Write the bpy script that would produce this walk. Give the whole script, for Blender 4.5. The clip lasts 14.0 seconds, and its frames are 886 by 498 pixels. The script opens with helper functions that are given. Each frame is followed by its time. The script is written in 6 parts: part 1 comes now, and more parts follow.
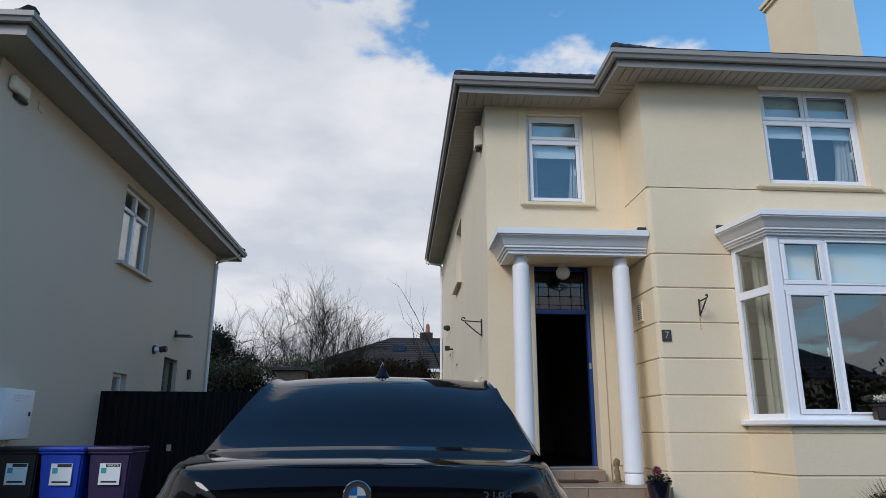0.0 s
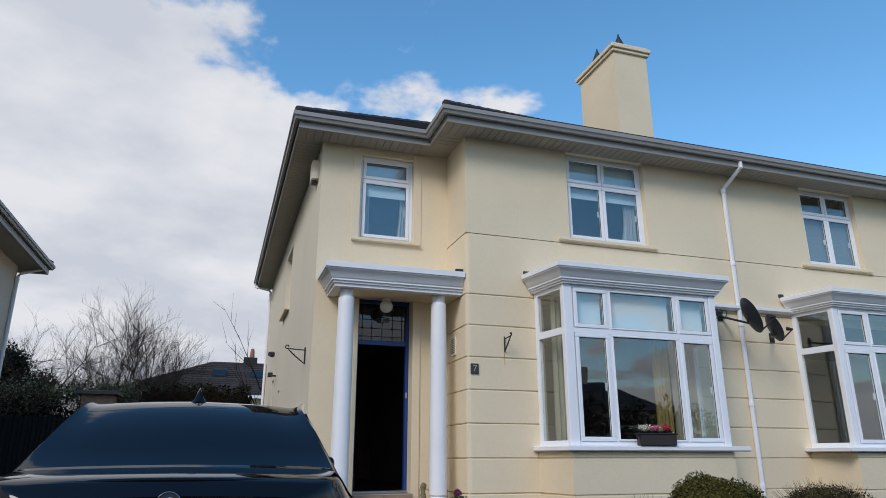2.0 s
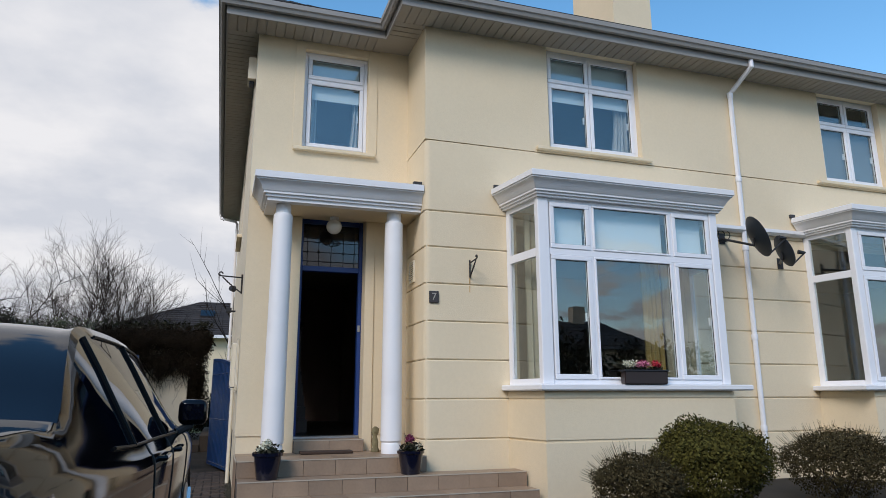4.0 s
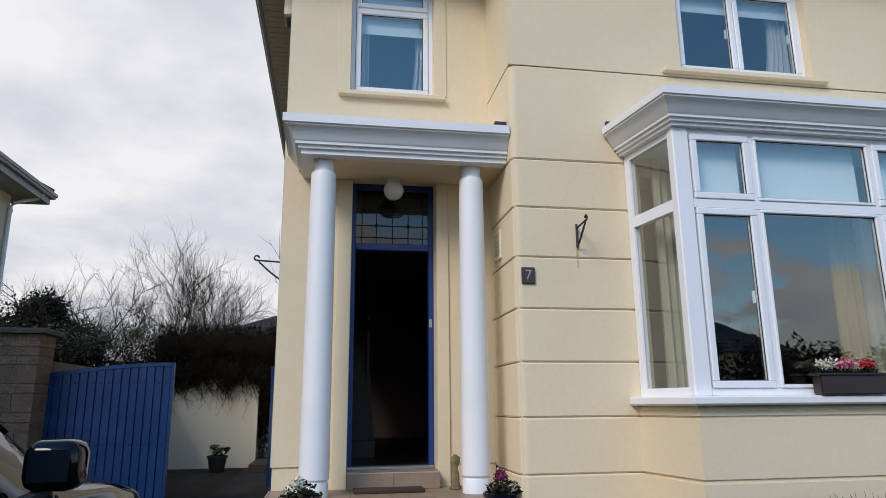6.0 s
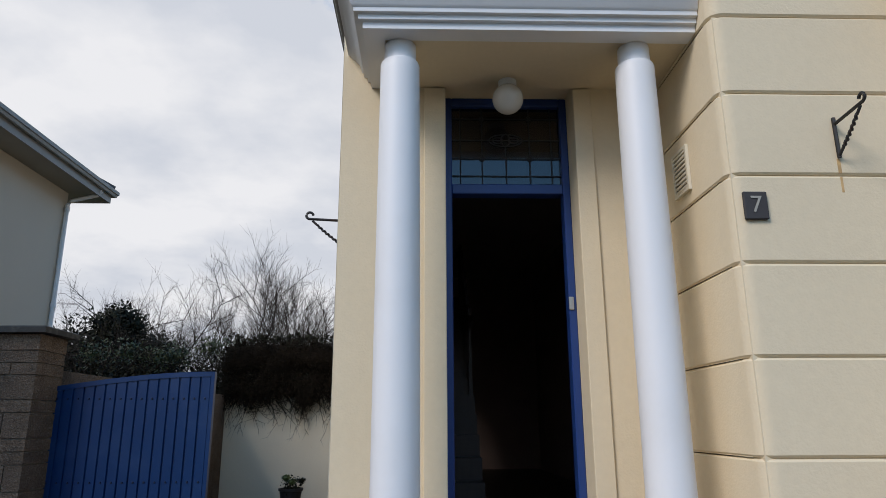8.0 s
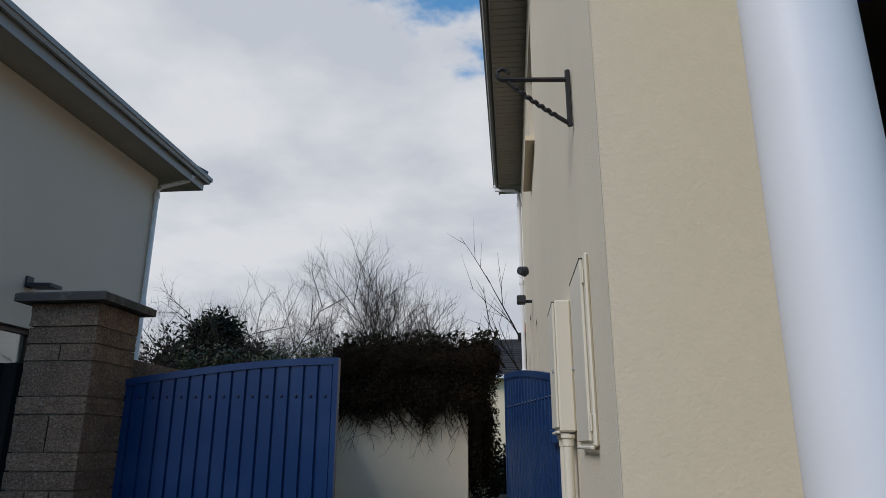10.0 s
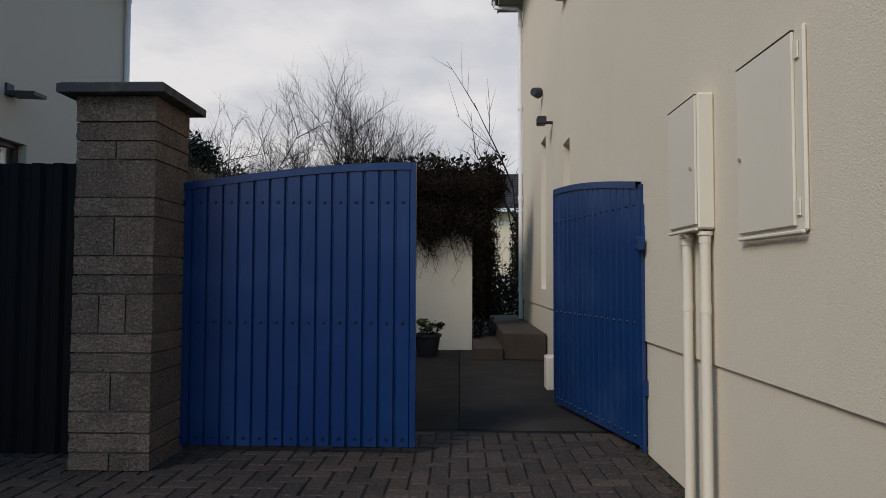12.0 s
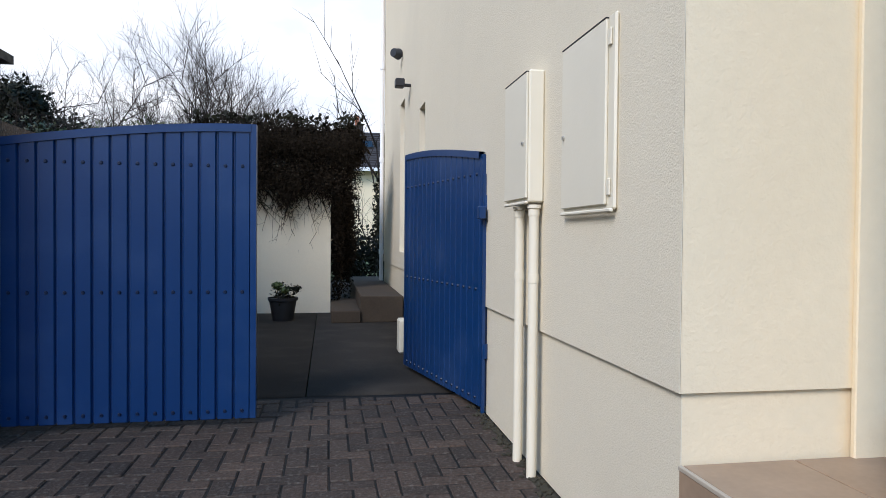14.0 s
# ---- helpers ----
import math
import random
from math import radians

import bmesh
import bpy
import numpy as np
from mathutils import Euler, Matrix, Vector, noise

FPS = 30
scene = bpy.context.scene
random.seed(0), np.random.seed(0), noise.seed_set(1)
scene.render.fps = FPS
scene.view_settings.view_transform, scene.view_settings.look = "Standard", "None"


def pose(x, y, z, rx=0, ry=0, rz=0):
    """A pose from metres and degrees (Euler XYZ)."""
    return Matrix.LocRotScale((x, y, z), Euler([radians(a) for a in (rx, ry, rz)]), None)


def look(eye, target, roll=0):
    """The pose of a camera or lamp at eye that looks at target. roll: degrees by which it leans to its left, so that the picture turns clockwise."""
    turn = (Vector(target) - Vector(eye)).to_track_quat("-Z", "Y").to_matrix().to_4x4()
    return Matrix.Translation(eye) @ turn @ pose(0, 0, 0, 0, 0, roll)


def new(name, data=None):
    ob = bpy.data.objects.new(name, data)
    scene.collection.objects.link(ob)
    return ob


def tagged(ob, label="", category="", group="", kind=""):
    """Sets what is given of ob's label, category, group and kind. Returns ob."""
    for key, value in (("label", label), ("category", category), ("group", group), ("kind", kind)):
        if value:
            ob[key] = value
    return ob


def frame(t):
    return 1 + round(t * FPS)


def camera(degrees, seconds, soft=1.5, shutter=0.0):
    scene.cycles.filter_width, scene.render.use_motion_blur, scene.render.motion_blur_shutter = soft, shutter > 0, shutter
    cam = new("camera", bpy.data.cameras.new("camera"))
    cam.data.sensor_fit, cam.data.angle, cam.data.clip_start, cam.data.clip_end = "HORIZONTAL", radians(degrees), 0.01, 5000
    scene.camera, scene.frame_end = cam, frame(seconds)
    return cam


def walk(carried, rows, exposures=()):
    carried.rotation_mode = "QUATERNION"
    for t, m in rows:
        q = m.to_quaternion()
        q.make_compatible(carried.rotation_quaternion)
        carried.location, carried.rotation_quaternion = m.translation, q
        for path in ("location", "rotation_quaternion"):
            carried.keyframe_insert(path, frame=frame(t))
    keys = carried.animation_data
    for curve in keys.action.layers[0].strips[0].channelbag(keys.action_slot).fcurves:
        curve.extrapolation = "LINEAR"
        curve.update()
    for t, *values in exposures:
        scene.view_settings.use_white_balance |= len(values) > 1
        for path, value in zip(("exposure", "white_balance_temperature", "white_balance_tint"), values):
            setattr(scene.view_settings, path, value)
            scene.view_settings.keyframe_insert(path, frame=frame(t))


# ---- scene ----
cam = camera(67.1, 14.0, soft=0.7)
PATH = [
    (0, (0.776, 1.541, 1.167), (0.898, 3.47, 1.682), 0.2),
    (0.5, (0.752, 1.19, 1.217), (1.169, 3.077, 1.734), 0.2),
    (1, (0.73, 1.05, 1.218), (1.246, 2.905, 1.759), -0.0),
    (1.5, (0.737, 1.014, 1.184), (1.299, 2.841, 1.772), 0.1),
    (2, (0.79, 1.006, 1.123), (1.386, 2.82, 1.717), -0.0),
    (2.5, (0.956, 1.125, 1.082), (1.6, 2.941, 1.622), -0.1),
    (2.7, (1.037, 1.292, 1.096), (1.696, 3.11, 1.606), -0.1),
    (4.8, (2.163, 2.988, 1.202), (2.673, 4.877, 1.616), -0.4),
    (5, (2.206, 3.228, 1.231), (2.683, 5.126, 1.644), -0.4),
    (5.5, (2.373, 3.82, 1.225), (2.765, 5.731, 1.664), -0.4),
    (6, (2.509, 4.383, 1.229), (2.833, 6.305, 1.679), -0.5),
    (6.5, (2.6, 4.995, 1.245), (2.847, 6.926, 1.704), -0.7),
    (7, (2.69, 5.577, 1.222), (2.895, 7.508, 1.701), -0.5),
    (7.5, (2.621, 6.226, 1.257), (2.782, 8.161, 1.74), -0.6),
    (8, (2.537, 6.828, 1.264), (2.598, 8.761, 1.772), -0.3),
    (8.5, (2.336, 7.399, 1.263), (2.297, 9.327, 1.793), -0.6),
    (8.7, (2.307, 7.629, 1.254), (2.221, 9.554, 1.791), -0.5),
    (10.8, (1.212, 9.301, 1.13), (0.977, 11.205, 1.694), 0.6),
    (11, (1.105, 9.309, 1.094), (0.854, 11.222, 1.619), 0.7),
    (11.5, (0.931, 9.207, 1.074), (0.746, 11.176, 1.375), 0.7),
    (12, (0.887, 9.147, 1.053), (0.838, 11.144, 1.138), 0.2),
    (12.5, (0.895, 9.167, 1.065), (0.928, 11.167, 1.035), 0.2),
    (13, (0.882, 9.188, 1.1), (0.971, 11.185, 1.045), 0.2),
    (13.5, (0.895, 9.179, 1.115), (1.035, 11.173, 1.062), 0.2),
    (14, (1.034, 9.153, 1.107), (1.374, 11.124, 1.071), 0.5),
]
EXPOSURES = [(0.0, 0.18, 6350, 16), (2.7, 0.15, 6400, 16), (4.8, 0.32, 6600, 17), (8.0, 0.26, 6500, 16), (10.8, -0.06, 6350, 15), (11.5, -0.03, 6500, 16), (12.05, 0.14, 6700, 17), (12.6, 0.60, 6750, 17), (14.0, 0.90, 6200, 16)]
walk(cam, [(t, look(eye, target, roll)) for t, eye, target, roll in PATH], EXPOSURES)

# ---- light ----
SUN_EL, SUN_AZ = radians(38), radians(222)   # azimuth clockwise from +y
world = bpy.data.worlds.new("sky")
world.use_nodes = True
scene.world = world
wt = world.node_tree
wt.nodes.clear()


def wnode(kind, **kw):
    n = wt.nodes.new(kind)
    for k, v in kw.items():
        setattr(n, k, v)
    return n


sky = wnode("ShaderNodeTexSky", sky_type="NISHITA", sun_disc=False, sun_elevation=SUN_EL, sun_rotation=SUN_AZ)
sky.air_density, sky.dust_density, sky.ozone_density = 1.0, 0.15, 1.0
coord = wnode("ShaderNodeTexCoord")
split = wnode("ShaderNodeSeparateXYZ")
wt.links.new(coord.outputs["Generated"], split.inputs[0])


def wmath(op, a, b=None, clamp=False):
    n = wnode("ShaderNodeMath", operation=op, use_clamp=clamp)
    for i, v in enumerate((a, b)):
        if v is None:
            continue
        if isinstance(v, (int, float)):
            n.inputs[i].default_value = v
        else:
            wt.links.new(v, n.inputs[i])
    return n.outputs[0]


# clouds lie on a flat sheet overhead: direction divided by its height
lift = wmath("ADD", wmath("MAXIMUM", split.outputs["Z"], 0.0), 0.22)
cx, cy = wmath("DIVIDE", split.outputs["X"], lift), wmath("DIVIDE", split.outputs["Y"], lift)
comb = wnode("ShaderNodeCombineXYZ")
wt.links.new(cx, comb.inputs[0])
wt.links.new(cy, comb.inputs[1])
comb.inputs[2].default_value = 3.7


def wnoise(scale, detail, rough):
    n = wnode("ShaderNodeTexNoise")
    n.inputs["Scale"].default_value, n.inputs["Detail"].default_value, n.inputs["Roughness"].default_value = scale, detail, rough
    wt.links.new(comb.outputs[0], n.inputs["Vector"])
    return n.outputs["Fac"]


big, fine = wnoise(1.15, 6, 0.52), wnoise(4.0, 7, 0.55)
# the cover thins towards +x, where the sky is clear
cover = wmath("ADD", wmath("ADD", big, wmath("MULTIPLY", wmath("SUBTRACT", fine, 0.5), 0.72)), wmath("ADD", wmath("MULTIPLY", split.outputs["X"], -0.40), wmath("MULTIPLY", split.outputs["Y"], 0.25)))
low = wmath("MULTIPLY", wmath("SUBTRACT", 0.46, split.outputs["Z"]), 0.80)
cover = wmath("ADD", wmath("ADD", cover, low), wmath("MULTIPLY", wmath("MAXIMUM", wmath("SUBTRACT", 0.36, split.outputs["Z"]), 0.0), 1.4))
mask = wnode("ShaderNodeMapRange", interpolation_type="SMOOTHSTEP")
mask.inputs["From Min"].default_value, mask.inputs["From Max"].default_value = 0.595, 0.70
wt.links.new(cover, mask.inputs["Value"])
shade = wnode("ShaderNodeValToRGB")
shade.color_ramp.elements[0].position, shade.color_ramp.elements[0].color = 0.36, (0.72, 0.785, 0.84, 1)
shade.color_ramp.elements[1].position, shade.color_ramp.elements[1].color = 0.60, (0.96, 1.0, 1.0, 1)
wt.links.new(wnoise(2.6, 6, 0.52), shade.inputs[0])
bg_sky, bg_cloud, mixer, out = wnode("ShaderNodeBackground"), wnode("ShaderNodeBackground"), wnode("ShaderNodeMixShader"), wnode("ShaderNodeOutputWorld")
bg_sky.inputs["Strength"].default_value = 0.15
bg_cloud.inputs["Strength"].default_value = 0.71
vivid = wnode("ShaderNodeHueSaturation")
vivid.inputs["Hue"].default_value, vivid.inputs["Saturation"].default_value, vivid.inputs["Value"].default_value = 0.487, 1.25, 1.26
wt.links.new(sky.outputs[0], vivid.inputs["Color"])
wt.links.new(vivid.outputs[0], bg_sky.inputs["Color"])
wt.links.new(shade.outputs[0], bg_cloud.inputs["Color"])
wt.links.new(mask.outputs[0], mixer.inputs[0])
wt.links.new(bg_sky.outputs[0], mixer.inputs[1])
wt.links.new(bg_cloud.outputs[0], mixer.inputs[2])
wt.links.new(mixer.outputs[0], out.inputs["Surface"])

sun = new("sun", bpy.data.lights.new("sun", "SUN"))
sun.data.energy, sun.data.angle, sun.data.color = 1.65, radians(22), (1.0, 0.95, 0.87)
to_sun = Vector((math.sin(SUN_AZ) * math.cos(SUN_EL), math.cos(SUN_AZ) * math.cos(SUN_EL), math.sin(SUN_EL)))
sun.matrix_world = look(to_sun * 60, (0, 0, 0))

# ---- materials ----
def material(name, color, rough=0.6, metal=0.0, vary=0.0, vary_scale=3.0, grain=0.0, grain_scale=60.0, bump=0.0, bump_scale=80.0,
             bump_dist=0.004, coat=0.0, spec=0.5, stain=None, stain_scale=1.2, stain_amount=0.0, per_object=0.0, per_island=0.0, transmit=0.0, stretch=(1, 1, 1)):
    """Principled surface with colour variation at two scales, stains and fine relief, in world metres."""
    m = bpy.data.materials.new(name)
    m.use_nodes = True
    nt = m.node_tree
    p = nt.nodes["Principled BSDF"]
    p.inputs["Roughness"].default_value, p.inputs["Metallic"].default_value = rough, metal
    p.inputs["Coat Weight"].default_value, p.inputs["Specular IOR Level"].default_value = coat, spec
    p.inputs["Coat Roughness"].default_value = 0.03
    geo = nt.nodes.new("ShaderNodeNewGeometry")
    mapping = nt.nodes.new("ShaderNodeMapping")
    mapping.inputs["Scale"].default_value = stretch
    nt.links.new(geo.outputs["Position"], mapping.inputs["Vector"])

    def tex(scale, detail=4.0):
        n = nt.nodes.new("ShaderNodeTexNoise")
        n.inputs["Scale"].default_value, n.inputs["Detail"].default_value = scale, detail
        nt.links.new(mapping.outputs[0], n.inputs["Vector"])
        return n.outputs["Fac"]

    rgb = nt.nodes.new("ShaderNodeRGB")
    rgb.outputs[0].default_value = (*color, 1)
    col = rgb.outputs[0]

    def brighten(col, fac, amount):
        lo = nt.nodes.new("ShaderNodeMapRange")
        lo.inputs["To Min"].default_value, lo.inputs["To Max"].default_value = 1 - amount, 1 + amount
        nt.links.new(fac, lo.inputs["Value"])
        hsv = nt.nodes.new("ShaderNodeHueSaturation")
        nt.links.new(lo.outputs[0], hsv.inputs["Value"])
        nt.links.new(col, hsv.inputs["Color"])
        return hsv.outputs[0]

    if vary:
        col = brighten(col, tex(vary_scale), vary * 2)
    if grain:
        col = brighten(col, tex(grain_scale, 2), grain * 2)
    if per_object:
        info = nt.nodes.new("ShaderNodeObjectInfo")
        col = brighten(col, info.outputs["Random"], per_object)
    if per_island:
        col = brighten(col, geo.outputs["Random Per Island"], per_island)
    if stain:
        ramp = nt.nodes.new("ShaderNodeMapRange")
        ramp.inputs["From Min"].default_value, ramp.inputs["From Max"].default_value = 0.52, 0.72
        ramp.inputs["To Max"].default_value = stain_amount
        nt.links.new(tex(stain_scale, 8), ramp.inputs["Value"])
        mix = nt.nodes.new("ShaderNodeMix")
        mix.data_type = "RGBA"
        nt.links.new(ramp.outputs[0], mix.inputs[0])
        nt.links.new(col, mix.inputs[6])
        mix.inputs[7].default_value = (*stain, 1)
        col = mix.outputs[2]
    nt.links.new(col, p.inputs["Base Color"])
    if bump:
        b = nt.nodes.new("ShaderNodeBump")
        b.inputs["Strength"].default_value, b.inputs["Distance"].default_value = bump, bump_dist
        nt.links.new(tex(bump_scale, 3), b.inputs["Height"])
        nt.links.new(b.outputs[0], p.inputs["Normal"])
    if transmit:
        p.inputs["Transmission Weight"].default_value = transmit
    return m


def glass_material(name, tint=(0.9, 0.95, 0.95), ior=1.9, rough=0.0):
    m = bpy.data.materials.new(name)
    m.use_nodes = True
    nt = m.node_tree
    nt.nodes.clear()
    o, mix, tr, gl, lw, pw, ma = [nt.nodes.new("ShaderNode" + k) for k in ("OutputMaterial", "MixShader", "BsdfTransparent", "BsdfGlossy", "LayerWeight", "Math", "Math")]
    tr.inputs[0].default_value, gl.inputs["Roughness"].default_value = (*tint, 1), rough
    lw.inputs["Blend"].default_value = 0.5
    pw.operation, ma.operation = "POWER", "MULTIPLY_ADD"
    pw.inputs[1].default_value = 4.0
    base = ((ior - 1) / (ior + 1)) ** 2
    ma.inputs[1].default_value, ma.inputs[2].default_value = 1 - base, base
    nt.links.new(lw.outputs["Facing"], pw.inputs[0])
    nt.links.new(pw.outputs[0], ma.inputs[0])
    gl.inputs["Color"].default_value = (1, 1, 1, 1)
    geo = nt.nodes.new("ShaderNodeNewGeometry")
    noise_t = nt.nodes.new("ShaderNodeTexNoise")
    noise_t.inputs["Scale"].default_value = 1.3
    b = nt.nodes.new("ShaderNodeBump")
    b.inputs["Strength"].default_value, b.inputs["Distance"].default_value = 0.25, 0.004
    nt.links.new(geo.outputs["Position"], noise_t.inputs["Vector"])
    nt.links.new(noise_t.outputs["Fac"], b.inputs["Height"])
    nt.links.new(b.outputs[0], gl.inputs["Normal"])
    nt.links.new(ma.outputs[0], mix.inputs[0])
    nt.links.new(tr.outputs[0], mix.inputs[1])
    nt.links.new(gl.outputs[0], mix.inputs[2])
    nt.links.new(mix.outputs[0], o.inputs[0])
    return m


RENDER = material("cream_render", (0.748, 0.630, 0.437), 0.85, vary=0.035, vary_scale=0.8, grain=0.02, grain_scale=25, bump=0.4, bump_scale=70, bump_dist=0.005,
                  stain=(0.60, 0.50, 0.33), stain_scale=0.7, stain_amount=0.25)
ROUGHCAST = material("roughcast_render", (0.715, 0.64, 0.49), 0.9, vary=0.03, vary_scale=0.7, grain=0.025, grain_scale=60, bump=0.6, bump_scale=165, bump_dist=0.005,
                     stain=(0.56, 0.50, 0.39), stain_scale=0.5, stain_amount=0.3)
GREY_RENDER = material("pale_grey_render", (0.60, 0.515, 0.41), 0.9, vary=0.03, vary_scale=0.6, bump=0.3, bump_scale=60, stain=(0.42, 0.40, 0.36), stain_scale=0.6, stain_amount=0.25)
WHITE_PAINT = material("white_paint", (0.81, 0.808, 0.805), 0.5, vary=0.02, vary_scale=1.5, bump=0.1, bump_scale=50, stain=(0.62, 0.61, 0.58), stain_scale=2.2, stain_amount=0.18)
UPVC = material("white_upvc", (0.82, 0.83, 0.85), 0.35, vary=0.015, vary_scale=4)
CREAM_PAINT = material("cream_paint", (0.74, 0.68, 0.54), 0.55, vary=0.03, vary_scale=3, bump=0.1, bump_scale=60)
# grey-white boards, base colour lowered to carry the shade under the eaves
SOFFIT = material("eave_shaded_soffit", (0.33, 0.295, 0.24), 0.6, vary=0.05, vary_scale=1.5, stain=(0.38, 0.35, 0.29), stain_scale=2.0, stain_amount=0.4)
GUTTER = material("weathered_gutter", (0.30, 0.285, 0.262), 0.5, vary=0.06, vary_scale=3, stain=(0.25, 0.24, 0.21), stain_scale=3.0, stain_amount=0.6, stretch=(1, 1, 4))
SLATE = material("dark_roof_tile", (0.045, 0.042, 0.042), 0.8, vary=0.1, vary_scale=2, bump=0.4, bump_scale=40, per_island=0.3)
BROWN_TILE = material("brown_roof_tile", (0.030, 0.023, 0.020), 0.85, vary=0.1, vary_scale=1, bump=0.4, bump_scale=20, per_island=0.3)
BLUE_METAL = material("blue_painted_metal", (0.004, 0.034, 0.122), 0.30, vary=0.05, vary_scale=2.5, grain=0.02, grain_scale=40, bump=0.05, bump_scale=30, stain=(0.05, 0.09, 0.19), stain_scale=2.5, stain_amount=0.3)
# blue paint deepened to include the shade of the door recess
BLUE_WOOD = material("shaded_blue_wood", (0.012, 0.045, 0.19), 0.4, vary=0.04, vary_scale=4)
BLOCK = material("concrete_block", (0.128, 0.088, 0.060), 0.95, vary=0.28, vary_scale=7, grain=0.6, grain_scale=95, bump=1.0, bump_scale=75, bump_dist=0.014, per_object=0.22,
                 stain=(0.30, 0.265, 0.225), stain_scale=58, stain_amount=0.42)
MORTAR = material("pale_mortar", (0.20, 0.172, 0.138), 0.95, vary=0.12, vary_scale=9, grain=0.15, grain_scale=80, bump=0.5)
COPING = material("dark_concrete_coping", (0.055, 0.050, 0.045), 0.9, vary=0.15, vary_scale=7, grain=0.15, grain_scale=90, bump=0.6, stain=(0.2, 0.19, 0.16), stain_scale=9, stain_amount=0.5)
PAVER = material("brown_block_paver", (0.036, 0.023, 0.016), 0.85, vary=0.35, vary_scale=2.2, grain=0.5, grain_scale=60, bump=0.8, bump_scale=80, bump_dist=0.006, per_object=0.4, per_island=0.4,
                 stain=(0.15, 0.14, 0.12), stain_scale=48, stain_amount=0.45)
JOINT = material("dark_sand_joint", (0.010, 0.009, 0.006), 0.95, vary=0.2, vary_scale=8, bump=0.5)
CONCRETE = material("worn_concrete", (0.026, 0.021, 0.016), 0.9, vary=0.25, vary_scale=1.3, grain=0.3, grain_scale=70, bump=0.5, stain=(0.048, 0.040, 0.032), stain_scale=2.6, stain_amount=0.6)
BROWN_STONE = material("brown_worn_stone", (0.058, 0.040, 0.025), 0.85, vary=0.2, vary_scale=2.5, grain=0.15, grain_scale=50, bump=0.4, stain=(0.04, 0.033, 0.026), stain_scale=3, stain_amount=0.6)
ASPHALT = material("asphalt", (0.06, 0.06, 0.06), 0.9, vary=0.15, vary_scale=0.5, grain=0.2, grain_scale=90, bump=0.5)
GRASS = material("grass", (0.055, 0.085, 0.028), 0.9, vary=0.25, vary_scale=0.9, grain=0.3, grain_scale=30, bump=0.8, bump_scale=40, bump_dist=0.02)
TILE = material("tan_stone_tile", (0.30, 0.21, 0.14), 0.45, vary=0.10, vary_scale=5, grain=0.05, grain_scale=40, bump=0.06, bump_scale=20, per_object=0.13, stain=(0.22, 0.16, 0.12), stain_scale=4, stain_amount=0.35)
NUMERAL = material("dull_numeral", (0.36, 0.34, 0.29), 0.6, vary=0.1, vary_scale=30)
NOSING = material("pale_nosing", (0.42, 0.36, 0.28), 0.45, vary=0.06, vary_scale=8)
GROUT = material("grout", (0.12, 0.10, 0.085), 0.9, vary=0.1)
STEEL = material("brushed_metal", (0.55, 0.55, 0.54), 0.35, metal=1.0, vary=0.05)
BLACK_IRON = material("black_wrought_iron", (0.015, 0.014, 0.014), 0.55, vary=0.15, vary_scale=20, stain=(0.09, 0.035, 0.015), stain_scale=18, stain_amount=0.4)
BLACK_PLASTIC = material("black_plastic", (0.02, 0.02, 0.022), 0.5, vary=0.08, vary_scale=5)
BLACK_METAL = material("black_ribbed_metal", (0.005, 0.0045, 0.0045), 0.7, spec=0.2, vary=0.12, vary_scale=3)
DISH = material("dark_grey_dish", (0.022, 0.027, 0.036), 0.5, vary=0.06, vary_scale=6)
GLASS = glass_material("window_glass")
LEADED = glass_material("leaded_glass", tint=(0.30, 0.31, 0.36), ior=1.6, rough=0.05)
LEAD = material("lead_came", (0.03, 0.03, 0.033), 0.5, metal=0.4)
GLOBE = material("opal_globe", (0.72, 0.71, 0.66), 0.25, vary=0.02)
GREY_BLIND = material("grey_roller_blind", (0.20, 0.21, 0.21), 0.8, vary=0.03, vary_scale=2)
SCREW = material("dark_screw", (0.004, 0.012, 0.04), 0.4)
BLIND = material("pale_roller_blind", (0.70, 0.76, 0.78), 0.8, vary=0.02, vary_scale=2, bump=0.1, bump_scale=200)
NET = material("white_curtain", (0.72, 0.72, 0.70), 0.9, vary=0.06, vary_scale=3)
GOLD_CURTAIN = material("gold_curtain", (0.48, 0.36, 0.13), 0.8, vary=0.1, vary_scale=4)
SAGE_CURTAIN = material("pale_sage_curtain", (0.62, 0.58, 0.44), 0.85, vary=0.06, vary_scale=4)
# hall walls tinted darker than ROOM to stand for the unlit hall
HALL = material("dimmed_hall_wall", (0.28, 0.20, 0.165), 0.85, vary=0.08, vary_scale=2)
ROOM = material("interior_wall", (0.30, 0.26, 0.22), 0.9, vary=0.03)
DARK_WOOD = material("dark_varnished_wood", (0.05, 0.026, 0.016), 0.4, vary=0.2, vary_scale=3, stretch=(8, 8, 1))
BARK = material("bark", (0.030, 0.024, 0.020), 0.95, spec=0.15, vary=0.2, vary_scale=6, bump=0.5)
LEAF = material("dark_evergreen_leaf", (0.014, 0.015, 0.007), 0.7, spec=0.2, vary=0.2, vary_scale=2, per_island=0.6)
IVY_DRY = material("dry_creeper", (0.020, 0.015, 0.010), 0.95, spec=0.1, vary=0.2, vary_scale=3, per_island=0.5)
LAUREL = material("light_green_leaf", (0.085, 0.12, 0.03), 0.5, vary=0.2, vary_scale=2, per_island=0.5)
HEDGE_LEAF = material("olive_hedge_leaf", (0.040, 0.050, 0.018), 0.6, vary=0.2, vary_scale=2, per_island=0.5)
BOXLEAF = material("box_leaf", (0.066, 0.060, 0.014), 0.9, spec=0.12, vary=0.2, vary_scale=2, per_island=0.55)
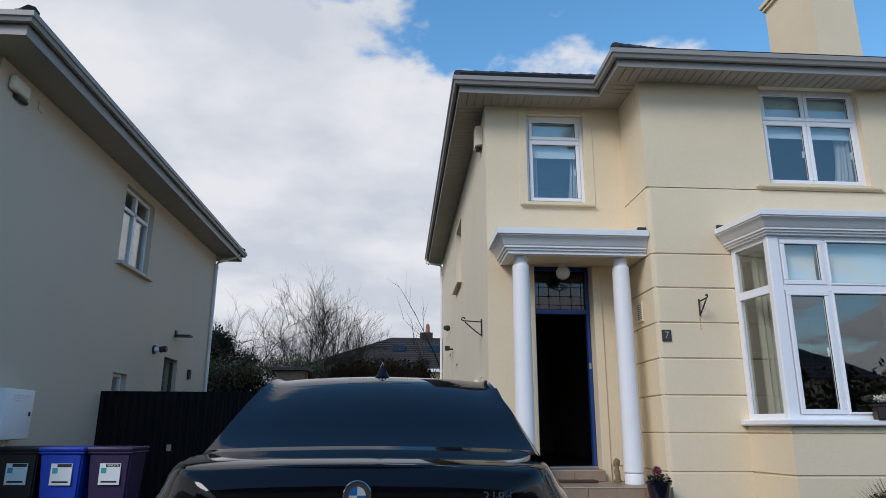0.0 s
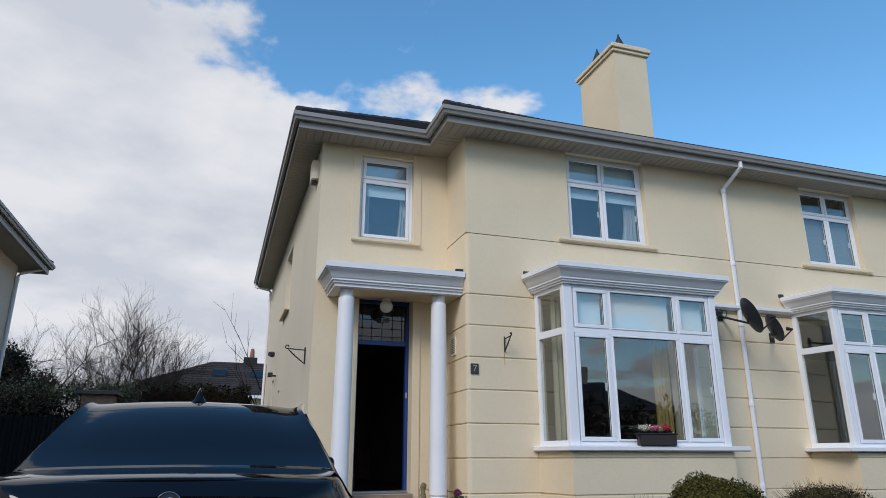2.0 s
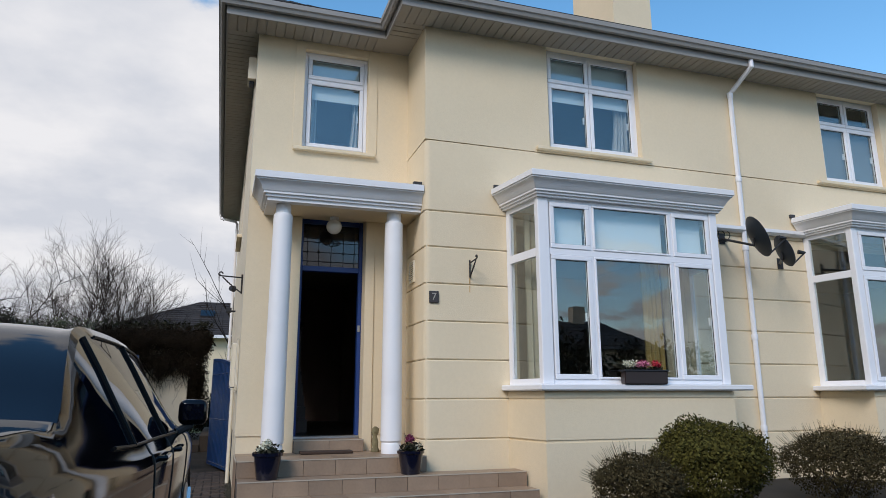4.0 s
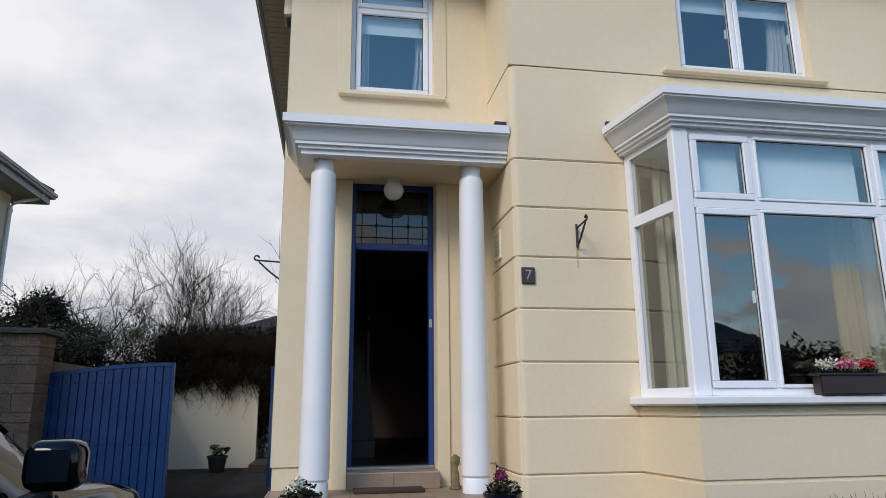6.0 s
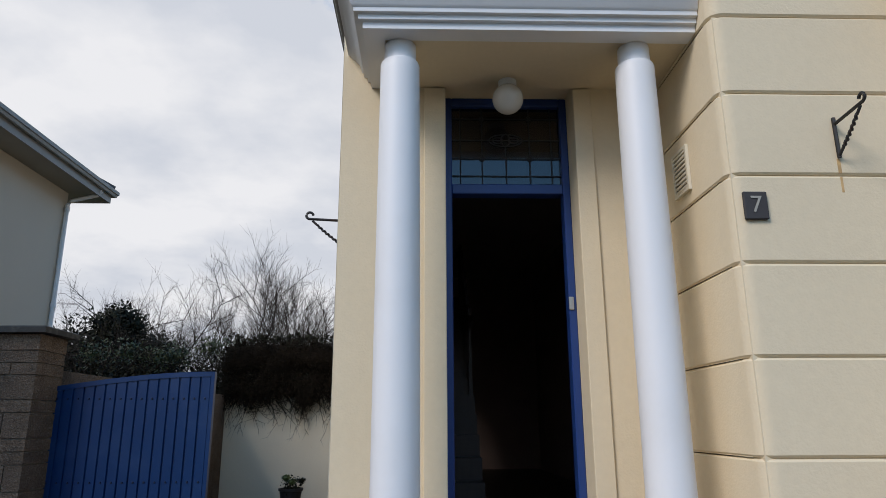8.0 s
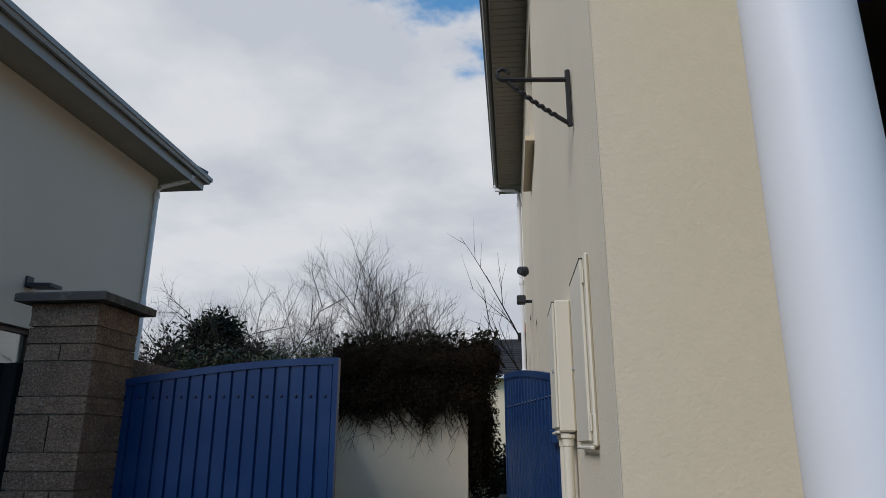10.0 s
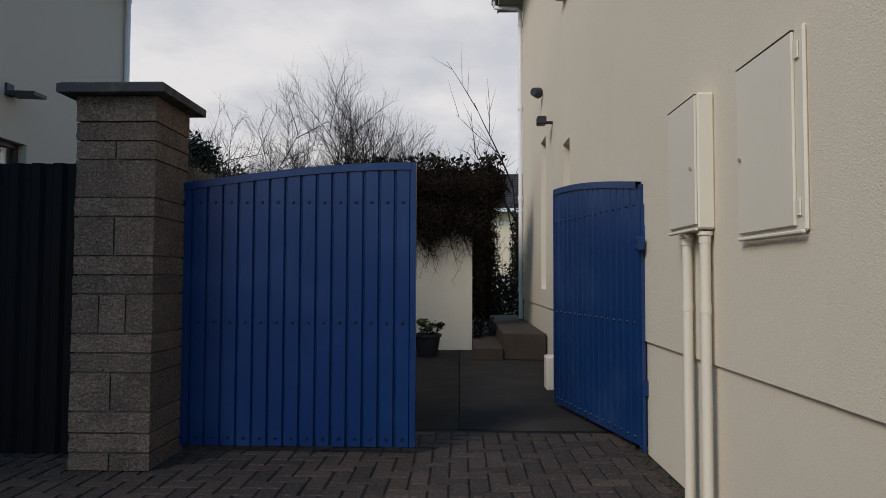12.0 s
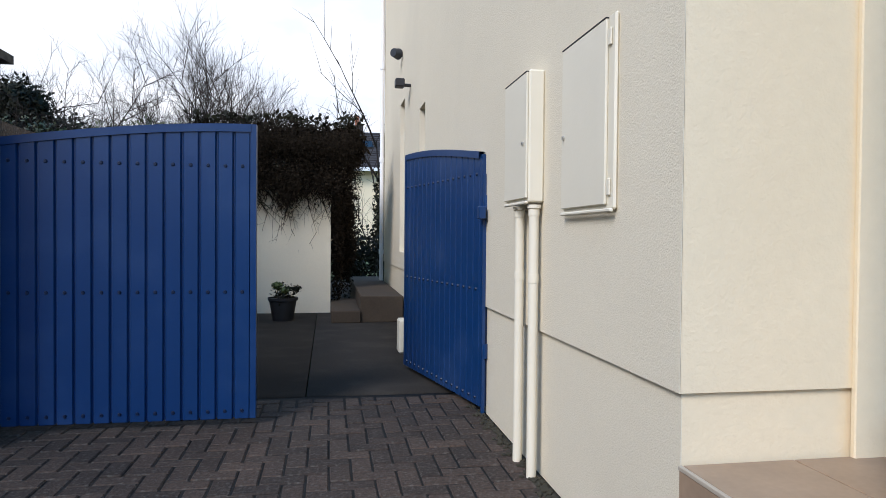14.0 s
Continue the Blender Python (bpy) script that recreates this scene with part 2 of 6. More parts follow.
HEATHER = material("brown_green_foliage", (0.055, 0.044, 0.020), 0.9, spec=0.12, vary=0.2, vary_scale=5, per_island=0.5)
SOIL = material("soil", (0.035, 0.026, 0.018), 0.95, vary=0.2, vary_scale=12, bump=0.8)
POT_BLUE = material("navy_glazed_pot", (0.004, 0.005, 0.016), 0.2, vary=0.06, vary_scale=6, coat=0.5)
WHITE_PETAL = material("white_petal", (0.62, 0.61, 0.46), 0.6, per_island=0.2)
PINK_PETAL = material("pink_petal", (0.62, 0.18, 0.28), 0.6, per_island=0.3)
RED_PETAL = material("red_petal", (0.45, 0.02, 0.035), 0.6, per_island=0.3)
PURPLE_PETAL = material("burgundy_petal", (0.19, 0.02, 0.07), 0.6, per_island=0.3)
CAR_PAINT = material("black_car_paint", (0.0025, 0.0025, 0.004), 0.06, coat=0.0, spec=0.34, vary=0.03, vary_scale=3)
CAR_GLASS = material("tinted_car_glass", (0.003, 0.004, 0.008), 0.01, spec=0.34)
CHROME = material("chrome", (0.55, 0.55, 0.56), 0.2, metal=1.0)
TRIM = material("black_gloss_trim", (0.003, 0.003, 0.003), 0.4, spec=0.15, vary=0.02)
MOSS = material("mossy_edge", (0.034, 0.030, 0.018), 0.95, vary=0.25, vary_scale=7, grain=0.2, grain_scale=60, bump=0.7)
RUBBER = material("tyre_rubber", (0.02, 0.02, 0.02), 0.8, vary=0.1)
TAIL_RED = material("red_lamp_lens", (0.07, 0.003, 0.006), 0.1, coat=1.0)
PLATE = material("white_plate", (0.75, 0.75, 0.72), 0.4, vary=0.02)
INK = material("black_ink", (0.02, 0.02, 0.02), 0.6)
BADGE_BLUE = material("badge_blue", (0.02, 0.16, 0.50), 0.3)
BIN_BLUE = material("blue_bin_plastic", (0.012, 0.05, 0.40), 0.45, vary=0.06, vary_scale=5)
BIN_PURPLE = material("purple_bin_plastic", (0.035, 0.018, 0.06), 0.45, vary=0.06, vary_scale=5)
BIN_BROWN = material("brown_bin_plastic", (0.022, 0.013, 0.013), 0.5, vary=0.06, vary_scale=5)
STONE_ORNAMENT = material("mossy_stone", (0.20, 0.17, 0.09), 0.9, vary=0.25, vary_scale=18, bump=0.8, bump_scale=60, stain=(0.10, 0.085, 0.04), stain_scale=10, stain_amount=0.6)
MAT_BROWN = material("coir_mat", (0.05, 0.030, 0.020), 0.95, vary=0.1, vary_scale=20, bump=0.8, bump_scale=200)
RUST = material("rust_stain", (0.56, 0.36, 0.16), 0.9, vary=0.3, vary_scale=12)

# ---- mesh helpers ----
def thing(name, at, label, category, group="", kind=""):
    ob = new(name)
    ob.location = at
    ob.empty_display_size = 0.2
    return tagged(ob, label, category, group, kind)


def root_of(ob):
    while ob.parent:
        ob = ob.parent
    return ob


def smooth_by_angle(bm, degrees=35):
    for f in bm.faces:
        f.smooth = True
    for e in bm.edges:
        if len(e.link_faces) != 2 or e.calc_face_angle(0) > radians(degrees):
            e.smooth = False


def part(name, bm, mat, parent, label="", smooth=True):
    """Links a bmesh, drawn in world metres, as one mesh under a thing or a part."""
    if parent is not None:
        bmesh.ops.translate(bm, verts=bm.verts, vec=-root_of(parent).location)
    if smooth:
        smooth_by_angle(bm)
    me = bpy.data.meshes.new(name)
    bm.to_mesh(me)
    bm.free()
    me.materials.append(mat)
    ob = new(name, me)
    if parent is not None:
        ob.parent = parent
    if label:
        ob["label"] = label
    return ob


def structure(name, bm, mat, label, category, smooth=True):
    return tagged(part(name, bm, mat, None, "", smooth), label, category, "", "structure")


def box(bm, x0, x1, y0, y1, z0, z1, bevel=0.0, seg=1):
    vs = [bm.verts.new((x, y, z)) for z in (z0, z1) for y in (y0, y1) for x in (x0, x1)]
    fs = [bm.faces.new([vs[i] for i in f]) for f in ((0, 2, 3, 1), (4, 5, 7, 6), (0, 1, 5, 4), (2, 6, 7, 3), (0, 4, 6, 2), (1, 3, 7, 5))]
    if bevel:
        bmesh.ops.bevel(bm, geom=list({e for f in fs for e in f.edges}), offset=bevel, segments=seg, affect="EDGES", profile=0.5)
    return bm


def boxes(*rows, bevel=0.0):
    bm = bmesh.new()
    for r in rows:
        box(bm, *r, bevel=bevel)
    return bm


def B(*r, bevel=0.0, seg=1):
    return box(bmesh.new(), *r, bevel=bevel, seg=seg)


def tube(bm, points, radii, n=8, cap=True):
    """A round bar through the points."""
    rings, up = [], Vector((0.123, 0.271, 0.95)).normalized()
    pts = [Vector(p) for p in points]
    if isinstance(radii, (int, float)):
        radii = [radii] * len(pts)
    for i, p in enumerate(pts):
        d = (pts[min(i + 1, len(pts) - 1)] - pts[max(i - 1, 0)]).normalized()
        a = d.cross(up)
        a = d.cross(Vector((1, 0, 0))) if a.length < 0.15 else a
        a.normalize()
        b = d.cross(a)
        rings.append([bm.verts.new(p + radii[i] * (math.cos(2 * math.pi * k / n) * a + math.sin(2 * math.pi * k / n) * b)) for k in range(n)])
    for r, s in zip(rings, rings[1:]):
        for k in range(n):
            bm.faces.new((r[k], r[(k + 1) % n], s[(k + 1) % n], s[k]))
    if cap:
        bm.faces.new(rings[0][::-1])
        bm.faces.new(rings[-1])
    return bm


def lathe(bm, cx, cy, profile, n=32):
    """profile: (radius, z) from the bottom up."""
    rings = [[bm.verts.new((cx + r * math.cos(2 * math.pi * k / n), cy + r * math.sin(2 * math.pi * k / n), z)) for k in range(n)] for r, z in profile]
    for r, s in zip(rings, rings[1:]):
        for k in range(n):
            bm.faces.new((r[k], r[(k + 1) % n], s[(k + 1) % n], s[k]))
    bm.faces.new(rings[0][::-1])
    bm.faces.new(rings[-1])
    return bm


def prism(bm, poly, z0, z1):
    lo, hi = [[bm.verts.new((x, y, z)) for x, y in poly] for z in (z0, z1)]
    n = len(poly)
    bm.faces.new(lo[::-1])
    bm.faces.new(hi)
    for k in range(n):
        bm.faces.new((lo[k], lo[(k + 1) % n], hi[(k + 1) % n], hi[k]))
    bmesh.ops.recalc_face_normals(bm, faces=bm.faces)
    return bm


def offset_path(path, d):
    """An open plan path moved d to its right, mitred."""
    out = []
    for i, p in enumerate(path):
        p = Vector(p)
        dirs = []
        if i > 0:
            dirs.append((p - Vector(path[i - 1])).normalized())
        if i < len(path) - 1:
            dirs.append((Vector(path[i + 1]) - p).normalized())
        ns = [Vector((v.y, -v.x)) for v in dirs]
        m = sum(ns, Vector((0, 0))).normalized()
        out.append(p + m * (d / max(0.3, m.dot(ns[0]))))
    return out


def sweep(bm, path, profile, close=True):
    """Moulding: profile of (out, z) carried along a plan path, out to the right of it."""
    rails = [[bm.verts.new((q.x, q.y, z)) for q in offset_path(path, d)] for d, z in profile]
    pairs = list(zip(rails, rails[1:])) + ([(rails[-1], rails[0])] if close else [])
    for a, b in pairs:
        for k in range(len(path) - 1):
            bm.faces.new((a[k], a[k + 1], b[k + 1], b[k]))
    if close:
        bm.faces.new([r[0] for r in rails])
        bm.faces.new([r[-1] for r in rails][::-1])
    bmesh.ops.recalc_face_normals(bm, faces=bm.faces)
    return bm


def wall_y(bm, x0, x1, y0, y1, z0, z1, holes=()):
    """A wall that runs along x, with openings (x0, x1, z0, z1) right through it; openings do not overlap in x."""
    x = x0
    for a, b, c, d in sorted(holes):
        box(bm, x, a, y0, y1, z0, z1)
        if c > z0:
            box(bm, a, b, y0, y1, z0, c)
        if d < z1:
            box(bm, a, b, y0, y1, d, z1)
        x = b
    box(bm, x, x1, y0, y1, z0, z1)
    bmesh.ops.remove_doubles(bm, verts=bm.verts, dist=0.0005)
    return bm


def wall_x(bm, y0, y1, x0, x1, z0, z1, holes=()):
    wall_y(bm, y0, y1, x0, x1, z0, z1, holes)
    for v in bm.verts:
        v.co.x, v.co.y = v.co.y, v.co.x
    bmesh.ops.recalc_face_normals(bm, faces=bm.faces)
    return bm


# ---- ground ----
structure("ground", B(-400, 400, -400, 500, -0.6, -0.05), GRASS, "rough grassy ground stretching to the horizon", "ground")
structure("road", B(-400, 400, -11, -3.2, -0.05, -0.03), ASPHALT, "grey asphalt road in front of the houses", "road")
structure("driveway_base", B(-4.1, 4.8, -3.2, 13.84, -0.05, -0.008), JOINT, "dark sand bed under driveway pavers", "driveway")
structure("drive_edge", B(1.955, 2.017, 9.3, 13.84, -0.05, -0.001), MOSS, "mossy dirt strip along the foot of the side wall", "drive edge")
structure("garden_bed", B(4.8, 14, -3.2, 9.98, -0.05, 0.02), SOIL, "dark soil bed with shrubs in front of the bay", "garden bed")
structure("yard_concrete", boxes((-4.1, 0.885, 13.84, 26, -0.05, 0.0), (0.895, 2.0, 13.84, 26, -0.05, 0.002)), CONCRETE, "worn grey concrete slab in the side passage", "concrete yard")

# ---- our house ----
X0, XP, YD, YP, YB = 2.005, 4.10, 10.87, 9.99, 20.95     # side wall, porch return, door wall, projecting wall, back wall
PARTY, XE = 9.055, 16.2
Z_PLINTH, Z_STRING, Z_TOP = 0.675, 4.371, 5.975
house = thing("house", (9.0, 15.0, 0.0), "cream rendered two-storey semi-detached house with white trim", "house")


def mirror_x(x):
    return 2 * PARTY - x


# openings: x0, x1, z0, z1
W1 = (2.635, 3.524, 4.405, 5.847)
W2 = (5.877, 7.353, 4.45, 5.961)
W3 = (10.76, 12.07, W2[2], W2[3])
DOOR = (2.685, 3.535, 0.46, 3.47)
BAYW, BAYE, BAY_Y = 5.185, 8.03, 9.225
bay_hole = (BAYW + 0.16, BAYE - 0.16, 1.2, 3.4)
bay2_hole = (mirror_x(BAYE) + 0.16, mirror_x(BAYW) - 0.16, 1.2, 3.4)

# door wall in two storeys, so that each opening goes through
bm = bmesh.new()
wall_y(bm, X0, XP + 0.3, YD, YD + 0.3, Z_PLINTH, 4.0, [(DOOR[0], DOOR[1], Z_PLINTH, DOOR[3])])
wall_y(bm, X0, XP + 0.3, YD, YD + 0.3, 4.0, Z_TOP, [W1])
part("door_wall", bm, RENDER, house)
bm = bmesh.new()
wall_y(bm, X0 + 0.015, XP, YD + 0.015, YD + 0.3, 0.0, Z_PLINTH, [(DOOR[0], DOOR[1], 0.46, Z_PLINTH)])
part("door_wall_plinth", bm, RENDER, house)
# porch return and projecting front
bm = bmesh.new()
wall_y(bm, XP + 0.02, XE, YP + 0.02, YP + 0.3, 0.0, 3.42, [bay_hole, bay2_hole])
part("front_wall_core", bm, RENDER, house)
bm = bmesh.new()
wall_y(bm, XP + 0.03, XE, YP + 0.03, YP + 0.3, 3.42, Z_STRING, [])
box(bm, XP + 0.03, XP + 0.3, YP + 0.3, YD, 3.42, Z_STRING)
part("front_frieze_wall", bm, RENDER, house)
bm = bmesh.new()
wall_y(bm, XP, XE, YP, YP + 0.3, Z_STRING, Z_TOP, [W2, W3])
box(bm, XP, XP + 0.3, YP + 0.3, YD, Z_STRING, Z_TOP)
part("upper_front_wall", bm, RENDER, house)
# side, back and far walls
SIDE_W = [(14.97, 16.2, 4.09, 5.45)]
SIDE_LOW = [(15.92, 16.35, 1.6, 2.49), (17.79, 18.3, 0.9, 2.9)]
bm = bmesh.new()
wall_x(bm, YD + 0.3, YB, X0, X0 + 0.3, Z_PLINTH, 3.95, SIDE_LOW)
part("side_wall", bm, ROUGHCAST, house)
bm = bmesh.new()
wall_x(bm, YD + 0.3, YB, X0, X0 + 0.3, 3.95, Z_TOP, SIDE_W)
part("upper_side_wall", bm, ROUGHCAST, house)
part("side_wall_edge", B(X0 - 0.0025, X0 + 0.001, YD, YD + 0.302, Z_PLINTH, Z_TOP), ROUGHCAST, house)
part("side_plinth_edge", B(X0 + 0.0125, X0 + 0.016, YD + 0.0148, YD + 0.302, 0.0, Z_PLINTH), ROUGHCAST, house)
part("side_plinth", B(X0 + 0.015, X0 + 0.3, YD + 0.3, YB, 0, Z_PLINTH), ROUGHCAST, house)
part("back_wall", boxes((X0 + 0.3, XE, YB - 0.3, YB, 0, Z_TOP), (XE - 0.3, XE, YP + 0.3, YB - 0.3, 0, Z_TOP)), RENDER, house)
# rooms inside
part("ground_floor_slab", B(X0 + 0.3, XE - 0.3, YD + 0.3, YB - 0.3, 0.40, 0.62), DARK_WOOD, house)
part("ground_floor_front_slab", B(XP + 0.3, XE - 0.3, YP + 0.3, YD + 0.3, 0.40, 0.62), DARK_WOOD, house)
part("upper_floor_slab", boxes((X0 + 0.3, XE - 0.3, YD + 0.3, YB - 0.3, 3.5, 3.75), (XP + 0.3, XE - 0.3, YP + 0.3, YD + 0.3, 3.5, 3.75)), ROOM, house)
part("loft_ceiling", boxes((X0 + 0.3, XE - 0.3, YD + 0.3, YB - 0.3, Z_TOP - 0.05, Z_TOP), (XP + 0.3, XE - 0.3, YP + 0.3, YD + 0.3, Z_TOP - 0.05, Z_TOP)), ROOM, house)
for r in ((4.3, 4.42, YD + 0.3, 17.2, 0.62, 3.5), (X0 + 0.3, 4.3, 17.2, 17.3, 0.62, 3.5), (4.42, XE - 0.3, 14.4, 14.5, 0.62, 3.5), (PARTY - 0.1, PARTY + 0.1, YP + 0.3, 14.4, 0.62, Z_TOP - 0.05),
                         (4.3, 4.42, YP + 0.3, 14.4, 3.75, Z_TOP - 0.05), (X0 + 0.3, XE - 0.3, 14.4, 14.5, 3.75, Z_TOP - 0.05)):
    part("inner_wall", B(*r), HALL if r[0] < 4.35 and r[5] < 3.6 else ROOM, house)

# banded render: courses with sunk joints
COURSES = [0.0] + [0.640 + 0.4633 * k for k in range(7)]


def band(poly, z0, z1, name="render_course"):
    bm = prism(bmesh.new(), poly, z0 + 0.003, z1 - 0.003)
    top = [e for e in bm.edges if abs(e.verts[0].co.z - e.verts[1].co.z) < 1e-4]
    bmesh.ops.bevel(bm, geom=top, offset=0.012, segments=1, affect="EDGES")
    return part(name, bm, RENDER, house)


ROUND = [(XP + 0.075 - 0.075 * math.cos(a), YP + 0.075 - 0.075 * math.sin(a)) for a in np.linspace(0, math.pi / 2, 7).tolist()]    # soft corner
for z0, z1 in zip(COURSES, COURSES[1:]):
    band([(XP, YD - 0.002)] + ROUND + [(BAYW + 0.12, YP), (BAYW + 0.12, YP + 0.018), (XP + 0.075, YP + 0.075), (XP + 0.018, YP + 0.12), (XP + 0.018, YD - 0.002)], z0, z1)
    band([(BAYE - 0.05, YP), (mirror_x(BAYE) + 0.05, YP), (mirror_x(BAYE) + 0.05, YP + 0.018), (BAYE - 0.05, YP + 0.018)], z0, z1)
    band([(mirror_x(BAYW) - 0.12, YP), (XE, YP), (XE, YP + 0.018), (mirror_x(BAYW) - 0.12, YP + 0.018)], z0, z1)

band([(XP, YD - 0.002)] + ROUND + [(XE, YP), (XE, YP + 0.018), (XP + 0.075, YP + 0.075), (XP + 0.018, YP + 0.12), (XP + 0.018, YD - 0.002)], COURSES[-1], Z_STRING - 0.006, "render_frieze")

# eaves: soffit boards, fascia and gutter, on a plan path round the house (right-hand side is outwards)
EAVE = 0.41
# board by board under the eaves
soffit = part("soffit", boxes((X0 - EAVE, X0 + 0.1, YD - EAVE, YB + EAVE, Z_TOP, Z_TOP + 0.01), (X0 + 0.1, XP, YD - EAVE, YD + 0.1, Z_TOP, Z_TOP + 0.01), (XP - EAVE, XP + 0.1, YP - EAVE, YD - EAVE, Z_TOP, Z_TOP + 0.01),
                              (XP + 0.1, XE, YP - EAVE, YP + 0.1, Z_TOP, Z_TOP + 0.01)), SOFFIT, house, "grey-white boarded soffit, coloured darker for the eave shade")


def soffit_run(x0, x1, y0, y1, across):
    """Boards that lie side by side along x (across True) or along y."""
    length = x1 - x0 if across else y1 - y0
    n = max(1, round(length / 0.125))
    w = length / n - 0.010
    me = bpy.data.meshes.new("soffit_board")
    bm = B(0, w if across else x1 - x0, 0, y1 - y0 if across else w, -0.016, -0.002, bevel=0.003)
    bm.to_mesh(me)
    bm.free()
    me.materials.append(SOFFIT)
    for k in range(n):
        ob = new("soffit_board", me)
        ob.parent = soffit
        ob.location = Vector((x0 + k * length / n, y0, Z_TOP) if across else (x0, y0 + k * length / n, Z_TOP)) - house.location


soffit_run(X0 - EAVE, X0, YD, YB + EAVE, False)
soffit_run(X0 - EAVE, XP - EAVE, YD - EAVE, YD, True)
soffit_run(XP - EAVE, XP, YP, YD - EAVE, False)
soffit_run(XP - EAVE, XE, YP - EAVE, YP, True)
EDGE = [(X0 - EAVE, YB + EAVE), (X0 - EAVE, YD - EAVE), (XP - EAVE, YD - EAVE), (XP - EAVE, YP - EAVE), (XE, YP - EAVE)]


def moulding(path, profile):
    return sweep(bmesh.new(), path, profile)


part("fascia", moulding(EDGE, [(0.0, Z_TOP - 0.03), (0.02, Z_TOP - 0.03), (0.02, Z_TOP + 0.19), (0.0, Z_TOP + 0.19)]), GUTTER, house, "weathered grey-white fascia board")
part("gutter", moulding(EDGE, [(0.022, Z_TOP + 0.10), (0.05, Z_TOP + 0.07), (0.09, Z_TOP + 0.075), (0.105, Z_TOP + 0.12), (0.125, Z_TOP + 0.13), (0.125, Z_TOP + 0.195), (0.115, Z_TOP + 0.195), (0.11, Z_TOP + 0.14), (0.085, Z_TOP + 0.095), (0.022, Z_TOP + 0.12)]), GUTTER, house, "weathered grey plastic gutter")


# roof: hipped planes with tile courses
def roof_face(bm, a, b, c, d, rows):
    """A sloping face, eave a-b, top d-c, laid in overlapping courses."""
    a, b, c, d = map(Vector, (a, b, c, d))
    n = (b - a).cross(d - a).normalized()
    for k in range(rows):
        f0, f1 = k / rows, (k + 1.12) / rows
        p, q, r, s = a.lerp(d, f0), b.lerp(c, f0), b.lerp(c, min(f1, 1)), a.lerp(d, min(f1, 1))
        vs = [bm.verts.new(v) for v in (p + n * 0.035, q + n * 0.035, r + n * 0.005, s + n * 0.005, p, q)]
        bm.faces.new(vs[:4])
        bm.faces.new((vs[4], vs[5], vs[1], vs[0]))


SL = 0.58
ZE = Z_TOP + 0.21
e0, f0_, p0 = X0 - EAVE - 0.06, YD - EAVE - 0.06, YP - EAVE - 0.06
px = XP - EAVE - 0.06
back = YB + EAVE
RY = 0.5 * (f0_ + back)
half = 0.5 * (back - f0_)
RZ = ZE + SL * half
bm = bmesh.new()
roof_face(bm, (e0, f0_, ZE), (XE, f0_, ZE), (XE, RY, RZ), (e0 + half, RY, RZ), 18)
roof_face(bm, (e0, back, ZE), (e0, f0_, ZE), (e0 + half, RY, RZ), (e0 + half + 0.01, RY, RZ), 18)
roof_face(bm, (XE, back, ZE), (e0, back, ZE), (e0 + half, RY, RZ), (XE, RY, RZ), 18)
ph = 4.2
roof_face(bm, (px, p0, ZE), (XE, p0, ZE), (XE, p0 + ph, ZE + SL * ph), (px + ph, p0 + ph, ZE + SL * ph), 14)
roof_face(bm, (px, f0_ + ph, ZE + 0.001), (px, p0, ZE), (px + ph, p0 + ph, ZE + SL * ph), (px + ph, f0_ + ph + ph, ZE + SL * ph), 14)
bmesh.ops.recalc_face_normals(bm, faces=bm.faces)
part("roof", bm, SLATE, house, "dark grey tiled hipped roof", smooth=False)
bm = bmesh.new()
for a, b in (((e0, f0_, ZE + 0.03), (e0 + half, RY, RZ + 0.04)), ((px, p0, ZE + 0.03), (px + ph, p0 + ph, ZE + SL * ph + 0.04)), ((e0 + half, RY, RZ + 0.04), (XE, RY, RZ + 0.04))):
    a, b = Vector(a), Vector(b)
    n = int((b - a).length / 0.42)
    for k in range(n):
        tube(bm, [a.lerp(b, k / n), a.lerp(b, (k + 0.98) / n)], [0.065, 0.055], 8)
part("hip_tiles", bm, SLATE, house)

# chimney on the party line
CX0, CX1, CY0, CY1 = 8.74, 9.616, 12.54, 14.07
chimney = part("chimney", B(CX0, CX1, CY0, CY1, 7.3, 10.11), RENDER, house, "cream rendered chimney stack")
bm = bmesh.new()
for o, z0, z1 in ((0.05, 10.11, 10.19), (0.09, 10.19, 10.29), (0.05, 10.29, 10.34)):
    box(bm, CX0 - o, CX1 + o, CY0 - o, CY1 + o, z0, z1, bevel=0.012)
part("chimney_cap", bm, RENDER, chimney)
for cxp, cyp in ((9.16, 12.9), (8.99, 13.6)):
    part("chimney_pot", lathe(bmesh.new(), cxp, cyp, [(0.12, 10.34), (0.12, 10.42), (0.10, 10.44), (0.10, 10.54)], 16), SLATE, chimney, "dark clay chimney pot")
    bm = lathe(bmesh.new(), cxp, cyp, [(0.13, 10.54), (0.13, 10.56), (0.085, 10.68), (0.03, 10.82), (0.012, 10.90)], 12)
    part("chimney_cowl", bm, DISH, chimney, "dark metal cowl")


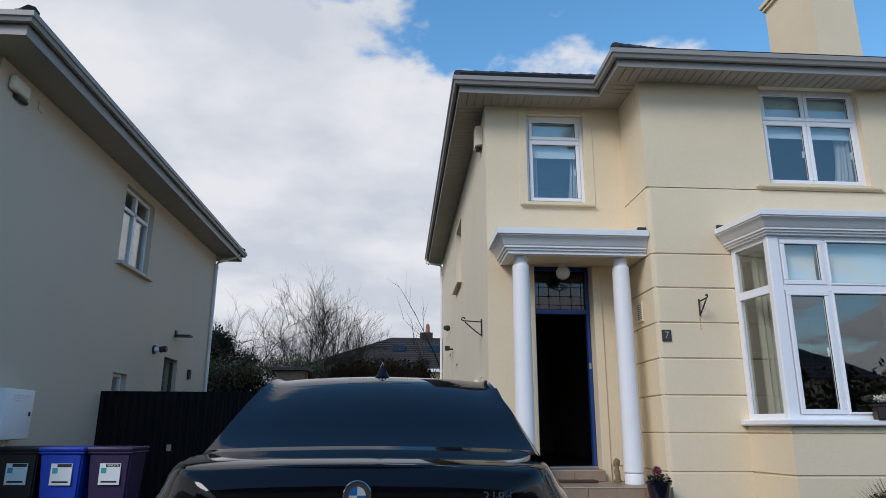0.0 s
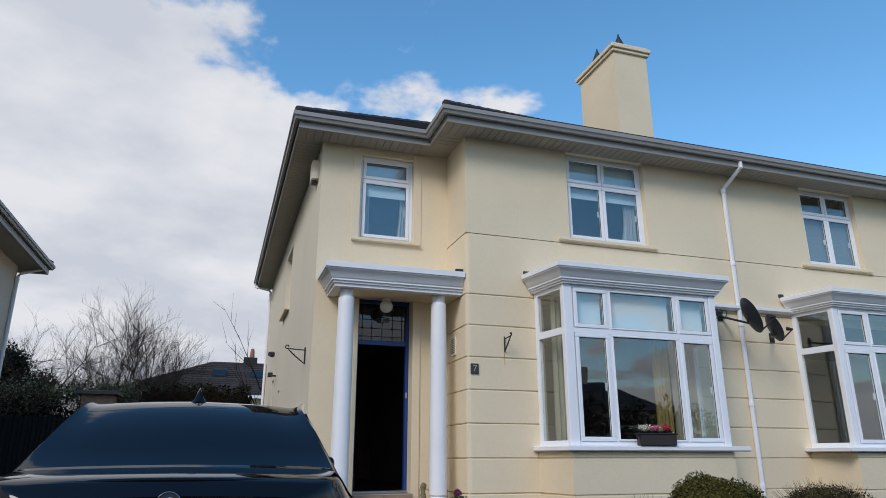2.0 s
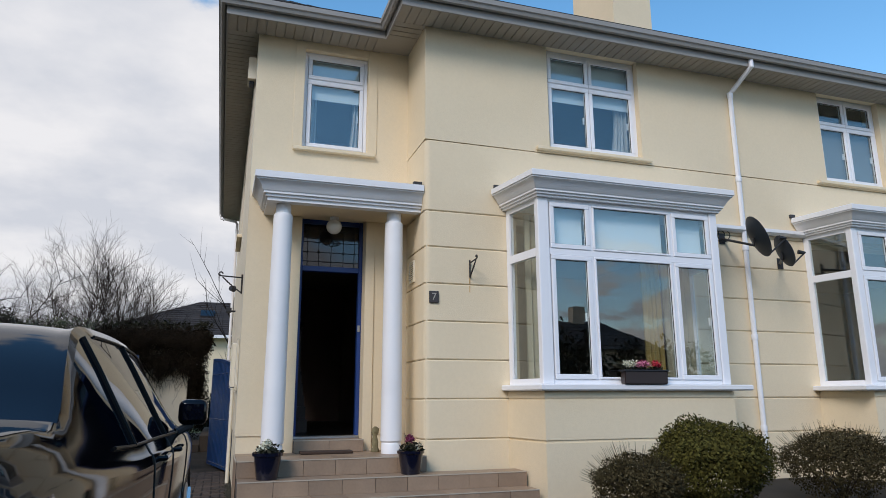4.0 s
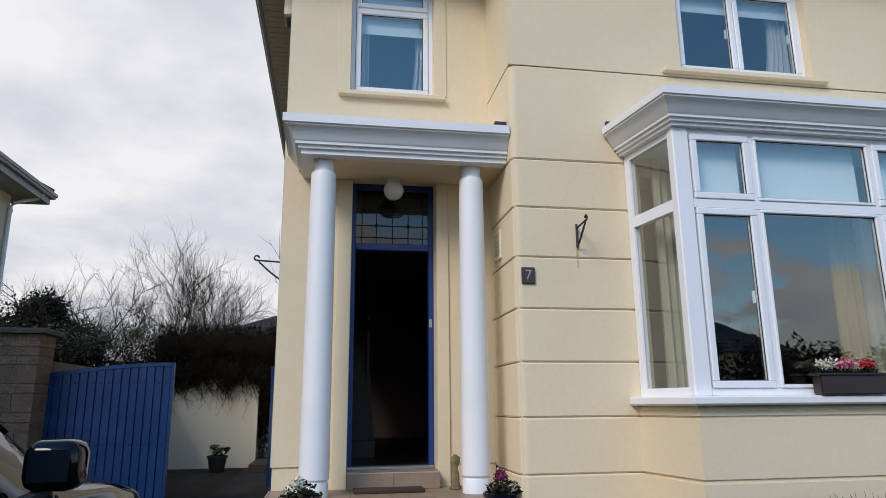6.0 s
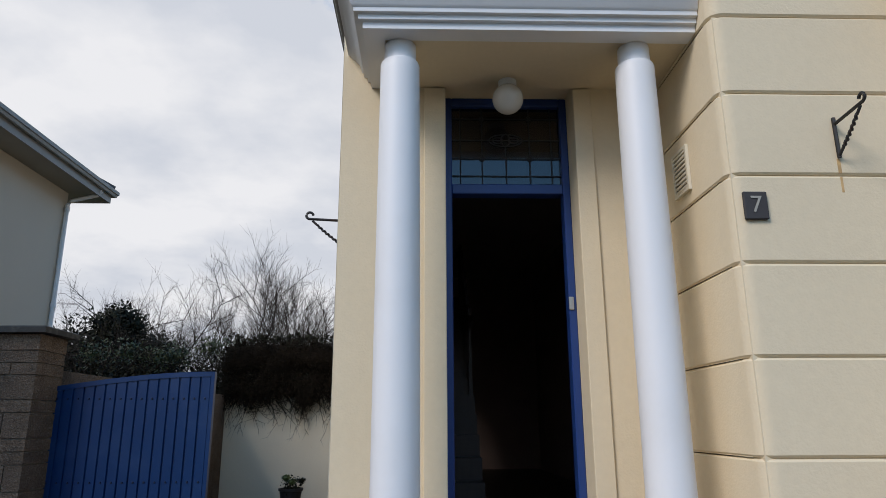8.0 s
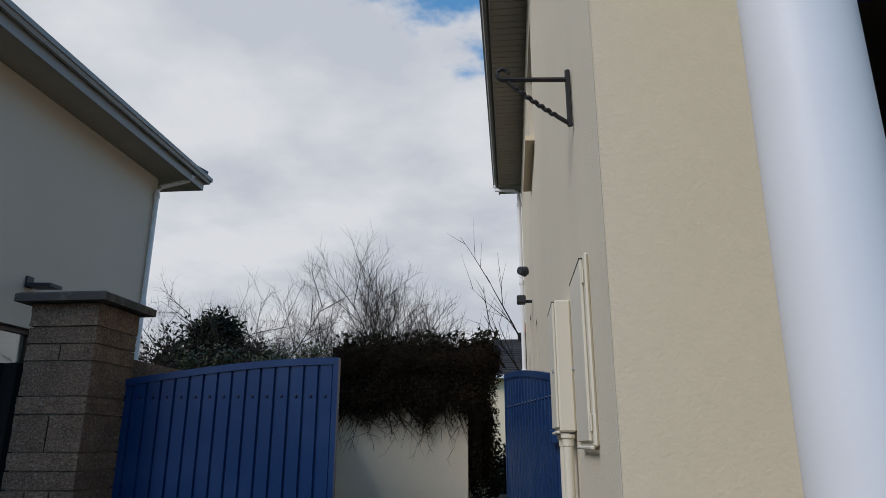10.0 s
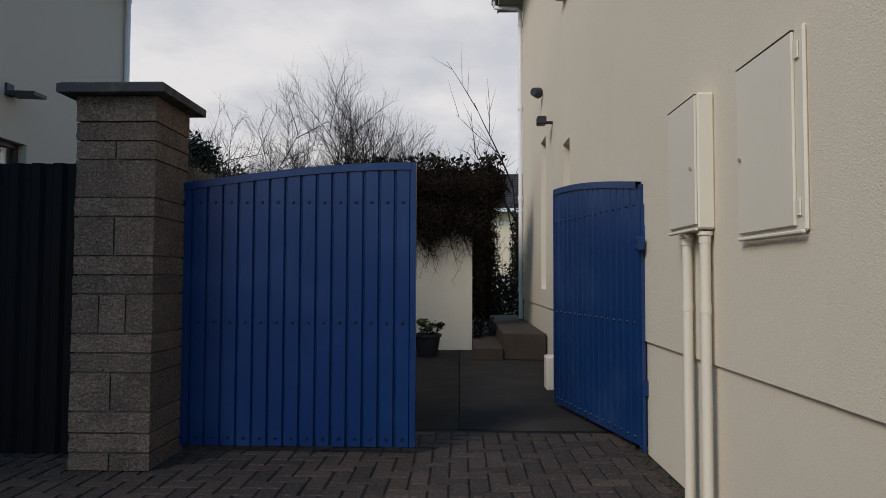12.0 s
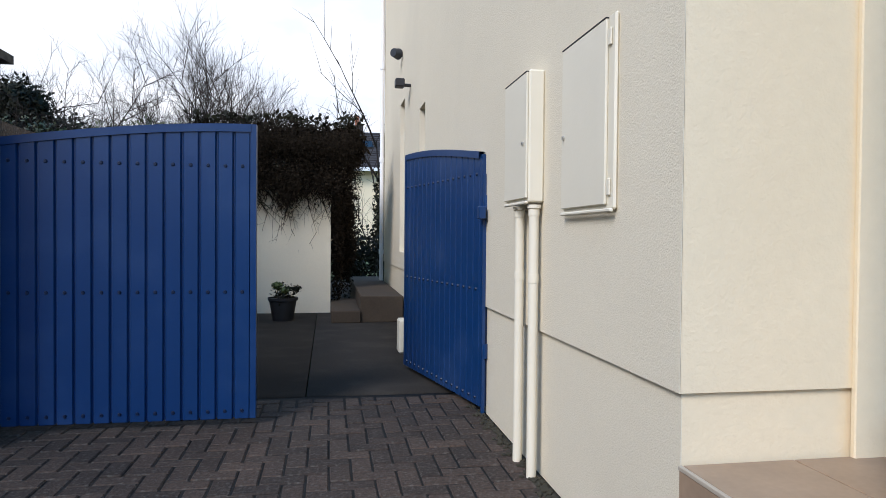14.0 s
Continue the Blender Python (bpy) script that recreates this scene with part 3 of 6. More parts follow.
# ---- windows ----
def leaf(made, x0, x1, z0, z1, y, w=0.055, d=0.06):
    """One glazed light facing -y, front at y: sash bars and pane are added to made."""
    bm = bmesh.new()
    for r in ((x0, x1, z0, z0 + w), (x0, x1, z1 - w, z1), (x0, x0 + w, z0 + w, z1 - w), (x1 - w, x1, z0 + w, z1 - w)):
        box(bm, r[0], r[1], y, y + d, r[2], r[3], bevel=0.006)
    # dark rubber seal behind the bead
    seal = boxes((x0 + w - 0.002, x1 - w + 0.002, y + 0.020, y + 0.027, z0 + w - 0.002, z0 + w + 0.006), (x0 + w - 0.002, x1 - w + 0.002, y + 0.020, y + 0.027, z1 - w - 0.006, z1 - w + 0.002),
                 (x0 + w - 0.002, x0 + w + 0.006, y + 0.020, y + 0.027, z0 + w, z1 - w), (x1 - w - 0.006, x1 - w + 0.002, y + 0.020, y + 0.027, z0 + w, z1 - w))
    made.append((bm, seal, (x0 + w, x1 - w, y + 0.028, y + 0.040, z0 + w, z1 - w)))


def glaze(made, frame_ob):
    for bm, seal, r in made:
        part("sash", bm, UPVC, frame_ob)
        part("seal", seal, INK, frame_ob)
        part("pane", B(*r), GLASS, frame_ob).visible_shadow = False
        if r[5] - r[4] > 0.7 and r[1] - r[0] < 0.75:
            part("handle", boxes((r[1] - 0.024, r[1] - 0.012, r[3] + 0.004, r[3] + 0.03, 0.5 * (r[4] + r[5]) - 0.05, 0.5 * (r[4] + r[5]) + 0.05)), UPVC, frame_ob)


def window(name, x0, x1, z0, z1, y, columns, transom, parent, frame_w=0.05, label="white uPVC casement window"):
    """Frame with columns of lights, each split at the transom height."""
    frames, made = bmesh.new(), []
    for r in ((x0, x1, z0, z0 + frame_w), (x0, x1, z1 - frame_w, z1), (x0, x0 + frame_w, z0 + frame_w, z1 - frame_w), (x1 - frame_w, x1, z0 + frame_w, z1 - frame_w)):
        box(frames, r[0], r[1], y + 0.012, y + 0.072, r[2], r[3], bevel=0.005)
    xs = [x0 + frame_w] + list(columns) + [x1 - frame_w]
    for a, b in zip(xs, xs[1:]):
        leaf(made, a + 0.004, b - 0.004, z0 + frame_w, transom - 0.012, y)
        leaf(made, a + 0.004, b - 0.004, transom + 0.012, z1 - frame_w, y)
        box(frames, a, b, y + 0.016, y + 0.066, transom - 0.02, transom + 0.02, bevel=0.004)
    ob = part(name, frames, UPVC, parent, label)
    glaze(made, ob)
    return ob


def curtain(x0, x1, y, z0, z1, folds, depth, parent, mat, name="curtain", lean=0.0, label=""):
    bm = bmesh.new()
    n = folds * 6
    cols = []
    for k in range(n + 1):
        f = k / n
        x = x0 + (x1 - x0) * f
        off = depth * math.sin(f * folds * 2 * math.pi) + depth * 0.4 * math.sin(f * folds * 4.7)
        col = []
        for j in range(7):
            g = j / 6
            col.append(bm.verts.new((x + lean * math.sin(math.pi * g) * (1 - f if lean > 0 else f), y + off * (0.6 + 0.4 * (1 - g)), z0 + (z1 - z0) * g)))
        cols.append(col)
    for a, b in zip(cols, cols[1:]):
        for j in range(6):
            bm.faces.new((a[j], b[j], b[j + 1], a[j + 1]))
    bmesh.ops.solidify(bm, geom=list(bm.faces), thickness=0.004)
    return part(name, bm, mat, parent, label)


def sill(x0, x1, y, z, parent, mat=RENDER, deep=0.07):
    return part("window_sill", B(x0, x1, y - deep, y + 0.1, z - 0.055, z - 0.008, bevel=0.006), mat, parent)


w_1 = window("window", *W1, YD + 0.075, [], 5.44, house)
sill(W1[0] - 0.12, W1[1] + 0.105, YD, W1[2], w_1)
part("roller_blind", B(W1[0] + 0.06, W1[1] - 0.06, YD + 0.17, YD + 0.176, 5.185, 5.79), BLIND, w_1, "pale roller blind half drawn")
curtain(3.30, 3.47, YD + 0.25, 4.52, 5.75, 3, 0.02, w_1, NET, lean=0.05)
curtain(2.72, 2.84, YD + 0.25, 4.52, 5.75, 2, 0.02, w_1, NET)
for cols, W in (((6.58,), W2), ((0.5 * (W3[0] + W3[1]),), W3)):
    w_2 = window("window", *W, YP + 0.085, list(cols), 5.46, house)
    sill(W[0] - 0.21, W[1] + 0.12, YP, W[2], w_2)
    if W is W2:
        part("roller_blind", B(W[0] + 0.06, W[1] - 0.06, YP + 0.19, YP + 0.196, 5.235, 5.90), BLIND, w_2, "pale roller blind half drawn")
        curtain(6.98, 7.29, YP + 0.26, 4.45, 5.8, 4, 0.03, w_2, NET, lean=0.10)
    else:
        part("roller_blind", B(W[0] + 0.06, W[1] - 0.06, YP + 0.19, YP + 0.196, 4.6, 5.62), GREY_BLIND, w_2, "grey roller blind drawn down")
# raised plaster bands beside the porch-side openings
for r in ((W1[0] - 0.13, W1[0], YD - 0.012, YD, W1[2], Z_TOP - 0.03), (W1[1], W1[1] + 0.13, YD - 0.012, YD, W1[2], Z_TOP - 0.03)):
    part("window_surround", B(*r, bevel=0.003), RENDER, house)
for r in ((DOOR[0] - 0.14, DOOR[0], YD - 0.02, YD, 0.463, 3.43), (DOOR[1], DOOR[1] + 0.12, YD - 0.02, YD, 0.463, 3.43)):
    part("door_surround", B(*r, bevel=0.004), RENDER, house)


# ---- bay windows ----
def bay(m):
    """m maps x: identity for our side, mirror for the neighbour's."""
    s = [(5.165, YP), (5.285, BAY_Y), (7.895, BAY_Y), (8.03, YP)]
    pts = [(m(x), y) for x, y in s]
    if pts[0][0] > pts[-1][0]:
        pts = pts[::-1]
    b = part("bay_window", prism(bmesh.new(), [pts[0], pts[1], pts[2], pts[3], (pts[3][0], YP + 0.25), (pts[0][0], YP + 0.25)], 0.0, 0.62), RENDER, house, "projecting bay window with white frames and moulded cornice")
    path = pts[::-1]
    for z0, z1 in ((0.64, 1.10), (1.104, 1.19)):
        bm = prism(bmesh.new(), pts, z0 + 0.003, z1)
        hor = [e for e in bm.edges if abs(e.verts[0].co.z - e.verts[1].co.z) < 1e-4]
        bmesh.ops.bevel(bm, geom=hor, offset=0.010, segments=2, affect="EDGES")
        part("render_course", bm, RENDER, b)
    inner = [(pts[0][0] + 0.02, YP + 0.02), (pts[1][0] + 0.012, BAY_Y + 0.012), (pts[2][0] - 0.012, BAY_Y + 0.012), (pts[3][0] - 0.02, YP + 0.02)]
    part("bay_base_core", prism(bmesh.new(), inner, 0.6, 1.195), RENDER, b)
    near = [(m(x), y) for x, y in ((5.165, YP), (5.285, BAY_Y), (8.045, BAY_Y), (8.06, YP))]
    part("window_sill", moulding(near if pts[0][0] < PARTY else near[::-1], [(-0.3, 1.195), (0.07, 1.195), (0.085, 1.21), (0.085, 1.255), (0.07, 1.265), (-0.3, 1.265)]), WHITE_PAINT, b, "white painted bay sill")
    # corner posts
    zt, zb = 3.495, 1.265
    fx0, fx1 = pts[1][0], pts[2][0]
    # front frame: three columns
    frames, made = bmesh.new(), []
    xs = sorted(m(x) for x in (5.435, 6.01, 7.165, 7.775))
    tz = 2.825
    part("corner_post", B(fx0 + 0.002, xs[0] - 0.001, BAY_Y + 0.02, BAY_Y + 0.12, zb, zt, bevel=0.01), UPVC, b)
    part("corner_post", B(xs[3] + 0.001, fx1 - 0.002, BAY_Y + 0.02, BAY_Y + 0.12, zb, zt, bevel=0.01), UPVC, b)
    box(frames, xs[0], xs[3], BAY_Y + 0.04, BAY_Y + 0.10, zb, zb + 0.06, bevel=0.006)
    box(frames, xs[0], xs[3], BAY_Y + 0.04, BAY_Y + 0.10, zt - 0.06, zt, bevel=0.006)
    box(frames, xs[0], xs[3], BAY_Y + 0.03, BAY_Y + 0.10, tz - 0.04, tz + 0.04, bevel=0.006)
    for x in xs[1:3]:
        box(frames, x - 0.024, x + 0.024, BAY_Y + 0.035, BAY_Y + 0.10, zb + 0.06, zt - 0.06, bevel=0.006)
    for k in range(3):
        a, c = xs[k] + (0.015 if k == 0 else 0.022), xs[k + 1] - (0.015 if k == 2 else 0.022)
        w = 0.026 if k == 1 else 0.056     # the middle light is fixed, its neighbours open
        leaf(made, a, c, zb + 0.06, tz - 0.04, BAY_Y + 0.02, w)
        leaf(made, a, c, tz + 0.04, zt - 0.06, BAY_Y + 0.02, w)
    part("window_frame", frames, UPVC, b, "white uPVC bay frame")
    glaze(made, b)
    # angled side lights
    for side in (0, 1):
        A, C = (Vector(pts[0]), Vector(pts[1])) if side == 0 else (Vector(pts[3]), Vector(pts[2]))
        d = (C - A).normalized()
        A, C = A + d * 0.01, C - d * 0.02
        nrm = Vector((d.y, -d.x)) * (1 if side else -1)
        length = (C - A).length
        sf = bmesh.new()

        def slab(bm, u0, u1, z0, z1, t0, t1):
            q = [A + d * u + nrm * t for u, t in ((u0, t0), (u1, t0), (u1, t1), (u0, t1))]
            tmp = [(v.x, v.y) for v in q]
            prism(bm, tmp, z0, z1)

        for u0, u1, z0, z1 in ((0, 0.08, zb, zt), (length - 0.08, length, zb, zt), (0.08, length - 0.08, zb, zb + 0.07), (0.08, length - 0.08, zt - 0.07, zt), (0.08, length - 0.08, tz - 0.05, tz + 0.05)):
            slab(sf, u0, u1, z0, z1, 0.03, 0.09)
        part("side_frame", sf, UPVC, b)
        for z0, z1 in ((zb + 0.07, tz - 0.05), (tz + 0.05, zt - 0.07)):
            pg = bmesh.new()
            slab(pg, 0.08, length - 0.08, z0, z1, 0.05, 0.06)
            part("pane", pg, GLASS, b).visible_shadow = False
    # cornice
    prof = [(-0.1, 3.485), (0.02, 3.485), (0.02, 3.511), (0.045, 3.514), (0.045, 3.54), (0.068, 3.543), (0.068, 3.565), (0.082, 3.576), (0.105, 3.617), (0.14, 3.66), (0.165, 3.675), (0.165, 3.69), (0.18, 3.693), (0.18, 3.759), (0.16, 3.77), (-0.1, 3.785)]
    part("cornice", moulding(pts, prof), WHITE_PAINT, b, "white moulded cornice")
    part("bay_roof", prism(bmesh.new(), inner, 3.49, 3.765), WHITE_PAINT, b)
    # interior: blinds in the top lights, curtains
    return b, xs, pts


bay_1, bxs, bpts = bay(lambda x: x)
bay_2, bxs2, bpts2 = bay(mirror_x)
part("roller_blind", boxes(*[(bxs[k] + 0.06, bxs[k + 1] - 0.06, BAY_Y + 0.16, BAY_Y + 0.166, 2.78, 3.47) for k in range(3)]), BLIND, bay_1, "pale blue-white roller blinds over the top lights")
curtain(5.38, 5.71, BAY_Y + 0.62, 1.24, 3.42, 4, 0.03, bay_1, SAGE_CURTAIN, label="pale sage curtain")
curtain(6.95, 7.22, BAY_Y + 0.42, 1.24, 3.3, 4, 0.03, bay_1, GOLD_CURTAIN, label="gold curtain")
curtain(7.36, 7.80, BAY_Y + 0.55, 1.24, 3.42, 5, 0.03, bay_1, SAGE_CURTAIN, label="pale sage curtain")
part("gutter_strip", moulding([(7.99, YP), (mirror_x(7.99), YP)], [(0.0, 3.47), (0.06, 3.47), (0.10, 3.50), (0.10, 3.55), (0.0, 3.55)]), WHITE_PAINT, house, "white moulding between the bays")
# lead flashing ends over the cornices
for x in (5.03, 9.90):
    part("flashing", B(x, x + 0.095, YP - 0.03, YP + 0.03, 3.775, 3.83, bevel=0.004), SLATE, house)

# ---- porch ----
porch = part("porch", boxes((X0 + 0.20, XP - 0.001, YP + 0.19, YD, 3.44, 3.66)), RENDER, house, "white columned porch with moulded cornice and cream ceiling")
PP = [(X0 + 0.21, YD), (X0 + 0.21, YP + 0.20), (XP - 0.004, YP + 0.20)]
prof = [(-0.1, 3.43), (0.02, 3.43), (0.02, 3.471), (0.045, 3.475), (0.045, 3.504), (0.07, 3.508), (0.07, 3.533), (0.085, 3.545), (0.1, 3.595), (0.135, 3.636), (0.16, 3.652), (0.16, 3.664), (0.18, 3.669), (0.18, 3.747), (0.16, 3.755), (-0.1, 3.759)]
part("cornice", moulding(PP, prof), WHITE_PAINT, porch, "white moulded cornice")
part("porch_roof", B(X0 + 0.25, XP, YP + 0.25, YD, 3.66, 3.745), WHITE_PAINT, porch)
part("flashing", prism(bmesh.new(), [(XP - 0.13, YP + 0.06), (XP - 0.02, YP + 0.06), (XP - 0.02, YP + 0.12), (XP - 0.13, YP + 0.12)], 3.758, 3.80), SLATE, porch)
for x in (2.402, 3.792):
    bm = lathe(bmesh.new(), x, 10.36, [(0.120, 0.46), (0.120, 0.585), (0.112, 0.60), (0.128, 0.62), (0.128, 0.64), (0.124, 1.4), (0.120, 2.3), (0.114, 3.24), (0.114, 3.295), (0.109, 3.31), (0.094, 3.32), (0.091, 3.43)], 40)
    part("column", bm, WHITE_PAINT, porch, "round white painted column")

# ---- front steps ----
structure("step_base", boxes((X0 + 0.01, XP - 0.005, YP - 0.1, YD + 0.015, 0.0, 0.462), (X0 + 0.02, 5.19, YP - 0.42, YP - 0.1, 0.0, 0.288), (X0 + 0.05, 5.19, YP - 0.74, YP - 0.42, 0.0, 0.13), (DOOR[0], DOOR[1], YD - 0.12, YD + 0.3, 0.448, 0.612)), GROUT, "grey grout bed under the tiled entrance steps", "steps")


def text_mesh(name, body, size, m, mat, parent, depth=0.002):
    """Lettering in the built-in font, centred, lying in the pose m (x along the line, y up)."""
    cu = bpy.data.curves.new(name, "FONT")
    cu.body, cu.size, cu.extrude, cu.align_x, cu.align_y = body, size, depth, "CENTER", "CENTER"
    cu.resolution_u = 2
    tmp = bpy.data.objects.new(name, cu)
    me = bpy.data.meshes.new_from_object(tmp)
    bpy.data.objects.remove(tmp)
    bpy.data.curves.remove(cu)
    bm = bmesh.new()
    bm.from_mesh(me)
    bpy.data.meshes.remove(me)
    bmesh.ops.transform(bm, matrix=m, verts=bm.verts)
    return part(name, bm, mat, parent, smooth=False)


def grid_mesh(rows):
    """A bmesh skin over a grid of points."""
    bm = bmesh.new()
    vs = [[bm.verts.new(p) for p in r] for r in rows]
    for a, b in zip(vs, vs[1:]):
        for k in range(len(a) - 1):
            bm.faces.new((a[k], a[k + 1], b[k + 1], b[k]))
    return bm


# ---- front door and hall ----
door = thing("front_door", (3.11, YD + 0.25, 0.62), "blue painted front door frame with leaded fanlight, door standing open", "door")
dy = YD + 0.20
part("door_frame", boxes((DOOR[0], DOOR[0] + 0.05, dy, dy + 0.1, 0.62, DOOR[3]), (DOOR[1] - 0.05, DOOR[1], dy, dy + 0.1, 0.62, DOOR[3]), (DOOR[0] + 0.05, DOOR[1] - 0.05, dy, dy + 0.1, DOOR[3] - 0.06, DOOR[3]),
                         (DOOR[0] + 0.05, DOOR[1] - 0.05, dy, dy + 0.1, 2.765, 2.835), bevel=0.006), BLUE_WOOD, door, "blue painted wooden frame")
part("threshold", boxes((DOOR[0] + 0.01, DOOR[1] - 0.01, dy - 0.06, dy + 0.1, 0.62, 0.652), bevel=0.006), STEEL, door, "metal door sill")
fan = part("fanlight", B(DOOR[0] + 0.05, DOOR[1] - 0.05, dy + 0.045, dy + 0.053, 2.835, DOOR[3] - 0.06), LEADED, door, "leaded glass fanlight")
fx0, fx1, fz0, fz1 = DOOR[0] + 0.05, DOOR[1] - 0.05, 2.835, DOOR[3] - 0.06
bm = bmesh.new()
fy = dy + 0.04
for u in (0.08, 0.28, 0.72, 0.92):
    tube(bm, [(fx0 + u * (fx1 - fx0), fy, fz0), (fx0 + u * (fx1 - fx0), fy, fz1)], 0.005, 6)
for v in (0.12, 0.34, 0.58, 0.86):
    tube(bm, [(fx0, fy, fz0 + v * (fz1 - fz0)), (fx1, fy, fz0 + v * (fz1 - fz0))], 0.005, 6)
fcx, fcz = 0.5 * (fx0 + fx1), fz0 + 0.58 * (fz1 - fz0)
tube(bm, [(fcx, fy, fz0), (fcx, fy, fcz - 0.045)], 0.005, 6)
for rx, rz, ox in ((0.115, 0.045, 0), (0.03, 0.045, 0), (0.035, 0.022, 0.055), (0.035, 0.022, -0.055)):
    tube(bm, [(fcx + ox + rx * math.cos(a), fy, fcz + rz * math.sin(a)) for a in np.linspace(0, 2 * math.pi, 25)], 0.005, 6, cap=False)
for u, v in ((0.28, 0.34), (0.72, 0.34), (0.28, 0.86), (0.72, 0.86)):
    tube(bm, [(fx0 + u * (fx1 - fx0) + 0.016 * math.cos(a), fy, fz0 + v * (fz1 - fz0) + 0.016 * math.sin(a)) for a in np.linspace(0, 2 * math.pi, 13)], 0.005, 6, cap=False)
part("lead_cames", bm, LEAD, fan, "dark lead lines with a central flower")
part("door_leaf", B(DOOR[0] - 0.32, DOOR[0] - 0.275, dy + 0.11, dy + 0.88, 0.66, 2.76, bevel=0.005), BLUE_WOOD, door, "blue door leaf folded open into the hall")
part("strike_plate", boxes((DOOR[1] - 0.052, DOOR[1] - 0.02, dy - 0.012, dy + 0.002, 1.975, 2.06), bevel=0.003), STEEL, door, "brass lock keep")
# hall stairs; pale balusters coloured as dark wood to sink into the gloom
stairs = thing("staircase", (2.75, 13.5, 0.62), "hall staircase with balusters coloured dark for the dim hall, seen through the open door", "staircase")
for k in range(12):
    part("step", B(X0 + 0.31, X0 + 1.05, 12.6 + 0.24 * k, 12.84 + 0.24 * k, 0.62, 0.80 + 0.185 * k), DARK_WOOD, stairs)
for k in range(4, 12):
    for j in (0.06, 0.18):
        y = 12.6 + 0.24 * k + j
        part("baluster", B(X0 + 1.0, X0 + 1.03, y, y + 0.03, 0.80 + 0.185 * k, 1.68 + 0.185 * k), DARK_WOOD, stairs)
part("handrail", tube(bmesh.new(), [(X0 + 1.015, 13.5, 2.24), (X0 + 1.015, 15.5, 3.48)], 0.03, 8), DARK_WOOD, stairs)

lamp = thing("porch_lamp", (3.09, 10.78, 3.44), "white opal globe porch lamp on a white ceiling base", "lamp")
part("base", lathe(bmesh.new(), 3.09, 10.78, [(0.055, 3.40), (0.06, 3.41), (0.06, 3.44)], 20), WHITE_PAINT, lamp)
part("globe", lathe(bmesh.new(), 3.09, 10.78, [(0.1 * math.sin(a) + 0.001, 3.315 - 0.1 * math.cos(a)) for a in np.linspace(0.05, math.pi - 0.45, 16)], 24), GLOBE, lamp, "opal glass globe")

vent = thing("wall_vent", (XP - 0.02, 10.55, 2.58), "cream louvred wall vent beside the porch", "vent")
part("frame", boxes((XP - 0.02, XP - 0.002, 10.44, 10.46, 2.58, 2.86), (XP - 0.02, XP - 0.002, 10.64, 10.66, 2.58, 2.86), (XP - 0.02, XP - 0.002, 10.46, 10.64, 2.58, 2.60), (XP - 0.02, XP - 0.002, 10.46, 10.64, 2.84, 2.86)), CREAM_PAINT, vent)
part("backing", B(XP - 0.008, XP - 0.002, 10.46, 10.64, 2.60, 2.84), INK, vent)
for k in range(9):
    part("slat", B(XP - 0.018, XP - 0.008, 10.46, 10.64, 2.604 + 0.027 * k, 2.618 + 0.027 * k), CREAM_PAINT, vent)

plaque = thing("house_number", (4.23, YP - 0.02, 2.25), "dark slate number plaque reading 7", "sign")
part("plate", B(4.153, 4.273, YP - 0.022, YP - 0.001, 2.25, 2.395, bevel=0.004), SLATE, plaque)
text_mesh("numeral", "7", 0.125, pose(4.213, YP - 0.024, 2.322, 90), NUMERAL, plaque)


def hook_bracket(name, at, rot, size, label):
    """Wrought iron hanging-basket bracket: back bar, arm with a curl, twisted brace. Arm along local -y."""
    ob = thing(name, at, label, "bracket")
    L = ob.location
    s = size

    def w(p):
        return L + Vector(p) * s
    part("back_bar", tube(bmesh.new(), [w((0, -0.02, -0.30)), w((0, -0.02, 0.06))], 0.012 * s + 0.003, 6), BLACK_IRON, ob)
    arm = [w((0, -0.02, 0.0)), w((0, -0.40, 0.02))] + [w((0, -0.40 - 0.035 * math.sin(a), 0.02 + 0.035 - 0.035 * math.cos(a))) for a in np.linspace(0.3, 4.6, 10)]
    part("arm", tube(bmesh.new(), arm, 0.010 * s + 0.003, 6), BLACK_IRON, ob)
    pts = []
    for f in np.linspace(0, 1, 60).tolist():
        p = w((0, -0.03 - 0.34 * f, -0.28 + 0.28 * f - 0.012 * math.sin(math.pi * f)))
        pts.append(p + Vector((0.004 * math.sin(f * 60), 0, 0.004 * math.cos(f * 60))) * (1 if 0.2 < f < 0.85 else 0))
    part("brace", tube(bmesh.new(), pts, 0.009 * s + 0.003, 6), BLACK_IRON, ob, "twisted iron brace")
    ob.rotation_euler = (0, 0, radians(rot))
    return ob


hook_bracket("basket_bracket", (4.685, YP - 0.001, 2.77), 0, 0.62, "black wrought iron basket bracket on the front wall")
hook_bracket("basket_bracket", (X0 - 0.001, 11.50, 2.70), -90, 0.72, "black wrought iron basket bracket on the side wall")
bm = boxes(*[(4.685 - w, 4.685 + w, YP - 0.0015, YP + 0.002, z0, z1) for w, z0, z1 in ((0.009, 2.505, 2.58), (0.006, 2.40, 2.482))])
part("rust_streak", bm, RUST, house, "orange rust stain below the bracket", smooth=False)

# alarm box at the eave corner
alarm_box = thing("alarm_box", (X0 - 0.06, 11.35, 5.5), "weathered cream alarm bell box under the eave", "alarm box")
part("body", prism(bmesh.new(), [(X0 - 0.11, 11.22), (X0 - 0.002, 11.20), (X0 - 0.002, 11.50), (X0 - 0.11, 11.48)], 5.46, 5.78), CREAM_PAINT, alarm_box)
part("lens", B(X0 - 0.09, X0 - 0.02, 11.28, 11.42, 5.41, 5.458, bevel=0.01), DISH, alarm_box)

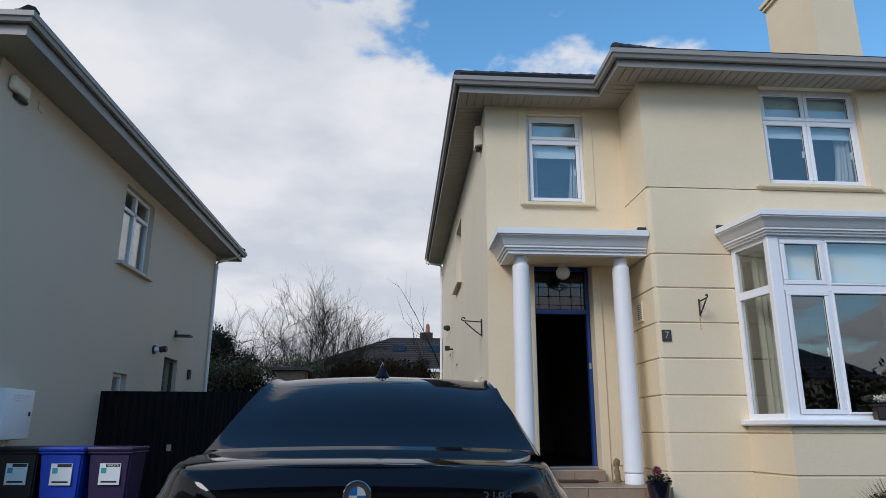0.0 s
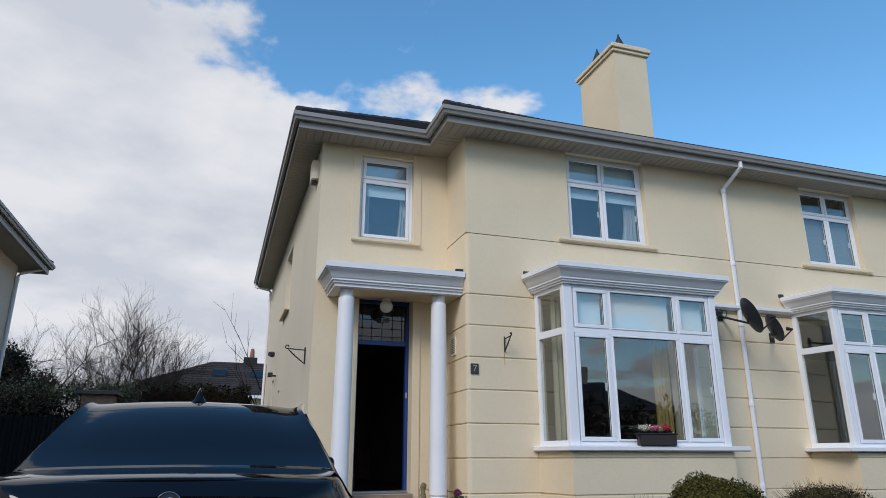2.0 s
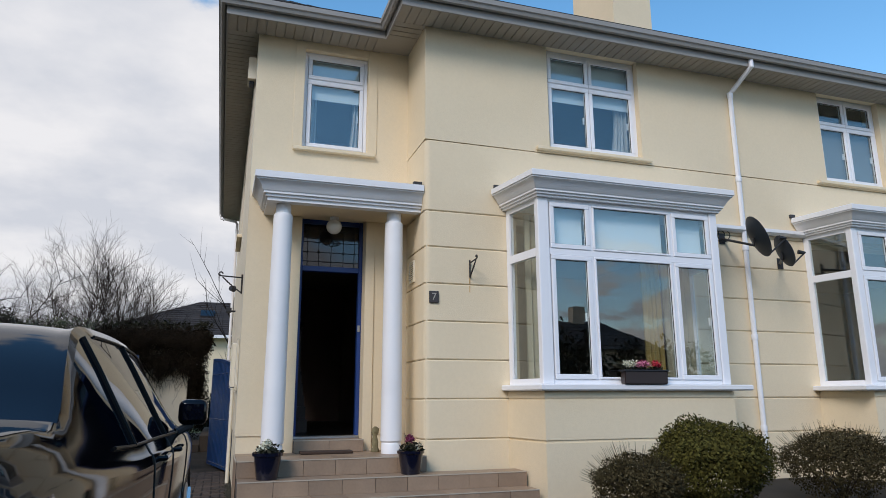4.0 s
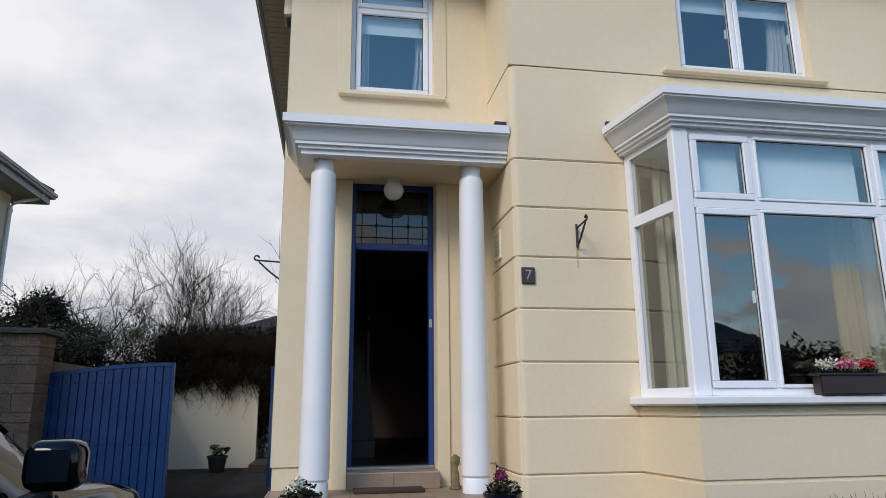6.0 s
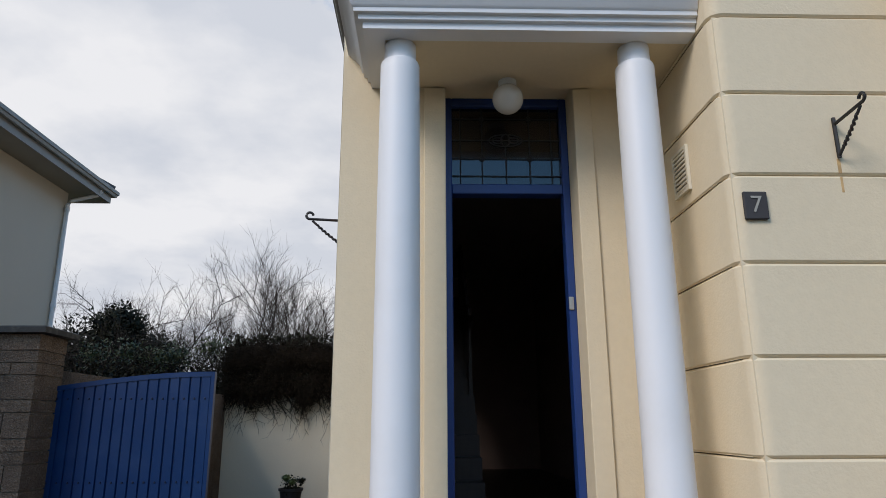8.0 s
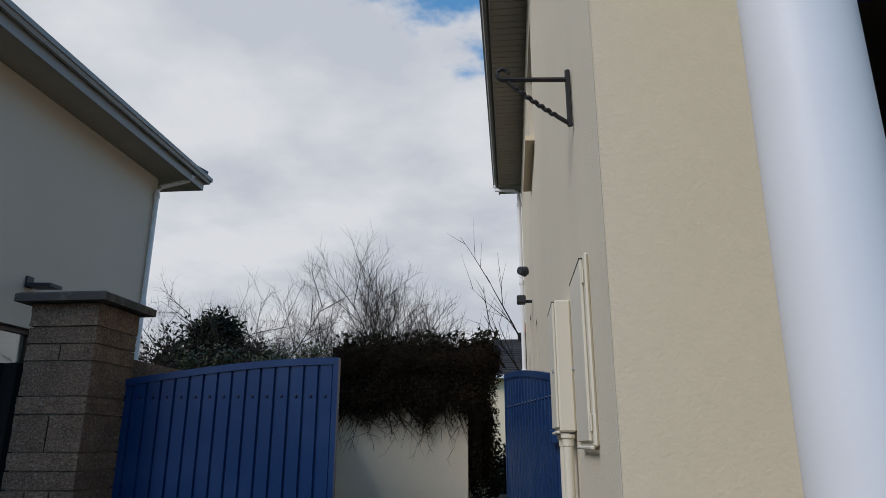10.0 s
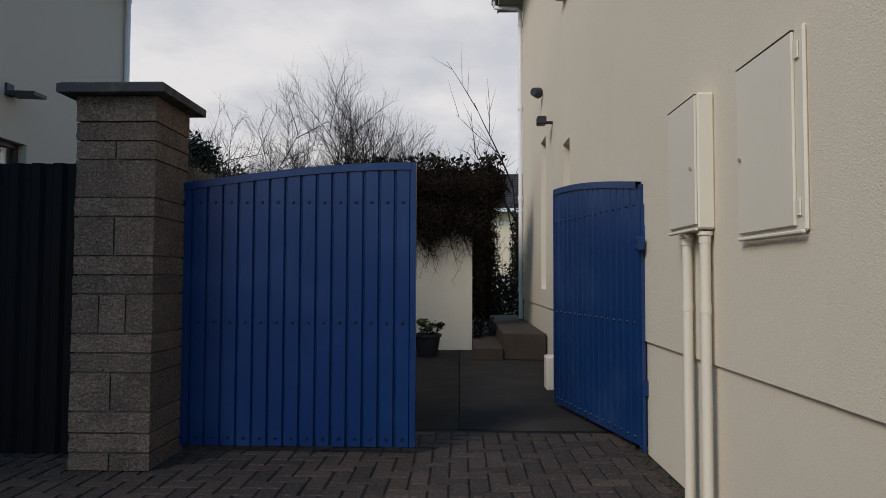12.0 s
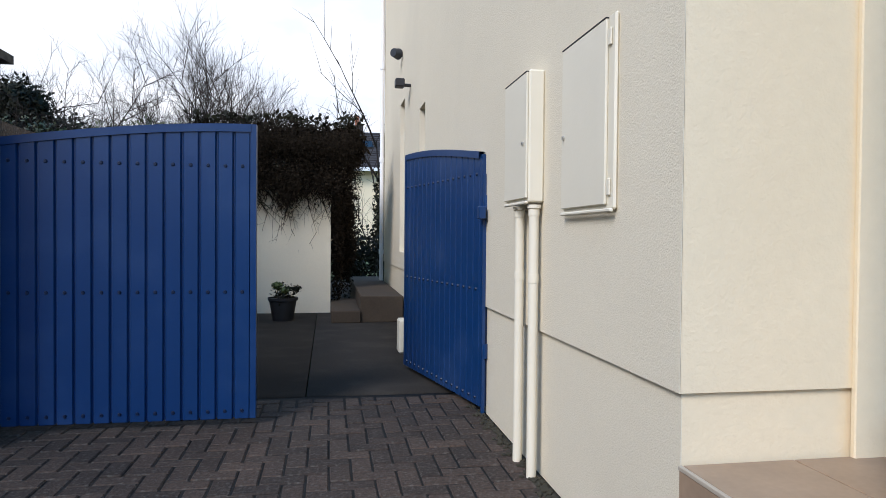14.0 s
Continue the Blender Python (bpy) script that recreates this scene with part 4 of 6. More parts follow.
# ---- downpipes ----
dp = thing("downpipe", (8.97, YP - 0.06, 0.1), "white plastic rainwater downpipe with offset and brackets", "downpipe")
x = 8.97
part("pipe", tube(bmesh.new(), [(x, YP - 0.05, 0.10), (x, YP - 0.05, 5.66), (x + 0.03, YP - 0.10, 5.72), (x + 0.08, YP - 0.36, 5.90), (x + 0.08, YP - 0.45, 5.94), (x + 0.08, YP - 0.45, 6.06)], 0.036, 12), UPVC, dp)
for z in (0.65, 1.9, 3.2, 4.25, 5.6):
    part("collar", lathe(bmesh.new(), x, YP - 0.05, [(0.044, z), (0.046, z + 0.01), (0.046, z + 0.07), (0.044, z + 0.08)], 12), UPVC, dp)
dp2 = thing("downpipe", (X0 - 0.05, YB - 0.1, 0), "pale plastic downpipe at the back corner of the house", "downpipe")
part("pipe", tube(bmesh.new(), [(X0 - 0.05, YB - 0.12, 0.0), (X0 - 0.05, YB - 0.12, 5.75), (X0 - 0.10, YB - 0.1, 5.82), (X0 - 0.48, YB + 0.15, 5.95), (X0 - 0.5, YB + 0.15, 6.05)], 0.036, 10), WHITE_PAINT, dp2)
for z in (0.8, 2.4, 4.0, 5.5):
    part("collar", lathe(bmesh.new(), X0 - 0.05, YB - 0.12, [(0.044, z), (0.046, z + 0.01), (0.046, z + 0.07), (0.044, z + 0.08)], 12), WHITE_PAINT, dp2)

# ---- satellite dishes ----
def dish(at, aim, arm_to, radius):
    ob = thing("satellite_dish", at, "dark grey oval satellite dish on a wall arm", "satellite dish", "dishes between the bays")
    c, d = Vector(at), Vector(aim).normalized()
    a = d.cross(Vector((0, 0, 1))).normalized()
    b = a.cross(d)
    rows = []
    for r in np.linspace(0.02, 1, 7).tolist():
        rows.append([c + radius * (r * (0.9 * math.cos(t) * a + math.sin(t) * b) + d * 0.22 * (r * r - 1)) for t in np.linspace(0, 2 * math.pi, 33).tolist()])
    bm = grid_mesh(rows)
    bmesh.ops.remove_doubles(bm, verts=bm.verts, dist=0.0005)
    bmesh.ops.solidify(bm, geom=list(bm.faces), thickness=0.008)
    part("reflector", bm, DISH, ob)
    part("wall_arm", tube(bmesh.new(), [arm_to, c - d * 0.25 * radius - Vector((0, 0, 0.1)), c - d * 0.22 * radius], 0.018, 8), BLACK_PLASTIC, ob)
    f = c + d * radius * 1.1 - b * radius * 0.55
    part("feed_arm", tube(bmesh.new(), [c - b * radius * 0.95 - d * 0.0, f], 0.012, 6), BLACK_PLASTIC, ob)
    part("feed_horn", tube(bmesh.new(), [f - d * 0.02, f - d * 0.09 + b * 0.04], [0.02, 0.032], 10), BLACK_PLASTIC, ob)
    part("wall_plate", B(arm_to[0] - 0.05, arm_to[0] + 0.05, arm_to[1] - 0.01, arm_to[1] + 0.001, arm_to[2] - 0.08, arm_to[2] + 0.08), BLACK_PLASTIC, ob)
    return ob


dish((8.75, 9.44, 3.285), (0.85, -0.35, 0.38), (8.60, YP - 0.002, 3.36), 0.30)
dish((9.19, 9.45, 3.11), (0.88, -0.30, 0.38), (9.62, YP - 0.002, 3.05), 0.23)
cable = thing("cable", (8.5, YP - 0.02, 3.2), "loose coil of black cable at the dish bracket", "cable")
part("loop", tube(bmesh.new(), [(8.50 + 0.13 * math.cos(a) + 0.015 * a, YP - 0.03 - 0.01 * math.sin(3 * a), 3.40 + 0.09 * math.sin(a)) for a in np.linspace(0, 11, 50)], 0.006, 5), BLACK_PLASTIC, cable)


# ---- meter boxes and pipes on the side wall ----
def meter_box(y0, y1, z0, z1, proud, label, hinged=True):
    edge = 0.055 if hinged else 0.006
    ob = thing("meter_box", (X0 - proud / 2, 0.5 * (y0 + y1), z0), label, "meter box")
    part("body", B(X0 - proud, X0 - 0.001, y0, y1, z0, z1, bevel=0.008), CREAM_PAINT, ob)
    part("door", B(X0 - proud - 0.012, X0 - proud - 0.001, y0 + edge, y1 - 0.004, z0 + 0.02, z1 - 0.012, bevel=0.003), CREAM_PAINT, ob)
    part("lower_lip", B(X0 - proud - 0.014, X0 - proud, y0, y1, z0 - 0.008, z0 + 0.006, bevel=0.004), CREAM_PAINT, ob)
    part("top_seam", B(X0 - proud - 0.0135, X0 - proud - 0.001, y0 + edge, y1 - 0.004, z1 - 0.0115, z1 - 0.008), LEAD, ob)
    part("lock", lathe_y(X0 - proud - 0.013, y1 - 0.035 if hinged else y0 + 0.05, 0.5 * (z0 + z1) - 0.03, 0.008), STEEL, ob)
    for z in (z0 + 0.05, z1 - 0.11) if hinged else ():
        part("hinge", B(X0 - proud - 0.008, X0 - proud - 0.001, y0 + 0.024, y0 + 0.05, z, z + 0.06, bevel=0.003), CREAM_PAINT, ob)
    return ob


def lathe_y(x, y, z, r):
    return tube(bmesh.new(), [(x + 0.002, y, z), (x - 0.008, y, z)], r, 12)


meter_box(11.29, 11.785, 1.205, 1.88, 0.016, "cream painted flush meter box with a hinged door")
meter_box(12.08, 12.46, 1.268, 1.872, 0.075, "cream painted slim meter box above two pipes", False)
for y, x, zt in ((12.105, X0 - 0.040, 1.258), (12.335, X0 - 0.040, 1.258)):
    ob = thing("service_pipe", (x, y, 0), "cream painted vertical service pipe below a meter box", "pipe", "pipes below the meter box")
    part("pipe", tube(bmesh.new(), [(x, y, 0.0), (x, y, zt)], 0.023, 12), CREAM_PAINT, ob)
    part("coupling", lathe(bmesh.new(), x, y, [(0.026, zt - 0.05), (0.026, zt - 0.02), (0.033, zt - 0.015), (0.033, zt)], 14), CREAM_PAINT, ob)
    part("collar", lathe(bmesh.new(), x, y, [(0.0255, 0.90), (0.0255, 0.94)], 12), CREAM_PAINT, ob)

# lights on the side wall
for y, z, kind in ((18.10, 3.53, "round"), (17.15, 2.92, "flood")):
    ob = thing("wall_light", (X0 - 0.08, y, z), "round bulkhead wall light on the side wall" if kind == "round" else "black floodlight on the side wall", "lamp")
    part("arm", tube(bmesh.new(), [(X0 + 0.001, y, z), (X0 - 0.10, y, z)], 0.02, 8), BLACK_PLASTIC, ob)
    if kind == "round":
        part("shade", tube(bmesh.new(), [(X0 - 0.13, y - 0.05, z + 0.02), (X0 - 0.05, y + 0.02, z + 0.02)], [0.055, 0.075], 16), DISH, ob)
    else:
        part("shade", B(X0 - 0.19, X0 - 0.08, y - 0.07, y + 0.07, z - 0.03, z + 0.07, bevel=0.012), BLACK_PLASTIC, ob)
for a, b, c, d in SIDE_LOW + SIDE_W:
    part("side_window", boxes((X0 + 0.12, X0 + 0.16, a, b, c, c + 0.06), (X0 + 0.12, X0 + 0.16, a, b, d - 0.06, d), (X0 + 0.12, X0 + 0.16, a, a + 0.06, c + 0.06, d - 0.06), (X0 + 0.12, X0 + 0.16, b - 0.06, b, c + 0.06, d - 0.06)), UPVC, house)
    part("pane", B(X0 + 0.135, X0 + 0.145, a + 0.06, b - 0.06, c + 0.06, d - 0.06), GLASS, house).visible_shadow = False
part("window_sill", B(X0 - 0.09, X0 + 0.12, 14.9, 16.27, 4.035, 4.09, bevel=0.006), RENDER, house)


# ---- gates ----
def sheet(W, top):
    """The flat backing of a gate leaf under its arched top."""
    us = np.linspace(0, 1, 16).tolist()
    rows = [[(u * W, 0.004, 0.05), (u * W, 0.004, top(u) - 0.03), (u * W, 0.017, top(u) - 0.03), (u * W, 0.017, 0.05), (u * W, 0.004, 0.05)] for u in us]
    bm = grid_mesh(rows)
    bmesh.ops.recalc_face_normals(bm, faces=bm.faces)
    return bm


def gate(at, rot, flip, label, rise=0.0):
    """A leaf 1.425 wide along local +x from its hinge; ribbed blue steel with an arched top, screws in three rows."""
    ob = thing("metal_gate", (0, 0, 0), label, "gate", "driveway gate leaves")
    W, n = 1.425, 15

    def top(u):
        return 1.615 + rise + 0.132 * math.sin(u * math.pi / 2)
    for k in range(n):
        a, b = k / n, (k + 1) / n
        bm = bmesh.new()
        w0, w1 = a * W + 0.004, b * W - 0.004
        lo = [(w0, 0.0), (w0 + 0.006, -0.012), (w1 - 0.006, -0.012), (w1, 0.0)]
        z0 = 0.045
        vb = [bm.verts.new((x, y, z0)) for x, y in lo + [(w1, 0.018), (w0, 0.018)]]
        vt = [bm.verts.new((x, y, top(x / W) - 0.04)) for x, y in lo + [(w1, 0.018), (w0, 0.018)]]
        bm.faces.new(vb[::-1])
        bm.faces.new(vt)
        for i in range(6):
            bm.faces.new((vb[i], vb[(i + 1) % 6], vt[(i + 1) % 6], vt[i]))
        bmesh.ops.recalc_face_normals(bm, faces=bm.faces)
        brd = part("panel", bm, BLUE_METAL, ob)
        for z in (0.09, 0.78, 1.505):
            part("screw", tube(bmesh.new(), [((a + b) * W / 2, -0.013, z), ((a + b) * W / 2, -0.021, z)], [0.011, 0.007], 8), SCREW, brd)
    part("backing_sheet", sheet(W, top), BLUE_METAL, ob)
    rows = []
    for u in np.linspace(0, 1, 17):
        t = top(u)
        rows.append([(u * W, -0.022, t - 0.045), (u * W, -0.022, t), (u * W, 0.03, t), (u * W, 0.03, t - 0.045), (u * W, -0.022, t - 0.045)])
    bm = grid_mesh(rows)
    bmesh.ops.recalc_face_normals(bm, faces=bm.faces)
    part("top_rail", bm, BLUE_METAL, ob, smooth=False)
    part("back_rail", boxes((0, W, 0.019, 0.05, 0.20, 0.25), (0, W, 0.019, 0.05, 1.30, 1.35)), BLUE_METAL, ob)
    part("end_stile", B(W - 0.004, W + 0.03, -0.016, 0.04, 0.045, top(1)), BLUE_METAL, ob)
    part("hinge_stile", B(-0.03, 0.002, -0.01, 0.04, 0.045, top(0) - 0.02), BLUE_METAL, ob)
    for z in (0.35, 1.28):
        part("hinge", tube(bmesh.new(), [(-0.045, 0.01, z), (-0.045, 0.01, z + 0.09)], 0.018, 10), BLUE_METAL, ob)
    ob.matrix_world = pose(*at, 0, 0, rot)
    if flip:
        ob.scale = (1, -1, 1)
    return ob


gate((-0.83, 13.165, 0), 0.0, False, "blue painted ribbed steel gate leaf with an arched top, closed")
gate((1.985, 13.25, 0), 102.3, True, "blue painted ribbed steel gate leaf swung open beside the house wall", 0.03)
part_gate_post = thing("gate_post", (1.99, 13.2, 0), "narrow blue steel hinge post against the house wall", "gate post")
part("post", B(1.984, 2.003, 13.20, 13.235, 0, 1.50), BLUE_METAL, part_gate_post)
part("bracket", B(1.945, 1.990, 13.14, 13.21, 1.22, 1.30, bevel=0.006), BLUE_METAL, part_gate_post)

# ---- gate pillar ----
def rough_block(x0, x1, y0, y1, z0, z1):
    """A concrete block with a chipped, uneven face."""
    bm = box(bmesh.new(), x0, x1, y0, y1, z0, z1)
    bmesh.ops.subdivide_edges(bm, edges=list(bm.edges), cuts=3, use_grid_fill=True)
    c = Vector((0.5 * (x0 + x1), 0.5 * (y0 + y1), 0.5 * (z0 + z1)))
    for v in bm.verts:
        n = noise.noise(v.co * 23) * 0.006 + noise.noise(v.co * 61) * 0.004
        v.co += Vector((v.co.x - c.x, v.co.y - c.y, 0)).normalized() * n
        on = (v.co.z < z0 + 0.002) + (v.co.z > z1 - 0.002)
        if on:
            v.co.z += (0.004 if v.co.z < c.z else -0.004) * abs(noise.noise(v.co * 40))
    return bm


pillar = thing("gate_pillar", (-1.027, 12.98, 0), "grey-brown concrete block gate pillar with a dark coping", "pillar")
PX0, PX1, PY0, PY1 = -1.228, -0.785, 12.755, 13.205
part("mortar_core", B(PX0 + 0.016, PX1 - 0.016, PY0 + 0.018, PY1 - 0.018, 0, 2.050), MORTAR, pillar)
z, k = 0.0, 0
for h in (0.10, 0.105, 0.115, 0.21, 0.105, 0.105, 0.215, 0.105, 0.105, 0.215, 0.105, 0.21, 0.105, 0.105, 0.1470):
    splits = 3 if h > 0.2 and k % 2 == 0 else (1 if k % 3 else 2)
    for i in range(splits):
        a, b = PX0 + (PX1 - PX0) * i / splits, PX0 + (PX1 - PX0) * (i + 1) / splits
        j = random.uniform(-0.004, 0.004)
        part("block", rough_block(a + (0.004 if i else 0), b - (0.004 if i < splits - 1 else 0), PY0 + j, PY1 - j, z + 0.004, z + h - 0.004), BLOCK, pillar)
    z, k = z + h, k + 1
bm = bmesh.new()
vs = []
for o, zz in ((0.075, 2.053), (0.075, 2.100), (0.055, 2.112)):
    vs.append([bm.verts.new(p) for p in ((PX0 - o, PY0 - o, zz), (PX1 + o, PY0 - o, zz), (PX1 + o, PY1 + o, zz), (PX0 - o, PY1 + o, zz))])
apex = bm.verts.new((-1.007, 12.98, 2.128))
bm.faces.new(vs[0][::-1])
for a, b in zip(vs, vs[1:]):
    for i in range(4):
        bm.faces.new((a[i], a[(i + 1) % 4], b[(i + 1) % 4], b[i]))
for i in range(4):
    bm.faces.new((vs[2][i], vs[2][(i + 1) % 4], apex))
part("coping", bm, COPING, pillar, "dark weathered concrete coping", smooth=False)

# ---- black ribbed side gate of the next drive ----
fence = thing("metal_fence", (-2.75, 13.0, 0), "black ribbed metal fence panel between pillar and neighbouring house", "fence")
for k in range(22):
    a = -4.10 + k * 0.1297
    part("panel", prism(bmesh.new(), [(a, 13.0), (a + 0.02, 12.975), (a + 0.07, 12.975), (a + 0.09, 13.0), (a + 0.1297, 13.0), (a + 0.1297, 13.02), (a, 13.02)], 0.03, 1.715), BLACK_METAL, fence)
part("rail", B(-4.10, -1.25, 13.02, 13.06, 1.6, 1.66), BLACK_METAL, fence)
part("latch", B(-2.93, -2.86, 12.955, 12.975, 0.78, 0.88, bevel=0.004), STEEL, fence, "small metal latch plate")

# wall between the drives and passage behind the gate
structure("boundary_wall", B(-1.16, -0.90, 13.21, 24.0, 0, 1.78), BLOCK, "grey concrete block boundary wall behind the pillar", "wall")

# ---- outbuilding at the end of the passage ----
shed = thing("outbuilding", (0.0, 20.4, 0), "low cream rendered outbuilding overgrown with creeper", "outbuilding")
for r in ((-0.9, 1.075, 18.91, 19.11, 0, 2.35), (0.875, 1.075, 19.112, 22.6, 0, 2.35), (-0.9, 0.873, 22.4, 22.6, 0, 2.35)):
    part("wall", B(*r), ROUGHCAST, shed)
part("roof", B(-0.95, 1.25, 18.8, 22.7, 2.35, 2.45), SLATE, shed)
structure("passage_step", boxes((1.08, 1.45, 17.7, 19.4, 0, 0.16), (1.45, 2.0, 17.75, 22.0, 0, 0.34), bevel=0.01), BROWN_STONE, "worn concrete raised step at the end of the passage", "step")
door_post = thing("side_door_reveal", (1.75, 15.5, 0), "white painted boot scraper block at the side door", "plinth block")
part("block", boxes((1.70, 2.0, 15.42, 15.62, 0, 0.32), (1.80, 2.0, 15.42, 15.62, 0.322, 0.78), bevel=0.015), CREAM_PAINT, door_post)

# ---- neighbouring house ----
NX, NY0, NY1 = -4.07, 9.05, 18.83
nb = thing("neighbouring_house", (-9, 14, 0), "pale grey rendered two-storey neighbouring house with deep eaves", "house")
NW = (12.95, 14.33, 3.90, 5.30)
ND = (15.76, 16.62, 0.3, 2.55)
NS = (13.36, 13.95, 1.0, 2.05)
bm = bmesh.new()
wall_x(bm, NY0, NY1, NX - 0.3, NX, 0, 3.0, [ND, NS])
part("wall", bm, GREY_RENDER, nb)
bm = bmesh.new()
wall_x(bm, NY0, NY1, NX - 0.3, NX, 3.0, 5.48, [NW])
part("upper_wall", bm, GREY_RENDER, nb)
part("front_wall", boxes((-13.0, NX - 0.3, NY0, NY0 + 0.3, 0, 5.48), (-13.0, NX - 0.3, NY1 - 0.3, NY1, 0, 5.48), (-13.3, -13.0, NY0, NY1, 0, 5.48)), GREY_RENDER, nb)
part("inner_floor", boxes((-13, NX - 0.3, NY0 + 0.3, NY1 - 0.3, 2.7, 2.95), (-13, NX - 0.3, NY0 + 0.3, NY1 - 0.3, 5.4, 5.47), (-6.5, -6.4, NY0 + 0.3, NY1 - 0.3, 0, 2.7), (-6.5, -6.4, NY0 + 0.3, NY1 - 0.3, 2.95, 5.4)), ROOM, nb)
for r, mid in ((NW, True), (ND, False), (NS, False)):
    a, b, c, d = r
    fr = bmesh.new()
    xx0, xx1 = NX - 0.15, NX - 0.09
    for q in ((a, b, c, c + 0.06), (a, b, d - 0.06, d), (a, a + 0.06, c + 0.06, d - 0.06), (b - 0.06, b, c + 0.06, d - 0.06)):
        box(fr, xx0, xx1, q[0], q[1], q[2], q[3], bevel=0.005)
    if mid:
        m_ = 0.5 * (a + b)
        box(fr, xx0, xx1 + 0.01, m_ - 0.045, m_ + 0.045, c + 0.06, d - 0.06, bevel=0.005)
        box(fr, xx0, xx1 + 0.01, a + 0.06, b - 0.06, d - 0.42, d - 0.35, bevel=0.005)
    w = part("window" if mid else "opening_frame", fr, UPVC if r is not ND else DARK_WOOD, nb)
    part("pane", B(NX - 0.128, NX - 0.118, a + 0.06, b - 0.06, c + 0.06, d - 0.06), GLASS, w).visible_shadow = False
    if mid:
        part("window_sill", B(NX - 0.09, NX + 0.09, a - 0.06, b + 0.10, c - 0.06, c, bevel=0.006), GREY_RENDER, w)
NE = 0.52
NEDGE = [(-13.0, NY0 - NE + 0.02), (NX + NE, NY0 - NE + 0.02), (NX + NE, NY1 + NE - 0.02), (-13.0, NY1 + NE - 0.02)]
NZ = 5.48
part("fascia", moulding(NEDGE, [(0.0, NZ - 0.03), (0.02, NZ - 0.03), (0.02, NZ + 0.19), (0.0, NZ + 0.19)]), GUTTER, nb)
part("gutter", moulding(NEDGE, [(0.022, NZ + 0.13), (0.05, NZ + 0.10), (0.09, NZ + 0.105), (0.105, NZ + 0.15), (0.125, NZ + 0.16), (0.125, NZ + 0.225), (0.115, NZ + 0.225), (0.11, NZ + 0.17), (0.085, NZ + 0.125), (0.022, NZ + 0.15)]), GUTTER, nb, "weathered grey gutter")
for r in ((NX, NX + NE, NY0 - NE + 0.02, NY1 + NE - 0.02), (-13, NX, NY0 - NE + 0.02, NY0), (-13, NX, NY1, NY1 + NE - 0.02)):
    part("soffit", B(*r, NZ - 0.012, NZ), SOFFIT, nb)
bm = bmesh.new()
nze, nex, ny0, ny1 = NZ + 0.21, NX + NE + 0.03, NY0 - NE - 0.01, NY1 + NE + 0.01
nh = 0.5 * (ny1 - ny0)
roof_face(bm, (nex, ny0, nze), (nex, ny1, nze), (nex - nh, ny0 + nh, nze + 0.5 * nh), (nex - nh, ny0 + nh - 0.01, nze + 0.5 * nh), 16)
roof_face(bm, (-13.4, ny0, nze), (nex, ny0, nze), (nex - nh, ny0 + nh, nze + 0.5 * nh), (-13.4, ny0 + nh, nze + 0.5 * nh), 16)
roof_face(bm, (nex, ny1, nze), (-13.4, ny1, nze), (-13.4, ny0 + nh, nze + 0.5 * nh), (nex - nh, ny0 + nh, nze + 0.5 * nh), 16)
bmesh.ops.recalc_face_normals(bm, faces=bm.faces)
part("roof", bm, SLATE, nb, smooth=False)
bm = bmesh.new()
for a, b in (((nex, ny0, nze + 0.03), (nex - nh, ny0 + nh, nze + 0.5 * nh)), ((nex, ny1, nze + 0.03), (nex - nh, ny0 + nh, nze + 0.5 * nh))):
    a, b = Vector(a), Vector(b)
    for k in range(16):
        tube(bm, [a.lerp(b, k / 16), a.lerp(b, (k + 0.97) / 16)], [0.10, 0.09], 8)
part("hip_tiles", bm, SLATE, nb)
ndp = thing("downpipe", (NX + 0.06, NY1 - 0.08, 0), "pale downpipe at the corner of the neighbouring house", "downpipe")
part("pipe", tube(bmesh.new(), [(NX + 0.05, NY1 - 0.07, 0.0), (NX + 0.05, NY1 - 0.07, 5.22), (NX + 0.10, NY1 - 0.06, 5.30), (NX + 0.48, NY1 + 0.1, 5.47), (NX + 0.56, NY1 + 0.1, 5.56)], 0.038, 10), WHITE_PAINT, ndp)
for z in (1.5, 3.3, 5.1):
    part("collar", lathe(bmesh.new(), NX + 0.05, NY1 - 0.07, [(0.046, z), (0.048, z + 0.01), (0.048, z + 0.07), (0.046, z + 0.08)], 12), WHITE_PAINT, ndp)
# fittings on that wall
bell = thing("alarm_box", (NX + 0.06, 9.4, 5.1), "pale rounded alarm box on the neighbouring wall", "alarm box")
part("body", B(NX + 0.001, NX + 0.10, 9.22, 9.58, 5.14, 5.33, bevel=0.04, seg=3), CREAM_PAINT, bell)
part("base", B(NX + 0.001, NX + 0.07, 9.36, 9.60, 5.09, 5.138, bevel=0.01), DISH, bell)
grille = thing("wall_vent", (NX + 0.01, 9.98, 5.2), "small cream vent grille on the neighbouring wall", "vent")
part("grille", B(NX + 0.001, NX + 0.015, 9.92, 10.04, 5.2, 5.32, bevel=0.004), GREY_RENDER, grille)
flood = thing("wall_light", (NX + 0.15, 16.34, 3.08), "grey floodlight on an arm on the neighbouring wall", "lamp")
part("plate", B(NX + 0.001, NX + 0.03, 16.22, 16.34, 3.02, 3.16, bevel=0.005), DISH, flood)
part("shade", prism(bmesh.new(), [(NX + 0.03, 16.20), (NX + 0.32, 16.24), (NX + 0.32, 16.46), (NX + 0.03, 16.42)], 3.03, 3.07), DISH, flood)
spot = thing("wall_light", (NX + 0.12, 15.1, 2.6), "black and white wall spotlight on the neighbouring wall", "lamp")
part("plate", tube(bmesh.new(), [(NX + 0.001, 15.1, 2.62), (NX + 0.03, 15.1, 2.62)], 0.09, 14), BLACK_PLASTIC, spot)
